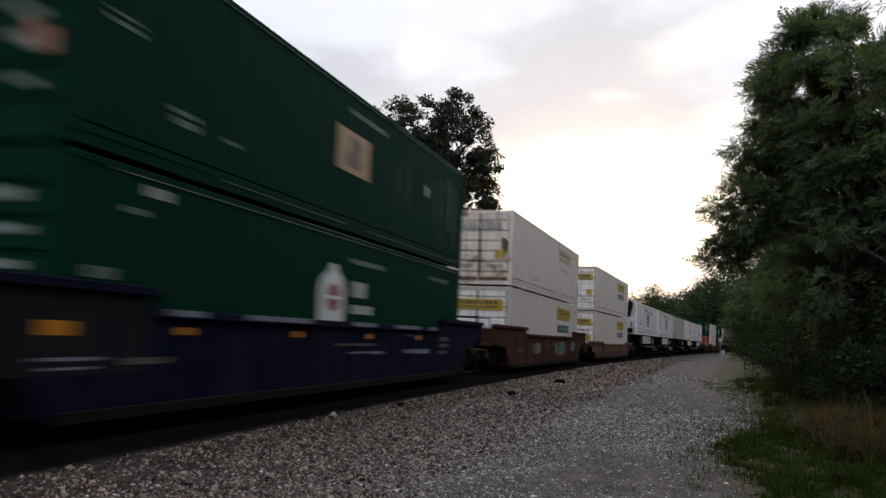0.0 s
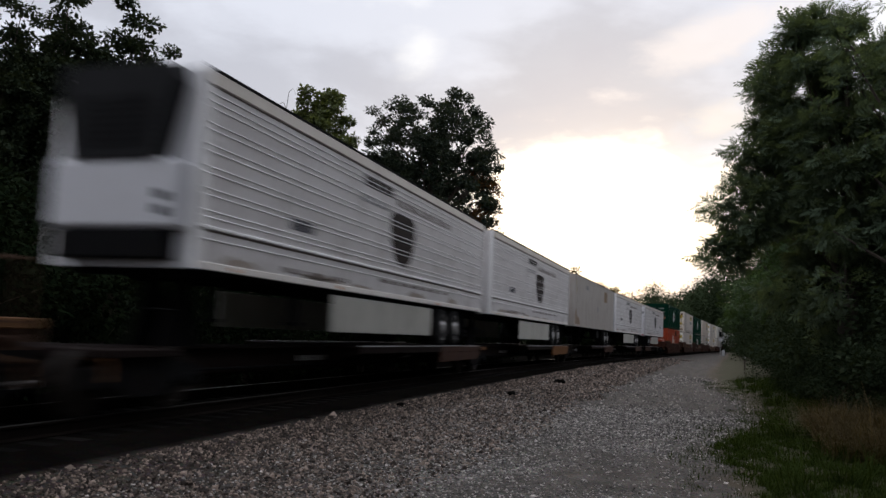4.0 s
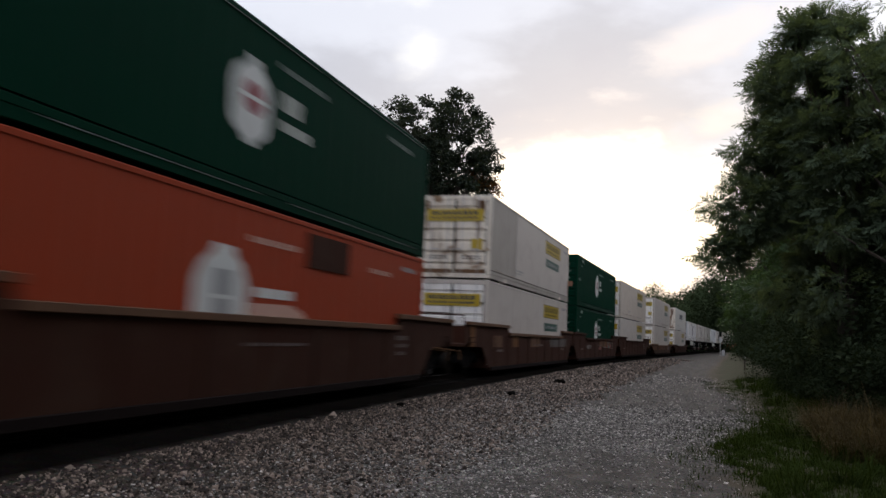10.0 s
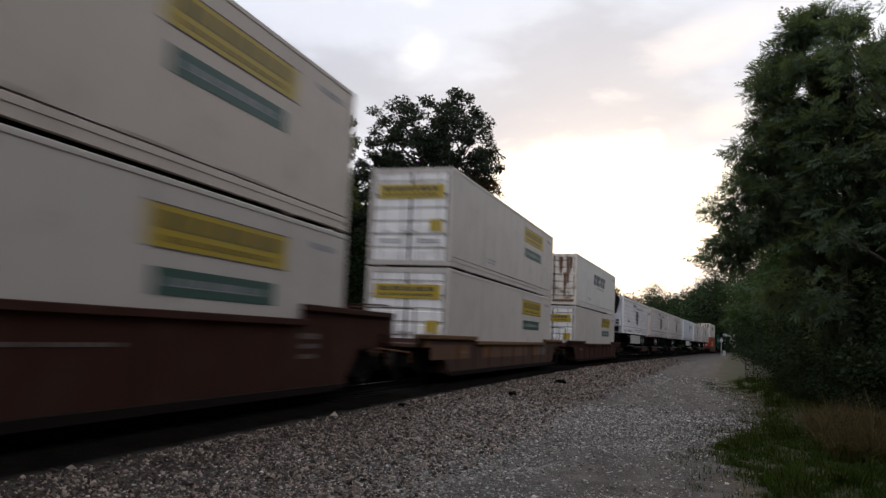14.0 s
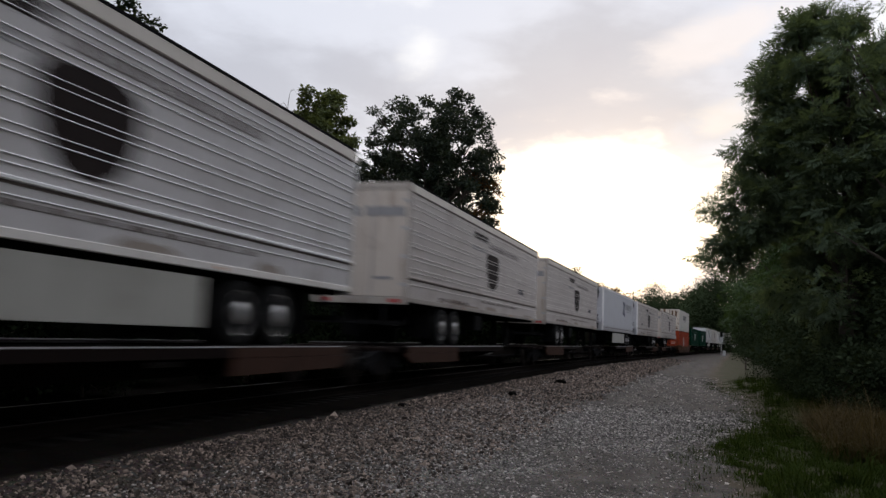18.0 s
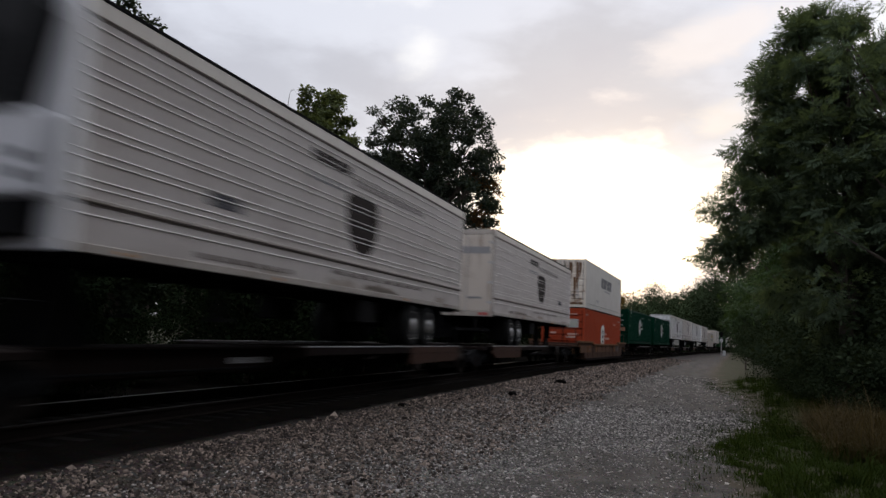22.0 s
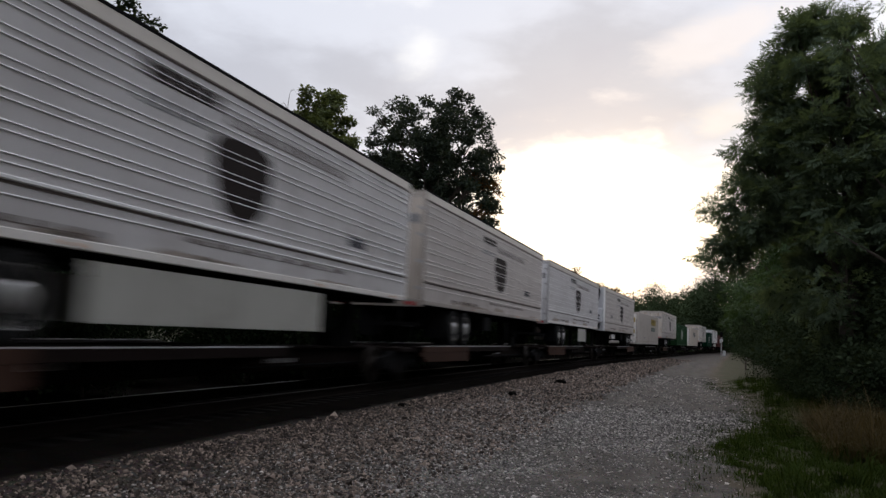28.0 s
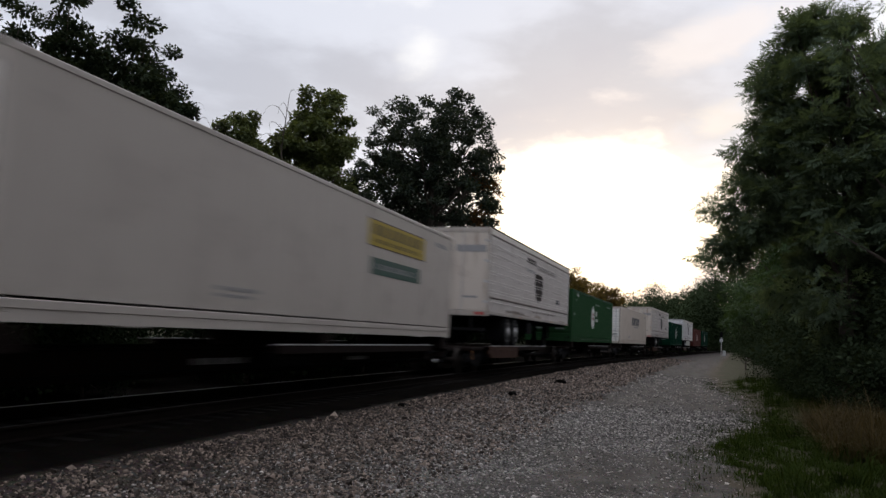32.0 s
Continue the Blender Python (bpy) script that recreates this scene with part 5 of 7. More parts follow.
# ---------------------------------------------------------------- spine cars
def make_spine(label, deck_at_front=True, back=False, front=False, box_load=False, rusty=False, group="spine cars"):
    """One unit of a spine car, with a wheel deck at one end and a hitch at the other."""
    car = thing("spine_car", label, "rail car", group)
    bm = boxes((-0.38, 0.38, -END - 0.7, END + 0.7, 0.50, 0.94), bevel=0.03)
    part("centre_sill", bm, M_deck, car)
    part("sill_flange", boxes((-0.52, 0.52, -END - 0.7, END + 0.7, 0.94, 0.965)), M_deck, car)
    sgn = -1 if deck_at_front else 1
    y0, y1 = sorted((sgn * (END - 0.2), sgn * -2.0))
    if not box_load:
        for sx in (-1, 1):
            x0, x1 = sorted((sx * 0.45, sx * 1.30))
            part("wheel_deck", boxes((x0, x1, y0, y1, 0.955, 0.985)), M_deck, car)
            x0, x1 = sorted((sx * 1.27, sx * 1.33))
            part("deck_edge", boxes((x0, x1, y0, y1, 0.84, 0.995), bevel=0.008), M_deck, car)
            part("edge_strip", boxes((x0 - 0.004, x1 + 0.004, y0, y1, 0.996, 1.014)), M_post, car, "worn bright steel edge strip")
        for y in np.linspace(y0 + 0.3, y1 - 0.3, 6):
            for sx in (-1, 1):
                part("deck_bracket", prism(bmesh.new(), [(sx * 0.38, 0.60), (sx * 1.27, 0.86), (sx * 1.27, 0.95), (sx * 0.38, 0.95)], "y", y - 0.05, y + 0.05), M_deck, car)
        # the plate that hangs below the wheel deck's end
        apron, look_of = (M_apron, "orange rusted steel apron") if rusty else (M_sideplate, "dull rust-brown steel apron")
        u = sgn * END
        for sx in (-1, 1):
            x0, x1 = sorted((sx * 1.275, sx * 1.336))
            part("deck_apron", prism(bmesh.new(), [(u - sgn * 4.4, 0.835), (u - sgn * 4.4, 0.57), (u - sgn * 0.5, 0.60), (u - sgn * 0.1, 0.76), (u - sgn * 0.1, 0.835)], "x", x0, x1), apron, car, look_of)
            part("apron_cap", boxes((x0, x1 + 0.002, *sorted((u - sgn * 4.4, u - sgn * 0.2)), 0.842, 1.0)), apron, car)
        h = -sgn * (END - 1.2)
        bm = prism(bmesh.new(), [(h - 0.55, 0.96), (h + 0.55, 0.96), (h + 0.2, 2.0), (h - 0.2, 2.0)], "x", -0.30, -0.22)
        prism(bm, [(h - 0.55, 0.96), (h + 0.55, 0.96), (h + 0.2, 2.0), (h - 0.2, 2.0)], "x", 0.22, 0.30)
        box(bm, -0.45, 0.45, h - 0.45, h + 0.45, 2.0, 2.075, 0.01)
        part("hitch", bm, M_black, car)
    for y in ((-END + 0.4, 0.0, END - 0.4) if box_load else ()):
        part("container_pad", boxes((-1.28, 1.28, y - 0.2, y + 0.2, 0.93, 1.245), bevel=0.02), M_deck, car)
    if box_load:
        for sx in (-1, 1):
            x0, x1 = sorted((sx * 1.2, sx * 1.3))
            part("deck_edge", boxes((x0, x1, -2.0, 6.5, 0.88, 1.03), bevel=0.008), M_deck, car)
            part("edge_strip", boxes((x0, x1 + 0.004, -2.0, 6.5, 1.031, 1.05)), M_post, car, "worn bright steel edge strip")
    bm = bmesh.new()
    tube(bm, (0.62, -1.2, 0.72), (0.62, 0.2, 0.72), 0.17, sides=12)
    part("air_tank", bm, M_black, car)
    part("brake_valve", boxes((-0.8, -0.4, -1.0, -0.4, 0.55, 0.90), bevel=0.03), M_black, car)
    part("brake_pipe", tube(bmesh.new(), (0.45, -END, 0.60), (0.45, END, 0.60), 0.025, sides=6), M_black, car)
    for sgn, own in ((-1, front), (1, back)):
        y0, y1 = sorted((sgn * (END + 0.1), sgn * (END + (1.6 if own else 0.9))))
        part("end_sill", boxes((-1.2, 1.2, y0, y1, 0.86, 0.96), (-0.34, 0.34, y0, y1, 0.6, 0.9), bevel=0.01), M_apron if rusty else M_deck, car)
        part("grab_iron", tube(tube(bmesh.new(), (1.15, sgn * (END + 0.2), 0.96), (1.15, sgn * (END + 0.2), 1.5), 0.016, sides=6),
                               (1.15, sgn * (END + 0.2), 1.5), (1.15, sgn * (END + 0.7), 1.5), 0.016, sides=6), M_black, car)
        if own:
            coupler(car, sgn * (END + 1.5), sgn)
    add_truck(car, -END - (0.55 if front else 0.95))
    if back:
        add_truck(car, END + 0.55)
    stencils(car, 0.385, [(-3.0, -1.4, 0.68, 0.78, 6, 8), (3.0, 4.2, 0.66, 0.74, 7, 9)], M_faded, "faded pale stencilled lettering")
    return car


# ---------------------------------------------------------------- containers
def wall_outline(x, y0, y1, ribbed):
    """A side wall in plan: posts and seams, or shallow corrugation; x > 0 faces right."""
    s = 1 if x > 0 else -1
    pts = []
    n = 26 if ribbed else 13
    w = (y1 - y0) / n
    for i in range(n):
        a = y0 + i * w
        if ribbed:
            pts += [(x, a), (x, a + w * 0.60), (x - s * 0.022, a + w * 0.70), (x - s * 0.022, a + w * 0.90)]
        else:
            pts += [(x, a), (x, a + w - 0.030), (x - s * 0.006, a + w - 0.022), (x - s * 0.006, a + w - 0.006)]
    pts += [(x, y1), (x - s * 0.05, y1), (x - s * 0.05, y0)]
    return pts


def roundel(r, x, cy, cz, squash=1.0, sides=28, depth=0.004):
    bm = bmesh.new()
    return prism(bm, [(cy + r * squash * math.cos(2 * math.pi * i / sides), cz + r * math.sin(2 * math.pi * i / sides)) for i in range(sides)], "x", x, x + depth)


def make_container(label, mat, brand, ribbed=False, posts=None, door=None, group="containers", seed=1, faded=False):
    """A 53-foot container: z = 0 at its bottom, doors at the front (y < 0), its signs on both sides."""
    c = thing("container", label, "container", group)
    posts, door = posts or mat, door or mat
    rod = mat if brand in ("green", "orange", "tan", "badge") else M_post
    W = HALF
    for sx in (-1, 1):
        part("side_wall", prism(bmesh.new(), wall_outline(sx * (W - 0.012), -END + 0.14, END - 0.14, ribbed), "z", 0.30, TALL - 0.10), mat, c)
        x0, x1 = sorted((sx * (W - 0.07), sx * W))
        part("top_rail", boxes((x0, x1, -END + 0.14, END - 0.14, TALL - 0.11, TALL - 0.02), bevel=0.012), mat, c)
        part("bottom_rail", boxes((x0, x1, -END + 0.14, END - 0.14, 0.16, 0.268), bevel=0.010), mat, c)
        x0, x1 = sorted((sx * (W - 0.10), sx * (W - 0.012)))
        part("rail_web", boxes((x0, x1, -END + 0.16, END - 0.16, 0.022, 0.165)), mat, c)
        for sy in (-1, 1):
            y0, y1 = sorted((sy * (END - 0.15), sy * END))
            x0, x1 = sorted((sx * (W - 0.14), sx * W))
            part("corner_post", boxes((x0, x1, y0, y1, 0.13, TALL - 0.12), bevel=0.012), posts, c)
            for z in (0.0, TALL - 0.12):
                part("corner_casting", boxes((x0, x1, y0, y1, z + 0.001, z + 0.119), bevel=0.010), posts, c)
            # the stacking post set in from each end
            y0, y1 = sorted((sy * (END - 2.2), sy * (END - 2.55)))
            x0, x1 = sorted((sx * (W - 0.2), sx * (W - 0.006)))
            part("stacking_post_foot", boxes((x0, x1, y0, y1, 0.0, 0.155), bevel=0.008), posts, c)
    part("roof", boxes((-W + 0.07, W - 0.07, -END + 0.02, END - 0.02, TALL - 0.06, TALL - 0.025)), mat, c)
    part("floor", boxes((-W + 0.11, W - 0.11, -END + 0.16, END - 0.05, 0.08, 0.16)), M_black, c)
    pts = [(-W + 0.14, END - 0.06)]
    for x in np.linspace(-W + 0.35, W - 0.35, 8):
        pts += [(x - 0.10, END - 0.02), (x - 0.07, END - 0.001), (x + 0.07, END - 0.001), (x + 0.10, END - 0.02)]
    part("front_wall", prism(bmesh.new(), pts + [(W - 0.14, END - 0.06)], "z", 0.13, TALL - 0.06), mat, c)
    part("door_header", boxes((-W + 0.14, W - 0.14, -END + 0.004, -END + 0.10, TALL - 0.17, TALL - 0.02), bevel=0.01), posts, c)
    part("door_sill", boxes((-W + 0.14, W - 0.14, -END + 0.004, -END + 0.10, 0.01, 0.16), bevel=0.01), posts, c)
    for sx in (-1, 1):
        x0, x1 = sorted((sx * 0.012, sx * (W - 0.15)))
        pts = [(-END + 0.10, 0.165), (-END + 0.018, 0.165)]
        for k in range(6):
            z = 0.42 + k * 0.395
            pts += [(-END + 0.018, z), (-END + 0.075, z + 0.022), (-END + 0.075, z + 0.10), (-END + 0.018, z + 0.13)]
        pts += [(-END + 0.018, TALL - 0.175), (-END + 0.10, TALL - 0.175)]
        bm = prism(bmesh.new(), pts, "x", x0 + (0.02 if sx > 0 else 0.012), x1 - (0.012 if sx > 0 else 0.02))
        d = part("door", bm, door, c)
        part("gasket", boxes((*sorted((sx * 0.006, sx * 0.034)), -END + 0.014, -END + 0.05, 0.165, TALL - 0.175)), M_black, d, "black door seal")
        part("gasket", boxes((*sorted((sx * (W - 0.172), sx * (W - 0.145))), -END + 0.014, -END + 0.05, 0.165, TALL - 0.175)), M_black, d, "black door seal")
        for dx in (0.26, 0.86):
            part("lock_rod", tube(bmesh.new(), (sx * dx, -END + 0.010, 0.08), (sx * dx, -END + 0.010, TALL - 0.08), 0.019, sides=8), rod, d, "painted steel lock rod" if rod is mat else "grey steel lock rod")
            part("rod_handle", boxes((sx * dx - (0.30 if sx * dx > 0 else 0.02), sx * dx + (0.02 if sx * dx > 0 else 0.30), -END - 0.006, -END + 0.004, 0.98, 1.02)), rod, d)
        for z in (0.4, 1.0, 1.75, 2.45):
            part("hinge", boxes((*sorted((sx * (W - 0.20), sx * (W - 0.06))), -END - 0.008, -END + 0.004, z - 0.05, z + 0.05), bevel=0.004), posts, d)
        # placards on the door leaves
        rng = np.random.default_rng(seed * 10 + sx)
        if brand in ("green", "orange", "tan", "badge"):
            rows = ((2.28, 0.14, 0.62), (1.90, 0.10, 0.66), (1.50, 0.10, 0.6), (1.10, 0.16, 0.34), (0.66, 0.08, 0.5))
            if brand == "badge":
                rows = ((2.50, 0.07, 0.60), (1.30, 0.10, 0.62), (1.12, 0.12, 0.56), (0.60, 0.20, 0.30)) if sx > 0 else ((2.52, 0.06, 0.5), (1.34, 0.12, 0.34), (0.62, 0.16, 0.36))
            for z, h, w in rows:
                cx = sx * 0.56 + rng.normal(0, 0.05)
                part("door_placard", boxes((cx - w / 2, cx + w / 2, -END - 0.004, -END + 0.0195, z, z + h)), M_greyprint if brand in ("green", "tan") else M_pinkish, d, "pale worn door placard")
            if brand == "badge" and sx > 0:
                part("door_placard", boxes((0.20, 0.92, -END - 0.006, -END + 0.019, 1.74, 2.24)), M_placard, d, "large pale green-white door placard")
            elif brand == "badge":
                part("door_mark", prism(bmesh.new(), [(-0.95, 1.86), (-0.95, 2.22), (-0.28, 1.96), (-0.25, 1.86)], "y", -END - 0.006, -END + 0.019), M_pinkish, d, "faded pale wedge-shaped mark")
            elif sx > 0:
                part("door_sticker", boxes((0.66, 1.0, -END - 0.006, -END + 0.019, 1.06, 1.36)), M_sticker if brand in ("green", "tan") else M_pinkish, d, "dull orange warning sticker")
        else:
            if brand == "yellow" and sx > 0:
                part("door_sticker", boxes((0.62, 1.0, -END - 0.004, -END + 0.019, 0.98, 1.36)), M_yellow, d, "yellow square sticker")
            for z in (0.66, 0.74):
                part("door_print", boxes((*sorted((sx * 0.25, sx * 0.95)), -END + 0.012, -END + 0.0192, z, z + 0.03)), M_ink, d)
    if door is M_cream:
        r5 = np.random.default_rng(seed + 50)
        for sx in (-1, 1):
            for k in range(4 if brand == "slanted" else (3 if sx > 0 and not faded else 1)):
                x = sx * (r5.uniform(0.12, 1.05) if brand == "slanted" else (1.0 if faded or sx < 0 else 0.84 + 0.08 * k))
                w, z1, h = r5.uniform(0.05, 0.13), TALL - 0.2 - r5.choice([0, 0, 0.9]), r5.uniform(0.7, 2.0)
                pts = [(x - w, z1), (x + w, z1), (x + w * 0.9, z1 - h * 0.5), (x + w * 0.4, z1 - h * 0.8), (x + w * 0.1, z1 - h), (x - w * 0.5, z1 - h * 0.75), (x - w * 0.8, z1 - h * 0.4)]
                bm = prism(bmesh.new(), pts, "y", -END - 0.003, -END + 0.016)
                part("rust_streak", bm, M_rustpaint, c, "brown rust streak")
            part("rust_band", boxes((*sorted((sx * 0.08, sx * 1.12)), -END - 0.004, -END + 0.016, 0.17, 0.30)), M_rustpaint, c, "brown rust along the door foot")
    if brand == "yellow":
        if not faded:
            part("door_label", boxes((-1.02, 1.02, -END - 0.010, -END - 0.001, 1.98, 2.40)), M_yellow, c, "yellow label band with dark print")
        for k, (z0, z1) in enumerate(((2.16, 2.42),) if faded else ((2.20, 2.33), (2.06, 2.13))):
            bm = bmesh.new()
            r2 = np.random.default_rng(k + 4)
            comb = [(-0.85, z0), (0.80, z0)]
            for i in reversed(range(9)):
                x, w = -0.85 + i * 0.19, 0.13 * r2.uniform(0.7, 1.1)
                comb += [(x + w, z0 + 0.015), (x + w, z1), (x, z1), (x, z0 + 0.015)]
            prism(bm, comb, "y", -END - 0.014, -END - 0.009)
            if faded:
                part("door_lettering", bm, M_faded, c, "faded grey block lettering")
                continue
            part("door_print", bm, M_ink, c)
    # signs on both long sides
    for turn in (0, 180):
        m = pose(0, 0, 0, 0, 0, turn)
        made = []
        X = W - 0.012
        if brand == "yellow":
            made.append(("side_label", boxes((X, X + 0.006, 1.75, 5.55, 1.95, 2.52)), M_fadedlabel if faded else M_yellow, "faded tan label" if faded else "yellow label with dark print"))
            made.append(("side_print", bars(1.95, 5.35, 2.20, 2.44, X + 0.004, 7, seed, 0.25, slant=0.06), M_ochre, ""))
            made.append(("side_print", bars(2.1, 5.2, 2.03, 2.12, X + 0.004, 13, seed + 3), M_ochre, ""))
            for z in (1.947, 2.522):
                made.append(("label_edge", boxes((X, X + 0.007, 1.74, 5.56, z - 0.012, z + 0.012)), M_dim, "thin dark label edge"))
            if mat is not M_white or door is M_cream:
                rg = np.random.default_rng(seed * 7 + turn)
                y = -END + 0.6
                while y < END - 2.0:
                    w, h = rg.uniform(0.5, 2.2), rg.uniform(0.03, 0.12)
                    pts = [(y, 0.305), (y + w, 0.305)] + [(y + w * f, 0.31 + h * k * rg.uniform(0.6, 1.0)) for f, k in ((0.96, 0.25), (0.8, 0.55), (0.62, 0.9), (0.45, 0.6), (0.3, 1.0), (0.14, 0.5), (0.03, 0.2))]
                    made.append(("grime", prism(bmesh.new(), pts, "x", X - 0.0005, X + 0.0015), M_grime, "brown grime along the foot of the wall"))
                    y += w + rg.uniform(0.3, 2.2)
            if door is M_cream and not faded:
                made.append(("repainted_panel", boxes((X - 0.001, X + 0.002, -4.05, END - 0.2, 0.32, TALL - 0.13)), M_white, "cleaner repainted stretch of wall"))
            if not faded:
                made.append(("side_sign", boxes((X, X + 0.006, 1.95, 5.2, 1.33, 1.70)), M_teal, "dark green sign with pale print"))
            made.append(("side_print", bars(2.25, 4.95, 1.46, 1.58, X + 0.004, 9, seed + 5, 0.5, slant=0.05), M_faded, ""))
        elif brand == "tan":
            made.append(("side_sign", boxes((X, X + 0.005, -1.0, 0.62, 1.20, 2.06)), M_tan2, "worn tan square sign"))
            figure = [(-0.62, 1.36), (-0.30, 1.30), (0.16, 1.34), (0.22, 1.52), (0.04, 1.62), (0.20, 1.76), (0.10, 1.92), (-0.18, 1.96), (-0.42, 1.86), (-0.34, 1.70), (-0.60, 1.58)]
            made.append(("sign_figure", prism(bmesh.new(), figure, "x", X + 0.004, X + 0.008), M_figure, "brown worn figure on the sign"))
            made.append(("side_print", bars(-6.2, -5.65, 0.83, 0.90, X, 4, seed, 0.2), M_greyprint, ""))
            made.append(("side_print", bars(-6.15, -5.6, 0.68, 0.78, X, 3, seed + 6, 0.2), M_greyprint, ""))
            made.append(("side_print", bars(-4.9, -4.45, 0.72, 0.78, X, 3, seed + 9, 0.3), M_greyprint, ""))
            made.append(("side_print", bars(-7.5, -6.95, 1.70, 1.74, X, 4, seed + 1, 0.2), M_greyprint, ""))
            made.append(("side_print", bars(-7.5, -6.95, 1.58, 1.64, X, 3, seed + 3, 0.2), M_greyprint, ""))
            made.append(("side_print", bars(-0.4, 1.6, 2.42, 2.52, X, 9, seed + 8), M_greyprint, "faded grey lettering"))
            rw = np.random.default_rng(seed + turn)
            for y, w, z0, z1 in ((2.4, 0.10, 0.9, 1.95), (3.1, 0.08, 1.1, 2.1), (4.5, 0.22, 1.5, 1.95), (5.3, 0.10, 0.8, 2.2), (5.9, 0.12, 0.6, 2.3), (6.6, 0.20, 0.9, 2.45), (7.2, 0.12, 0.5, 2.3)):
                pts = [(y, z0), (y + w * 0.8, z0 + 0.05), (y + w, z0 + (z1 - z0) * 0.4), (y + w * rw.uniform(0.6, 1.0), z1), (y - w * 0.2, z1 - 0.03), (y - w * rw.uniform(0.0, 0.4), z0 + (z1 - z0) * 0.5)]
                made.append(("fading_streak", prism(bmesh.new(), pts, "x", X, X + 0.003), M_greenfade, "pale upright streak of weathered paint"))
            made.append(("side_mark", boxes((X + 0.002, X + 0.006, 4.52, 4.72, 1.60, 1.84)), M_placard, "small pale mark"))
        elif brand == "orange":
            arch = [(-2.05, 0.9), (-0.62, 0.9), (-0.62, 1.62), (-0.80, 1.92), (-1.00, 2.02), (-1.05, 2.16), (-1.55, 2.18), (-1.65, 2.02), (-1.88, 1.90), (-2.05, 1.62)]
            made.append(("arched_sign", prism(bmesh.new(), arch, "x", X, X + 0.006), M_pale, "pale arched sign"))
            made.append(("sign_window", boxes((X + 0.004, X + 0.010, -1.52, -1.10, 0.95, 1.36), (X + 0.004, X + 0.010, -1.52, -1.10, 1.42, 1.80)), M_faded, "grey panel inside the sign"))
            made.append(("side_print", bars(-0.35, 0.95, 1.44, 1.60, X, 3, seed, 0.1), M_pale, "pale blocks of lettering"))
            made.append(("side_print", prism(bmesh.new(), [(-0.55, 1.02), (1.75, 1.02), (1.35, 1.24), (0.9, 1.36), (-0.55, 1.34)], "x", X, X + 0.005), M_pinkish, "faded pale sign remains"))
            made.append(("side_print", bars(-0.6, 1.1, 2.30, 2.40, X, 8, seed + 3), M_pinkish, ""))
            made.append(("side_print", bars(4.4, 5.8, 2.24, 2.34, X, 8, seed + 4), M_pinkish, ""))
        elif brand == "badge":
            made.append(("side_sign", prism(bmesh.new(), [(-1.35, 0.80), (-0.42, 0.80), (-0.16, 1.0), (-0.16, 1.75), (-0.40, 1.98), (-0.6, 2.06), (-1.15, 2.06), (-1.35, 1.98), (-1.60, 1.75), (-1.60, 1.0)], "x", X, X + 0.006), M_pale, "pale upright sign with clipped corners"))
            for k in range(3):
                made.append(("sign_print", boxes((X + 0.004, X + 0.010, -1.10, -0.65, 0.85 + 0.33 * k, 1.10 + 0.33 * k)), M_ink, "dark upright lettering"))
            made.append(("side_print", bars(0.25, 1.1, 1.42, 1.56, X, 3, seed, 0.2), M_pinkish, "faded pale lettering"))
            made.append(("side_print", bars(0.25, 2.3, 1.12, 1.26, X, 6, seed + 2, 0.2), M_pinkish, ""))
            made.append(("side_print", bars(4.2, 5.4, 2.18, 2.28, X, 6, seed + 3), M_pinkish, ""))
        elif brand == "green":
            arch = [(-1.00, 0.84), (-0.72, 0.84), (-0.62, 0.95), (-0.42, 1.02), (-0.30, 1.15), (-0.27, 1.75), (-0.38, 1.98), (-0.58, 2.10), (-0.66, 2.13), (-0.68, 2.25), (-0.98, 2.25), (-1.00, 2.13), (-1.12, 2.08), (-1.34, 1.96), (-1.45, 1.75), (-1.42, 1.15), (-1.30, 1.02), (-1.10, 0.95)]
            made.append(("arched_sign", prism(bmesh.new(), arch, "x", X, X + 0.005), M_pale, "pale arched sign"))
            made.append(("sign_roundel", roundel(0.27, X + 0.003, -0.80, 1.60, 1.25), M_pale_red, "dull red disc on the sign"))
            made.append(("roundel_bar", boxes((X, X + 0.010, -1.16, -0.46, 1.565, 1.635)), M_pale, ""))
            made.append(("side_print", bars(0.10, 0.88, 1.66, 1.98, X, 2, seed, 0.15), M_placard, "pale blocks of lettering"))
            made.append(("side_print", bars(0.10, 1.25, 1.32, 1.50, X, 4, seed + 2, 0.15), M_placard, ""))
            made.append(("side_print", bars(0.0, 1.9, 2.34, 2.44, X, 9, seed + 3), M_greyprint, ""))
            made.append(("side_print", bars(5.2, 6.9, 2.40, 2.50, X, 8, seed + 3), M_greyprint, ""))
            made.append(("side_print", bars(-6.95, -6.6, 2.30, 2.38, X, 2, seed + 4, 0.2), M_greyprint, ""))
            made.append(("side_print", bars(-6.55, -6.12, 2.56, 2.70, X, 4, seed + 5, 0.2), M_placard, "pale worn data panel"))
            made.append(("side_print", bars(-7.5, -7.1, 1.46, 1.60, X, 5, seed + 6, 0.3), M_greyprint, ""))
        elif brand == "slanted":
            bm = bmesh.new()
            for k, (u, w) in enumerate(((-2.0, 1.0), (-0.9, 1.2), (0.42, 0.34), (0.90, 0.80), (1.80, 0.90))):
                h, lo = 0.66, 1.58
                pts = [(u, lo), (u + w * 0.92, lo), (u + w * 0.98, lo + h * 0.36), (u + w * 0.80, lo + h * 0.42), (u + w * 0.86, lo + h * 0.58), (u + w + 0.10, lo + h * 0.62), (u + w + 0.2, lo + h), (u + 0.2, lo + h), (u + 0.12, lo + h * 0.6)]
                prism(bm, pts, "x", X, X + 0.004)
            made.append(("side_lettering", bm, M_inkfade, "faded dark slanted block lettering"))
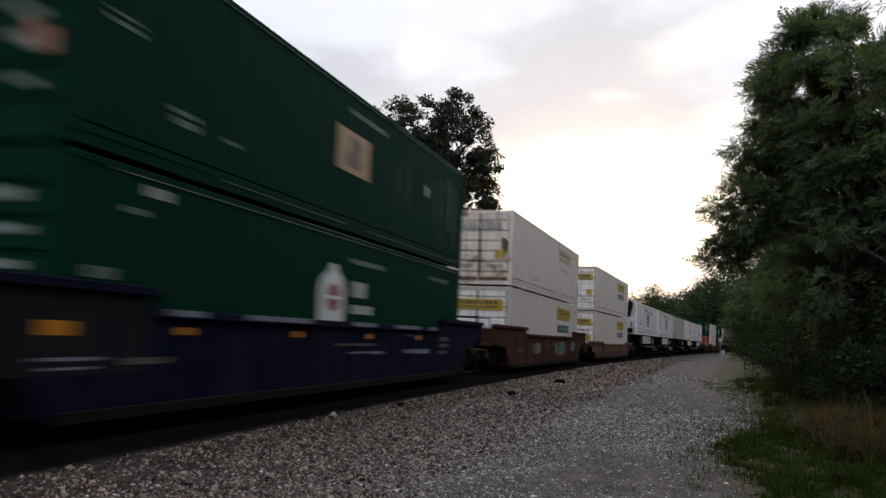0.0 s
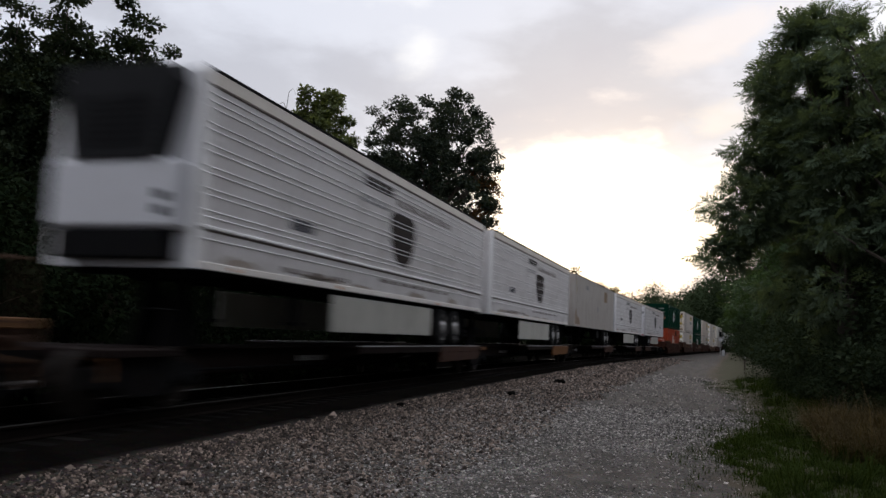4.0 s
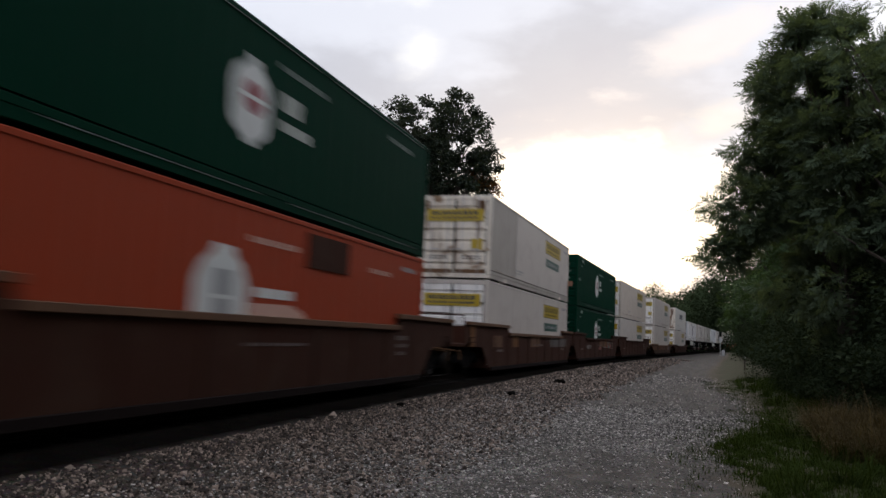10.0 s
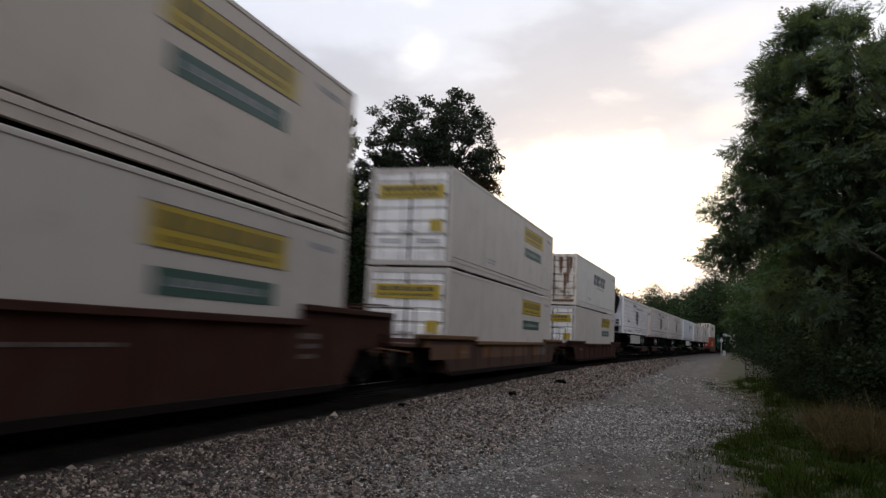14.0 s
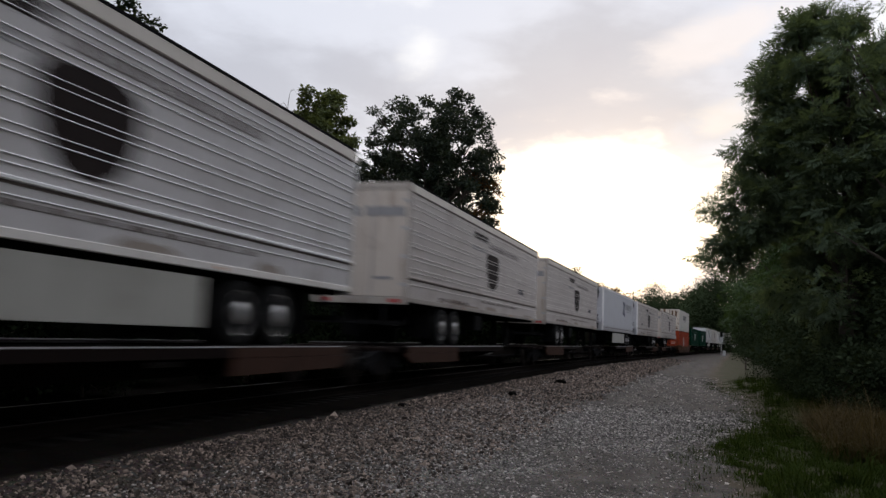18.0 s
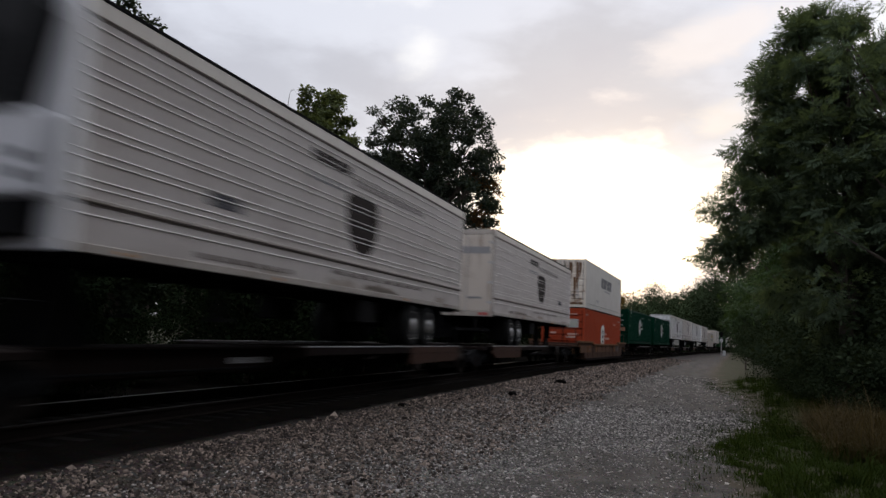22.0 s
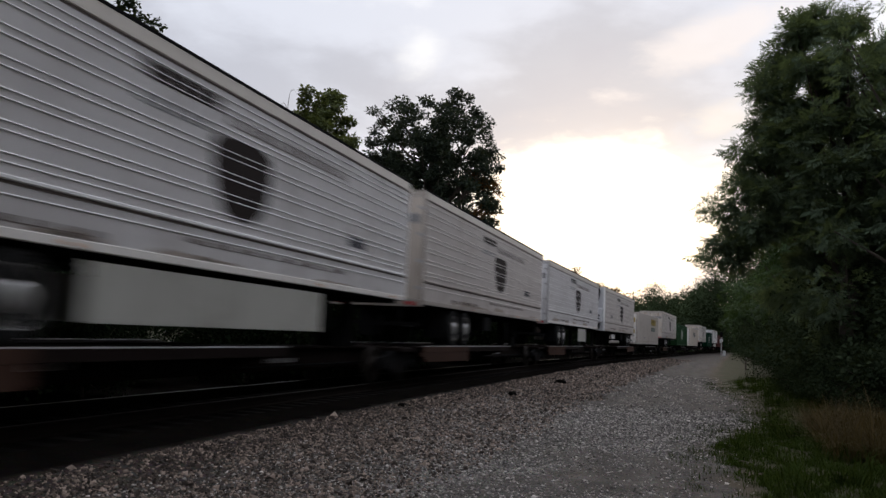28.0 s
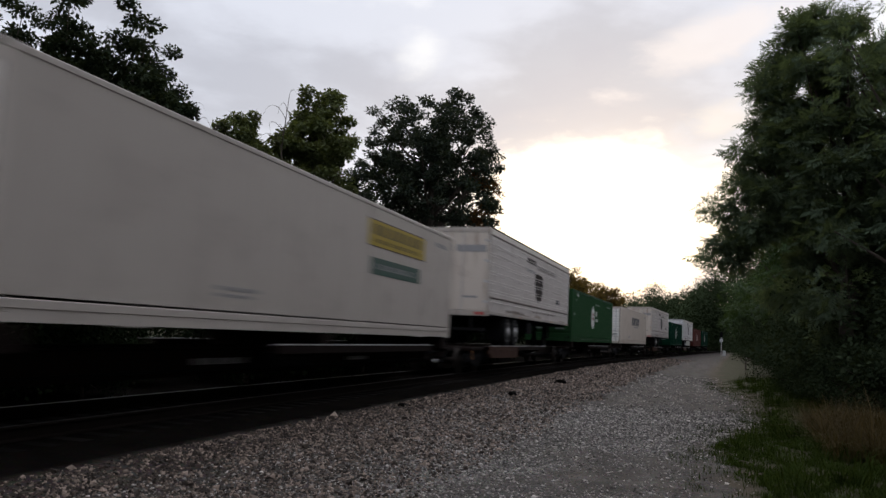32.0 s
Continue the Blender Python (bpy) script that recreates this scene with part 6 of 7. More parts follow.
            made.append(("side_print", bars(-0.6, 2.3, 1.38, 1.48, X, 12, seed + 2), M_faded, ""))
        if brand == "orange":
            made.append(("repair_patch", boxes((X + 0.002, X + 0.022, 1.4, 3.25, 2.08, 2.70)), M_rust, "dark rusty square repair patch"))
        if brand in ("green", "tan"):
            # paint rubbed through along the rails
            for y0, y1, z in ((-7.2, 1.5, TALL - 0.112), (2.0, 7.6, TALL - 0.112), (-5.0, -0.4, 0.150), (0.6, 7.4, 0.150), (-2.5, 3.2, TALL - 0.030), (3.6, 7.7, TALL - 0.030)):
                made.append(("rubbed_edge", boxes((W - 0.004, W + 0.003, y0, y1, z - 0.006, z + 0.006)), M_greyprint, "paint rubbed to grey along the rail"))
        elif brand in ("orange", "badge"):
            made.append(("side_print", bars(-END + 0.5, -END + 1.3, 2.52, 2.60, X, 6, seed + 7), M_faded, ""))
        else:
            made.append(("side_print", bars(-3.9, -2.7, 0.60, 0.66, X, 9, seed + 7), M_faded, ""))
            made.append(("side_print", bars(-3.9, -2.9, 0.50, 0.55, X, 7, seed + 9), M_faded, ""))
        if brand not in ("green", "tan"):
            made.append(("side_print", bars(END - 1.6, END - 0.5, 2.45, 2.56, X, 8, seed + 8), M_faded, ""))
        for nm, bm, mt, lb in made:
            o = part(nm, bm, mt, c, lb)
            if turn:
                o.matrix_basis = m
    return c


M_greyprint = material("worn_grey_print_on_green", (0.17, 0.20, 0.18), 0.65, dirt=0.6, dirt_color=(0.03, 0.06, 0.045), bump=0.02, spec=0.1)
M_greenfade = material("weathered_green_paint", (0.060, 0.085, 0.065), 0.7, dirt=0.6, dirt_color=(0.004, 0.026, 0.015), streak=0.5, bump=0.02, spec=0.05)
M_figure = material("brown_sign_figure", (0.13, 0.085, 0.06), 0.6, dirt=0.4, dirt_color=(0.3, 0.22, 0.16), bump=0.02)
M_ochre = material("ochre_print", (0.15, 0.105, 0.010), 0.55, dirt=0.2, bump=0.02)
M_pale_red = material("dull_red_print", (0.28, 0.075, 0.085), 0.55, dirt=0.2, bump=0.02)


# ---------------------------------------------------------------- trailers
RIB_Z = []


def rib_profile(x, BOX_LO, BOX_HI):
    """Side of a ribbed trailer in section: pairs of proud ribs above a rub rail."""
    s = 1 if x > 0 else -1
    pts = [(x - s * 0.05, BOX_LO + 0.10), (x, BOX_LO + 0.10)]
    RIB_Z.clear()
    RIB_Z.extend([BOX_LO + 0.44, BOX_HI - 0.375])
    for k in range(6):
        RIB_Z.extend([BOX_LO + 0.757 + 0.317 * k, BOX_LO + 0.852 + 0.317 * k])
    pts += [(x, BOX_HI - 0.27), (x - s * 0.05, BOX_HI - 0.27)]
    return pts


def add_wheel_pair(t, y, sx):
    w = new("wheel")
    w.empty_display_size = 0.1
    w.parent = t
    w.location = (0, y, 0.515)
    for x in (sx * 1.14, sx * 0.80):
        a = x - sx * 0.13
        part("tyre", lathe(bmesh.new(), [(0.30, a), (0.46, a), (0.505, a + sx * 0.03), (0.512, a + sx * 0.13), (0.505, a + sx * 0.23), (0.46, a + sx * 0.26), (0.30, a + sx * 0.26)], "x", 26), M_tyre, w)
    a = sx * 1.27
    part("rim", lathe(bmesh.new(), [(0.335, a - sx * 0.02), (0.345, a + sx * 0.004), (0.32, a - sx * 0.005), (0.27, a - sx * 0.03), (0.16, a + sx * 0.005), (0.12, a + sx * 0.04), (0.05, a + sx * 0.05)], "x", 24), M_rim, w, "bright polished wheel rim")


def make_trailer(label, style="ribbed", nose="plain", skirt=True, group="trailers", seed=1, wall=None, lo=1.09, hi=4.02):
    """A 53-foot road trailer, its rear doors at y < 0; z = 0 is the deck it stands on."""
    BOX_LO, BOX_HI = lo, hi
    t = thing("trailer", label, "trailer", group)
    W = 1.285
    wall = wall or (M_silver if style == "ribbed" else M_smooth)
    for sx in (-1, 1):
        if style == "ribbed":
            part("side_wall", prism(bmesh.new(), rib_profile(sx * W, BOX_LO, BOX_HI), "y", -END + 0.06, END - 0.06), wall, t)
            # ribs paler than the wall: skylight on their tops put into the colour
            rib = part("rib", prism(bmesh.new(), [(sx * (W - 0.002), -0.005), (sx * (W + 0.010), -0.005), (sx * (W + 0.014), -0.001), (sx * (W + 0.012), 0.004), (sx * (W - 0.002), 0.016)], "y", -END + 0.07, END - 0.07), M_paletrim if wall is M_tanwall else M_alu, t)
            rib.location = (0, 0, RIB_Z[0])
            for z in RIB_Z[1:]:
                share("rib", rib, t, Matrix.Translation((0, 0, z)))
            x0, x1 = sorted((sx * (W - 0.01), sx * (W + 0.030)))
            part("rub_rail", boxes((x0, x1, -END + 0.05, END - 0.05, BOX_LO + 0.585, BOX_LO + 0.640), bevel=0.012), M_grimerail if wall is M_tanwall else M_alu, t, "grimy brown-grey rub rail" if wall is M_tanwall else "bright aluminium rub rail")
            # a dark strip paints the shadow that the rub rail throws
            part("rub_seam", boxes((*sorted((sx * (W - 0.01), sx * (W + 0.006))), -END + 0.05, END - 0.05, BOX_LO + 0.550, BOX_LO + 0.583)), M_dim, t, "dark strip that paints the shadow below the rub rail")
            # dark strip in place of the shadow under the top rail's lip
            part("top_seam", boxes((*sorted((sx * (W - 0.04), sx * (W + 0.004))), -END + 0.05, END - 0.05, BOX_HI - 0.282, BOX_HI - 0.252)), M_dim, t, "dark strip that paints the shadow below the top rail")
            x0, x1 = sorted((sx * (W - 0.05), sx * (W + 0.022)))
            part("top_rail", boxes((x0, x1, -END + 0.04, END - 0.04, BOX_HI - 0.25, BOX_HI - 0.044), bevel=0.014), M_toprail, t, "pale beige top rail")
        else:
            part("side_wall", prism(bmesh.new(), wall_outline(sx * W, -END + 0.06, END - 0.06, False), "z", BOX_LO + 0.10, BOX_HI - 0.14), wall, t)
            x0, x1 = sorted((sx * (W - 0.05), sx * (W + 0.012)))
            part("top_rail", boxes((x0, x1, -END + 0.04, END - 0.04, BOX_HI - 0.14, BOX_HI - 0.03), bevel=0.012), wall if style == "smooth" else M_alu, t)
        x0, x1 = sorted((sx * (W - 0.06), sx * (W + 0.014)))
        part("bottom_rail", boxes((x0, x1, -END + 0.04, END - 0.04, BOX_LO, BOX_LO + 0.115), bevel=0.010), (M_grimerail if wall is M_tanwall else M_paletrim) if style == "ribbed" else (M_post if style == "arrow" else wall), t)
        part("roof_edge", boxes((*sorted((sx * (W - 0.08), sx * (W + 0.026))), -END + 0.03, END - 0.03, BOX_HI - (0.042 if style == "ribbed" else 0.034), BOX_HI)), M_black if style == "ribbed" or seed == 3 else M_post, t)
        for y in (-3.2, 3.2, END - 1.0):
            part("side_marker", boxes((*sorted((sx * (W + 0.010), sx * (W + 0.032))), y - 0.05, y + 0.05, BOX_LO + 0.03, BOX_LO + 0.07)), M_amber, t, "small amber marker lamp")
    part("roof", boxes((-W + 0.08, W - 0.08, -END + 0.03, END - 0.03, BOX_HI - 0.045, BOX_HI - 0.012)), M_white2, t)
    part("floor", boxes((-W + 0.06, W - 0.06, -END + 0.05, END - 0.05, BOX_LO + 0.0, BOX_LO + 0.06)), M_black, t)
    cross = part("cross_member", boxes((-W + 0.08, W - 0.08, -0.04, 0.04, BOX_LO - 0.09, BOX_LO - 0.001)), M_black, t)
    cross.location = (0, -END + 0.5, 0)
    for y in np.linspace(-END + 1.8, END - 0.5, 11):
        share("cross_member", cross, t, Matrix.Translation((0, y, 0)))
    # rear frame and doors
    part("rear_frame", boxes((-W, -W + 0.09, -END, -END + 0.07, BOX_LO - 0.06, BOX_HI - 0.01), (W - 0.09, W, -END, -END + 0.07, BOX_LO - 0.06, BOX_HI - 0.01),
                             (-W + 0.09, W - 0.09, -END, -END + 0.07, BOX_HI - 0.17, BOX_HI - 0.01), (-W + 0.09, W - 0.09, -END, -END + 0.07, BOX_LO - 0.06, BOX_LO + 0.12), bevel=0.006), M_grimerail if wall is M_tanwall else M_post, t)
    for sx in (-1, 1):
        x0, x1 = sorted((sx * 0.01, sx * (W - 0.10)))
        d = part("door", boxes((x0, x1, -END + 0.012, -END + 0.05, BOX_LO + 0.13, BOX_HI - 0.18), bevel=0.006), M_tandoor if wall is M_tanwall else M_trailer_door, t)
        part("lock_rod", tube(bmesh.new(), (sx * 0.30, -END - 0.006, BOX_LO + 0.06), (sx * 0.30, -END - 0.006, BOX_HI - 0.10), 0.017, sides=8), M_post, d)
        for z in (1.5, 2.2, 2.9, 3.6):
            part("hinge", boxes((*sorted((sx * (W - 0.22), sx * (W - 0.02))), -END - 0.010, -END + 0.010, z - 0.04, z + 0.04)), M_post, d)
        part("door_band", boxes((x0 + 0.06, x1 - 0.06, -END + 0.003, -END + 0.0118, BOX_HI - 0.86, BOX_HI - 0.62)), M_faded, d, "grey band of worn lettering")
        part("door_print", boxes((*sorted((sx * 0.35, sx * 0.85)), -END + 0.004, -END + 0.0118, BOX_LO + 0.55, BOX_LO + 0.62)), M_faded, d)
        for k in range(2):
            part("tail_light", boxes((*sorted((sx * (0.80 + 0.17 * k), sx * (0.93 + 0.17 * k))), -END - 0.012, -END - 0.001, BOX_LO - 0.02, BOX_LO + 0.07)), M_red, t)
        part("mud_flap", boxes((*sorted((sx * 0.70, sx * 1.26)), -END + 1.85, -END + 1.865, 0.22, 0.98)), M_black, t)
    bm = boxes((-1.15, 1.15, -END - 0.01, -END + 0.09, 0.50, 0.60), (-0.72, -0.64, -END, -END + 0.08, 0.60, BOX_LO - 0.06), (0.64, 0.72, -END, -END + 0.08, 0.60, BOX_LO - 0.06))
    part("rear_guard", bm, M_black, t)
    # running gear
    for y in (-END + 2.95, -END + 4.18):
        part("axle", tube(bmesh.new(), (-1.0, y, 0.515), (1.0, y, 0.515), 0.065, sides=10), M_black, t)
        for sx in (-1, 1):
            add_wheel_pair(t, y, sx)
    bm = boxes((-0.56, -0.46, -END + 1.9, -END + 5.3, 0.78, BOX_LO - 0.09), (0.46, 0.56, -END + 1.9, -END + 5.3, 0.78, BOX_LO - 0.09))
    for y in (-END + 2.95, -END + 4.18):
        box(bm, -0.62, -0.40, y - 0.3, y + 0.3, 0.58, 0.78)
        box(bm, 0.40, 0.62, y - 0.3, y + 0.3, 0.58, 0.78)
    part("slider_frame", bm, M_black, t)
    for sx in (-1, 1):
        bm = boxes((*sorted((sx * 0.80, sx * 0.92)), END - 3.85, END - 3.73, 0.42, BOX_LO - 0.09))
        box(bm, *sorted((sx * 0.72, sx * 1.0)), END - 3.93, END - 3.65, 0.36, 0.42)
        part("landing_leg", bm, M_black, t)
        if skirt:
            part("side_skirt", boxes((*sorted((sx * 1.235, sx * 1.255)), -END + (8.8 if skirt == "short" else 5.2), -END + 11.5, 0.27, BOX_LO - 0.10), bevel=0.006), M_skirt, t, "pale side skirt panel")
        else:
            part("tool_box", boxes((*sorted((sx * 0.75, sx * 1.2)), -END + 6.6, -END + 7.5, 0.50, BOX_LO - 0.1), bevel=0.02), M_black, t)
    # nose
    part("front_wall", boxes((-W + 0.02, W - 0.02, END - 0.07, END - 0.01, BOX_LO, BOX_HI - 0.01)), M_white2 if nose == "cooling" else wall, t)
    if style == "smooth":
        for sx in (-1, 1):
            x0, x1 = sorted((sx * (W + 0.001), sx * (W + 0.006)))
            part("corner_seam", boxes((x0, x1, END - 0.60, END - 0.565, BOX_LO + 0.12, BOX_HI - 0.20)), M_dim, t, "dark grimy seam behind the rounded nose")
            part("rust_stain", prism(bmesh.new(), [(END - 1.9, BOX_LO + 0.12), (END - 0.1, BOX_LO + 0.12), (END - 0.1, BOX_LO + 0.75), (END - 0.5, BOX_LO + 1.05), (END - 0.75, BOX_LO + 0.62), (END - 1.5, BOX_LO + 0.45)], "x", x0, x1 - 0.001), M_nosestain, t, "brown stain low on the nose corner")
            part("rust_stain", prism(bmesh.new(), [(END - 0.52, BOX_HI - 1.1), (END - 0.34, BOX_HI - 1.1), (END - 0.28, BOX_HI - 0.4), (END - 0.5, BOX_HI - 0.3)], "x", x0, x1 - 0.001), M_fadedlabel, t, "tan stain high on the nose corner")
    for sx in (-1, 1):
        part("nose_post", tube(bmesh.new(), (sx * (W - 0.065), END - 0.062, BOX_LO), (sx * (W - 0.065), END - 0.062, BOX_HI - 0.03), 0.075, sides=12), M_smooth if style == "smooth" else M_alu, t)
    if nose == "cooling":
        u = part("cooling_unit", prism(bmesh.new(), [(-0.72, 2.62), (0.72, 2.62), (0.98, 3.72), (0.90, 3.99), (-0.90, 3.99), (-0.98, 3.72)], "y", END, END + 0.34), M_unit, t, "black cooling unit")
        bm = bmesh.new()
        for k in range(7):
            box(bm, -0.62, 0.62, END + 0.34, END + 0.355, 2.80 + k * 0.11, 2.85 + k * 0.11)
        part("grille", bm, M_black, u)
        part("unit_cover", boxes((-1.12, 1.12, END, END + 0.30, 1.62, 2.615), bevel=0.06), M_white2, u, "white cooling unit cover")
        for k in range(2):
            part("cover_vent", boxes((-0.98, -0.76, END + 0.30, END + 0.308, 1.80 + 0.22 * k, 1.93 + 0.22 * k)), M_black, u)
        part("access_panel", boxes((-0.95, 0.95, END - 0.008, END + 0.30, 1.20, 1.60), bevel=0.02), M_black, u)
    # signs on both sides
    for turn in (0, 180):
        made = []
        X = W + 0.021
        if style == "ribbed":
            h = 2.50
            shield = [(-0.86, h + 0.46), (-0.74, h + 0.58), (-0.3, h + 0.62), (0.55, h + 0.60), (0.82, h + 0.50), (0.86, h + 0.15), (0.78, h - 0.20), (0.60, h - 0.45), (0.30, h - 0.60), (-0.10, h - 0.62), (-0.45, h - 0.50), (-0.70, h - 0.22), (-0.82, h + 0.10)]
            made.append(("shield", prism(bmesh.new(), [(u + 0.28, v) for u, v in shield], "x", W + 0.001, W + 0.005), M_shield, "dark brown shield sign"))
            made.append(("side_print", bars(-2.2, -0.45, 3.40, 3.62, W + 0.001, 5, seed, 0.10), M_shield, "dark block of lettering"))
            made.append(("side_print", bars(-0.2, 4.3, 3.28, 3.46, W + 0.001, 15, seed + 1, 0.45), M_wornletter, ""))
            made.append(("side_print", bars(-2.3, -0.6, 3.05, 3.20, W + 0.001, 5, seed + 6, 0.45), M_faded, ""))
            u = -5.35 if turn else 4.45
            made.append(("side_mark", bars(u, u + 0.9, 2.02, 2.22, W + 0.001, 2, seed + 2, 0.1), M_ink, "dark smudged mark"))
            rg = np.random.default_rng(seed * 5 + turn)
            for k in range(7):
                u, wd, z0, hh = rg.uniform(-END + 0.3, END - 2.5), rg.uniform(0.6, 2.2), BOX_LO + 0.118, rg.uniform(0.05, 0.20)
                pts = [(u, z0), (u + wd, z0), (u + wd * 0.93, z0 + hh * 0.4), (u + wd * 0.7, z0 + hh * 0.8), (u + wd * 0.5, z0 + hh * 0.55), (u + wd * 0.3, z0 + hh), (u + wd * 0.06, z0 + hh * 0.4)]
                made.append(("grime", prism(bmesh.new(), pts, "x", W - 0.001, W + 0.0015), M_grime, "brown grime low on the wall"))
            made.append(("lower_print", bars(-5.5, -2.5, BOX_LO + 0.17, BOX_LO + 0.25, W + 0.001, 6, seed + 3, 0.5), M_dim, ""))
            made.append(("lower_print", bars(-1.0, 4.5, BOX_LO + 0.33, BOX_LO + 0.40, W + 0.001, 8, seed + 4, 0.5), M_dim, ""))
        elif style == "arrow":
            made.append(("emblem", prism(bmesh.new(), [(1.45, 2.55), (2.9, 2.35), (2.35, 2.95), (2.9, 3.45), (1.55, 3.55), (1.85, 3.05)], "x", X - 0.02, X - 0.012), M_navy, "navy blue arrow-shaped emblem"))
            made.append(("side_lettering", bars(3.05, 6.9, 2.95, 3.40, X - 0.02, 6, seed, 0.30, slant=0.08), M_faded, "faded grey-blue block lettering"))
            made.append(("underline", boxes((X - 0.02, X - 0.016, 3.05, 6.9, 2.78, 2.83)), M_faded, ""))
            for k in range(3):
                made.append(("lower_stripe", boxes((X - 0.02, X - 0.012, -END + 0.1, END - 0.1, BOX_LO + 0.13 + 0.07 * k, BOX_LO + 0.17 + 0.07 * k)), M_post if k != 1 else M_dim, "grey lower stripe"))
        else:
            made.append(("side_sign", boxes((X - 0.02, X - 0.014, 3.15, 4.45, 2.98, 3.68)), M_tan, "brownish square sign"))
            made.append(("side_mark", boxes((X - 0.02, X - 0.014, 0.2, 0.6, 2.2, 2.5)), M_faded, ""))
            made.append(("side_print", bars(-4.5, -3.4, 3.35, 3.6, X - 0.02, 4, seed, 0.3), M_faded, ""))
        for nm, bm, mt, lb in made:
            o = part(nm, bm, mt, t, lb)
            if turn:
                o.matrix_basis = pose(0, 0, 0, 0, 0, turn)
    return t


M_tan2 = material("pale_tan_sign", (0.38, 0.24, 0.13), 0.6, dirt=0.4, dirt_color=(0.15, 0.11, 0.08), bump=0.02)
M_tan = material("tan_sign", (0.20, 0.125, 0.055), 0.6, dirt=0.7, dirt_color=(0.07, 0.048, 0.03), bump=0.02)

# ---------------------------------------------------------------- the train, from its head to its tail
STACK_LOW = 0.35         # floor of a well above the rail
CASTING_GAP = 0.045      # the twist locks hold stacked boxes this far apart
DECK = 1.012             # deck of a spine car above the rail
PADS = 1.245             # container pads of a spine car above the rail
RIDES = []               # (thing, place along the train of its middle, height above the rail, turn)


def first_or_copy(store, key, make):
    """The first of a kind is built, the next ones are copies."""
    if key not in store:
        store[key] = make()
        return store[key]
    return copy_thing(store[key], Matrix())


KINDS = {}
BOX = {
    "white": lambda: make_container("white 53-foot container with yellow and green side labels", M_white, "yellow", door=M_door, posts=M_white, seed=2),
    "cream": lambda: make_container("dirty white container with faded tan label and rust", M_white, "yellow", door=M_cream, posts=M_cream, seed=3, faded=True),
    "stained": lambda: make_container("two-tone white container with yellow labels and rust-stained doors", M_soiled, "yellow", door=M_cream, posts=M_cream, seed=15),
    "beige": lambda: make_container("dirty beige container with faded yellow side label", M_beige, "yellow", door=M_door, posts=M_beige, seed=7),
    "green": lambda: make_container("dark green 53-foot container with pale round sign", M_green, "green", ribbed=True, seed=4),
    "tan": lambda: make_container("dark green container with worn tan square sign", M_green, "tan", ribbed=True, seed=8),
    "orange": lambda: make_container("orange-red container with pale arched sign and dark patch", M_orange, "orange", ribbed=True, seed=5),
    "badge": lambda: make_container("orange-red container with pale upright sign", M_orange, "badge", ribbed=True, seed=9),
    "maroon": lambda: make_container("dull maroon container with pale upright sign", M_maroon, "badge", ribbed=True, seed=14),
    "moss": lambda: make_container("faded moss-green container with pale round sign", M_moss, "green", ribbed=True, seed=12),
    "logo": lambda: make_container("dirty beige container with small dark slanted lettering", M_beige, "slanted", door=M_door, posts=M_beige, seed=13),
    "slanted": lambda: make_container("weathered white container with dark slanted lettering", M_dull, "slanted", door=M_cream, posts=M_cream, seed=6),
}
CAR = {
    "well": lambda: make_well("rust-brown well car with tan worn sill edge", M_rust, chord=M_patch[2]),
    "well_tag": lambda: make_well("rust-brown well car with faded graffiti", M_rust, tags=5),
    "well_blue": lambda: make_well("navy blue well car with pale stencils", M_blue, marks=2, run=1.75),
    "well_low": lambda: make_well("orange-rusted well car with low side sills", M_rust2, 1.30, 1.16, chord=M_chord, patched=0.75),
    "well_dark": lambda: make_well("dark brown well car with low side sills", M_rust, 1.30, 1.16),
    "well_a": lambda: make_well("rust-brown articulated well car with raised sill ends", M_rust, back=False, chord=M_patch[2], patched=0.4),
    "well_b": lambda: make_well("rust-brown middle unit of an articulated well car", M_rust, front=False, back=False, tags=8, patched=0.3),
    "well_c": lambda: make_well("rust-brown articulated well car with raised sill ends", M_rust, front=False),
}
TRAILER = {
    "cool": lambda: make_trailer("grey ribbed trailer with black cooling unit and dark shield sign", "ribbed", "cooling", True, seed=1),
    "cool_bare": lambda: make_trailer("tan-grey ribbed trailer with cooling unit, no side skirts", "ribbed", "cooling", False, seed=2, wall=M_tanwall, lo=1.07, hi=4.07),
    "ribbed": lambda: make_trailer("grey ribbed trailer with white doors and dark shield sign", "ribbed", "plain", True, seed=4),
    "ribbed_short": lambda: make_trailer("grey ribbed trailer with short pale side panels", "ribbed", "plain", "short", seed=8),
    "ribbed_bare": lambda: make_trailer("tan-grey ribbed trailer with dark shield sign, no side skirts", "ribbed", "plain", False, seed=5, wall=M_tanwall, lo=1.07, hi=4.07),
    "plain": lambda: make_trailer("dirty cream-grey smooth-sided trailer", "smooth", "plain", False, seed=3, wall=M_smooth),
    "arrow": lambda: make_trailer("smooth white trailer with navy lettering and cooling unit", "arrow", "cooling", True, seed=7, wall=M_white2, hi=4.05),
}
# stacks: place of the leading end, upper box, lower box, car
STACKS = [(7.24, "tan", "green", "well_blue"), (30.18, "cream", "white", "well_tag"), (53.34, "white", "white", "well_low"),
          (167.88, "green", "orange", "well"), (190.95, "stained", "white", "well_a"), (210.10, "green", "green", "well_b"), (229.57, "beige", "white", "well_c"),
          (252.96, "white", "white", "well_low"), (276.13, "slanted", "white", "well_dark"), (414.28, "slanted", "badge", "well_low")]
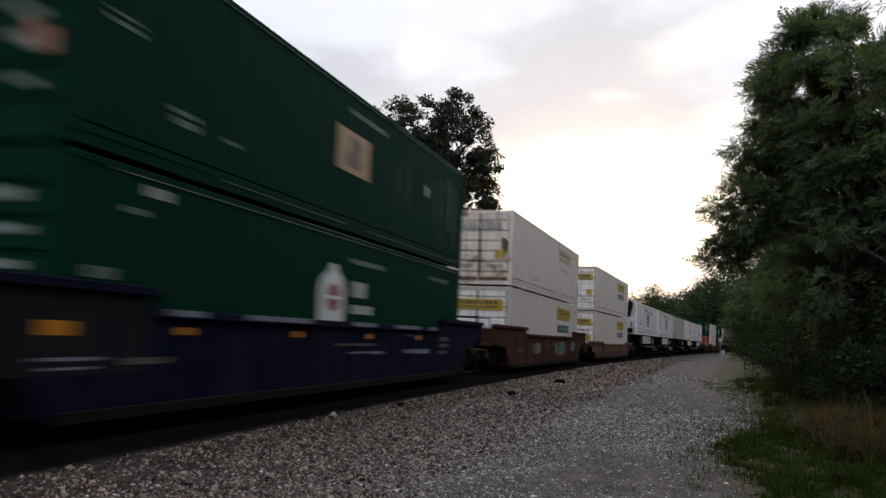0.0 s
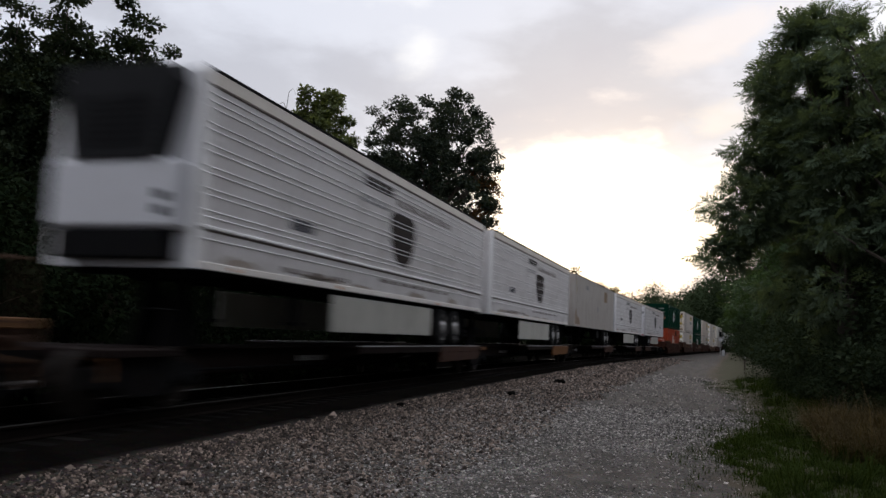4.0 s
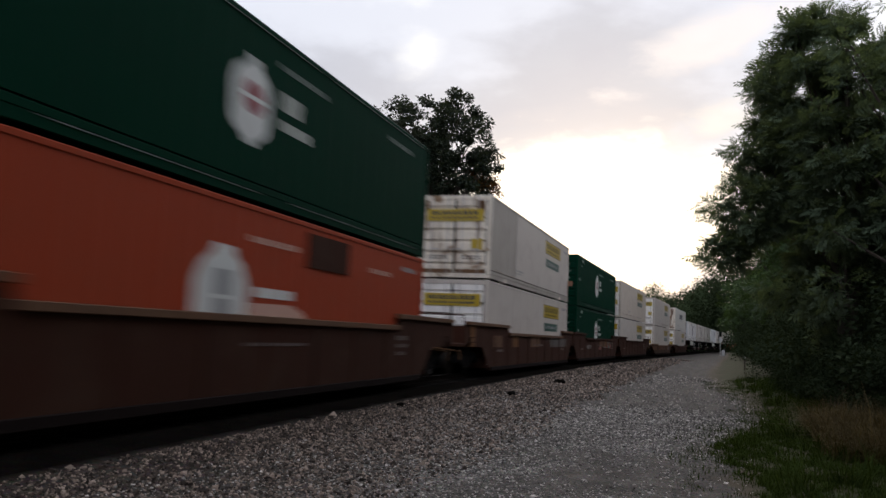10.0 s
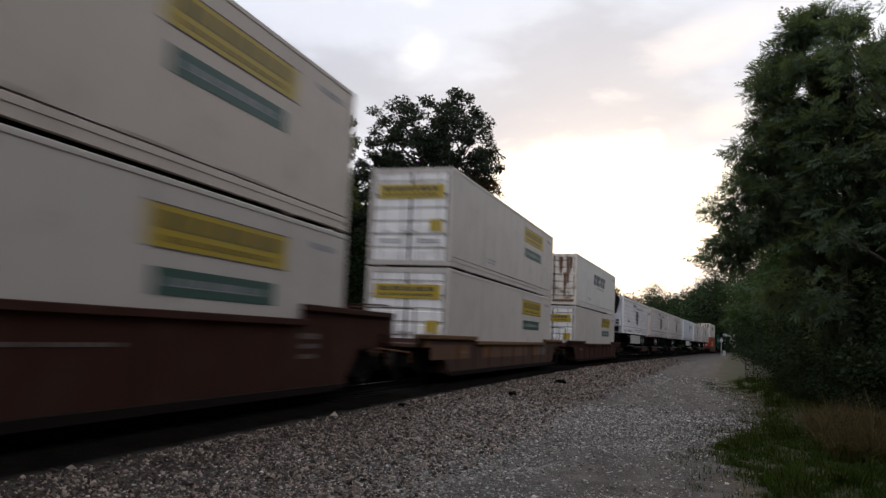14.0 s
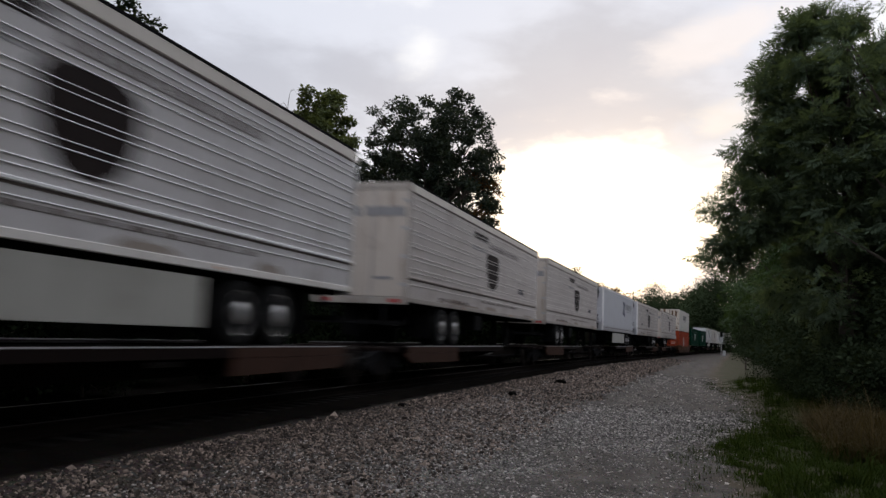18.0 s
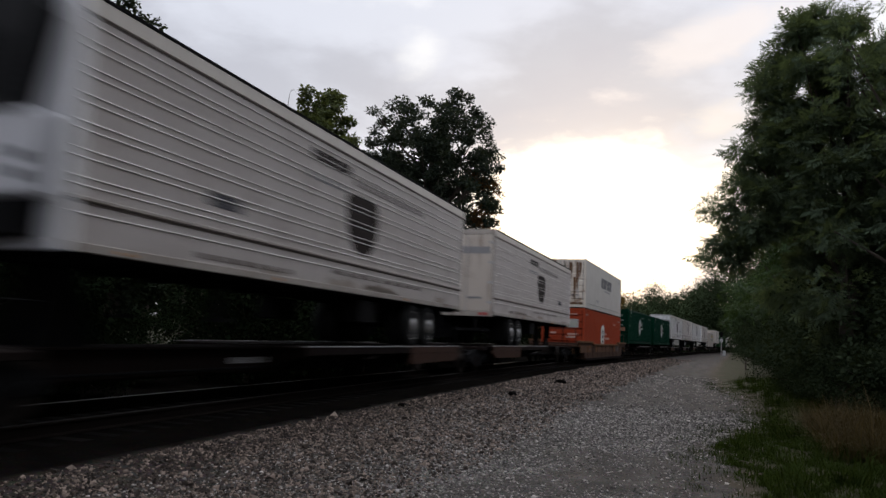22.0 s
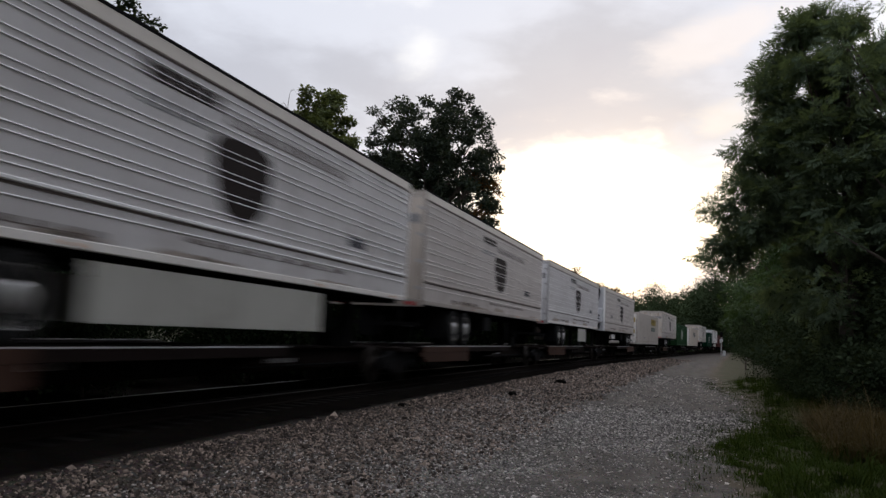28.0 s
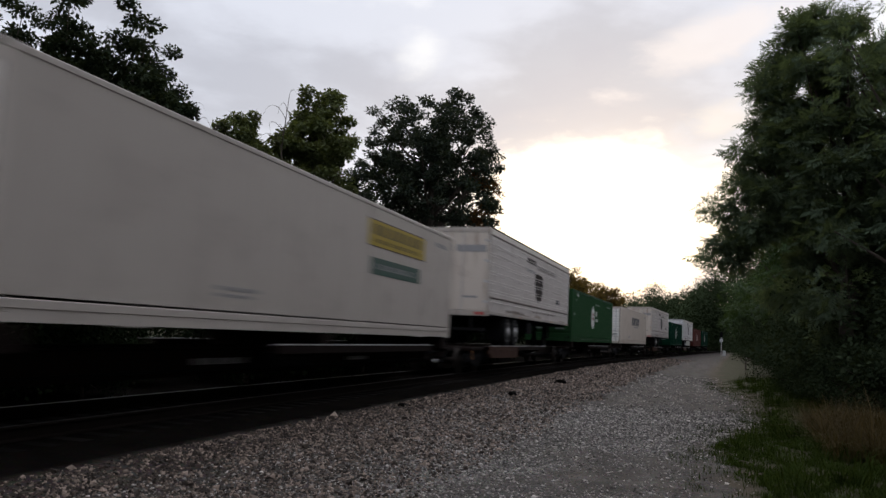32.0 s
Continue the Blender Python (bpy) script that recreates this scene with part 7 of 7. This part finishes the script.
# trailers and single boxes on spine cars: place of the leading end, kind, turned round (nose towards the eye), own front truck, own back truck
SPINES = [(75.1, "cool", 1, 1, 0), (92.5, "ribbed", 1, 0, 0), (110.6, "plain", 1, 0, 0), (127.9, "cool", 1, 0, 0), (146.6, "ribbed", 0, 0, 1),
          (297.1, "cool", 1, 1, 0), (316.7, "ribbed_bare", 0, 0, 0), (335.1, "ribbed_bare", 0, 0, 0), (354.1, "arrow", 1, 0, 0), (373.05, "cool_bare", 1, 0, 0), (393.15, "ribbed_bare", 0, 0, 1),
          (435.25, "=green", 0, 1, 0), (453.4, "=green", 0, 0, 0), (471.0, "ribbed", 0, 0, 0), (488.4, "ribbed_bare", 0, 0, 0), (506.1, "ribbed_short", 0, 0, 0), (525.25, "cool_bare", 1, 0, 0),
          (543.95, "=white", 0, 0, 0), (564.58, "ribbed_bare", 0, 1, 0), (582.0, "=moss", 0, 0, 0), (603.0, "=logo", 0, 0, 0), (624.0, "ribbed_bare", 0, 1, 0),
          (642.5, "=green", 0, 0, 0), (661.0, "ribbed", 0, 0, 0), (679.5, "=maroon", 0, 0, 0), (698.0, "=green", 0, 0, 1)]

for lead, upper, lower, car in STACKS:
    mid = lead + END
    RIDES.append((first_or_copy(KINDS, car, CAR[car]), mid, 0.0, 0))
    RIDES.append((first_or_copy(KINDS, "box_" + lower, BOX[lower]), mid, STACK_LOW, 0))
    RIDES.append((first_or_copy(KINDS, "box_" + upper, BOX[upper]), mid, STACK_LOW + TALL + CASTING_GAP, 0))
for lead, kind, turned, own_front, own_back in SPINES:
    mid = lead + END
    single = kind[0] == "="
    rusty = 80 < lead < 100
    key = ("spine", single, turned, own_front, own_back, rusty)
    RIDES.append((first_or_copy(KINDS, key, lambda: make_spine("dark brown spine car carrying a container" if single else ("dark spine car with orange rusted apron under its wheel deck" if rusty else "dark brown spine car with worn steel wheel deck"),
                                                              not turned, bool(own_back), bool(own_front), single, rusty)), mid, 0.0, 0))
    if single:
        RIDES.append((first_or_copy(KINDS, "box_" + kind[1:], BOX[kind[1:]]), mid, PADS, 0))
    else:
        RIDES.append((first_or_copy(KINDS, "trailer_" + kind, TRAILER[kind]), mid, DECK, 180 if turned else 0))
for o in list(TRUCK.children) + [TRUCK]:
    bpy.data.objects.remove(o)


# ---------------------------------------------------------------- what moves
def motions():
    """The train rolls by; its wheels turn."""
    times = [float(t) for t in range(33)]
    for ob, mid, z, turn in RIDES:
        rows = []
        for t in times:
            x, y, a = on_track(mid - run(t))
            rows.append((t, pose(x, y, RAIL_Z - SAG + z, 0, 0, turn - math.degrees(a))))
        walk(ob, rows)
    first = {}
    for ob in list(scene.objects):
        if not ob.name.startswith("wheelset"):
            continue
        y = round(ob.location.y, 2)
        if y not in first:
            first[y] = ob
            rows = []
            for i in range(961):
                t = i / FPS
                rows.append((t, pose(0, y, WHEEL_R, math.degrees(run(t) / WHEEL_R) % 360)))
            walk(ob, rows)
        else:
            # the same turning, shared by all wheelsets that sit alike in their trucks
            src = first[y].animation_data
            ob.rotation_mode = "QUATERNION"
            ob.animation_data_create()
            ob.animation_data.action = src.action
            ob.animation_data.action_slot = src.action_slot


motions()
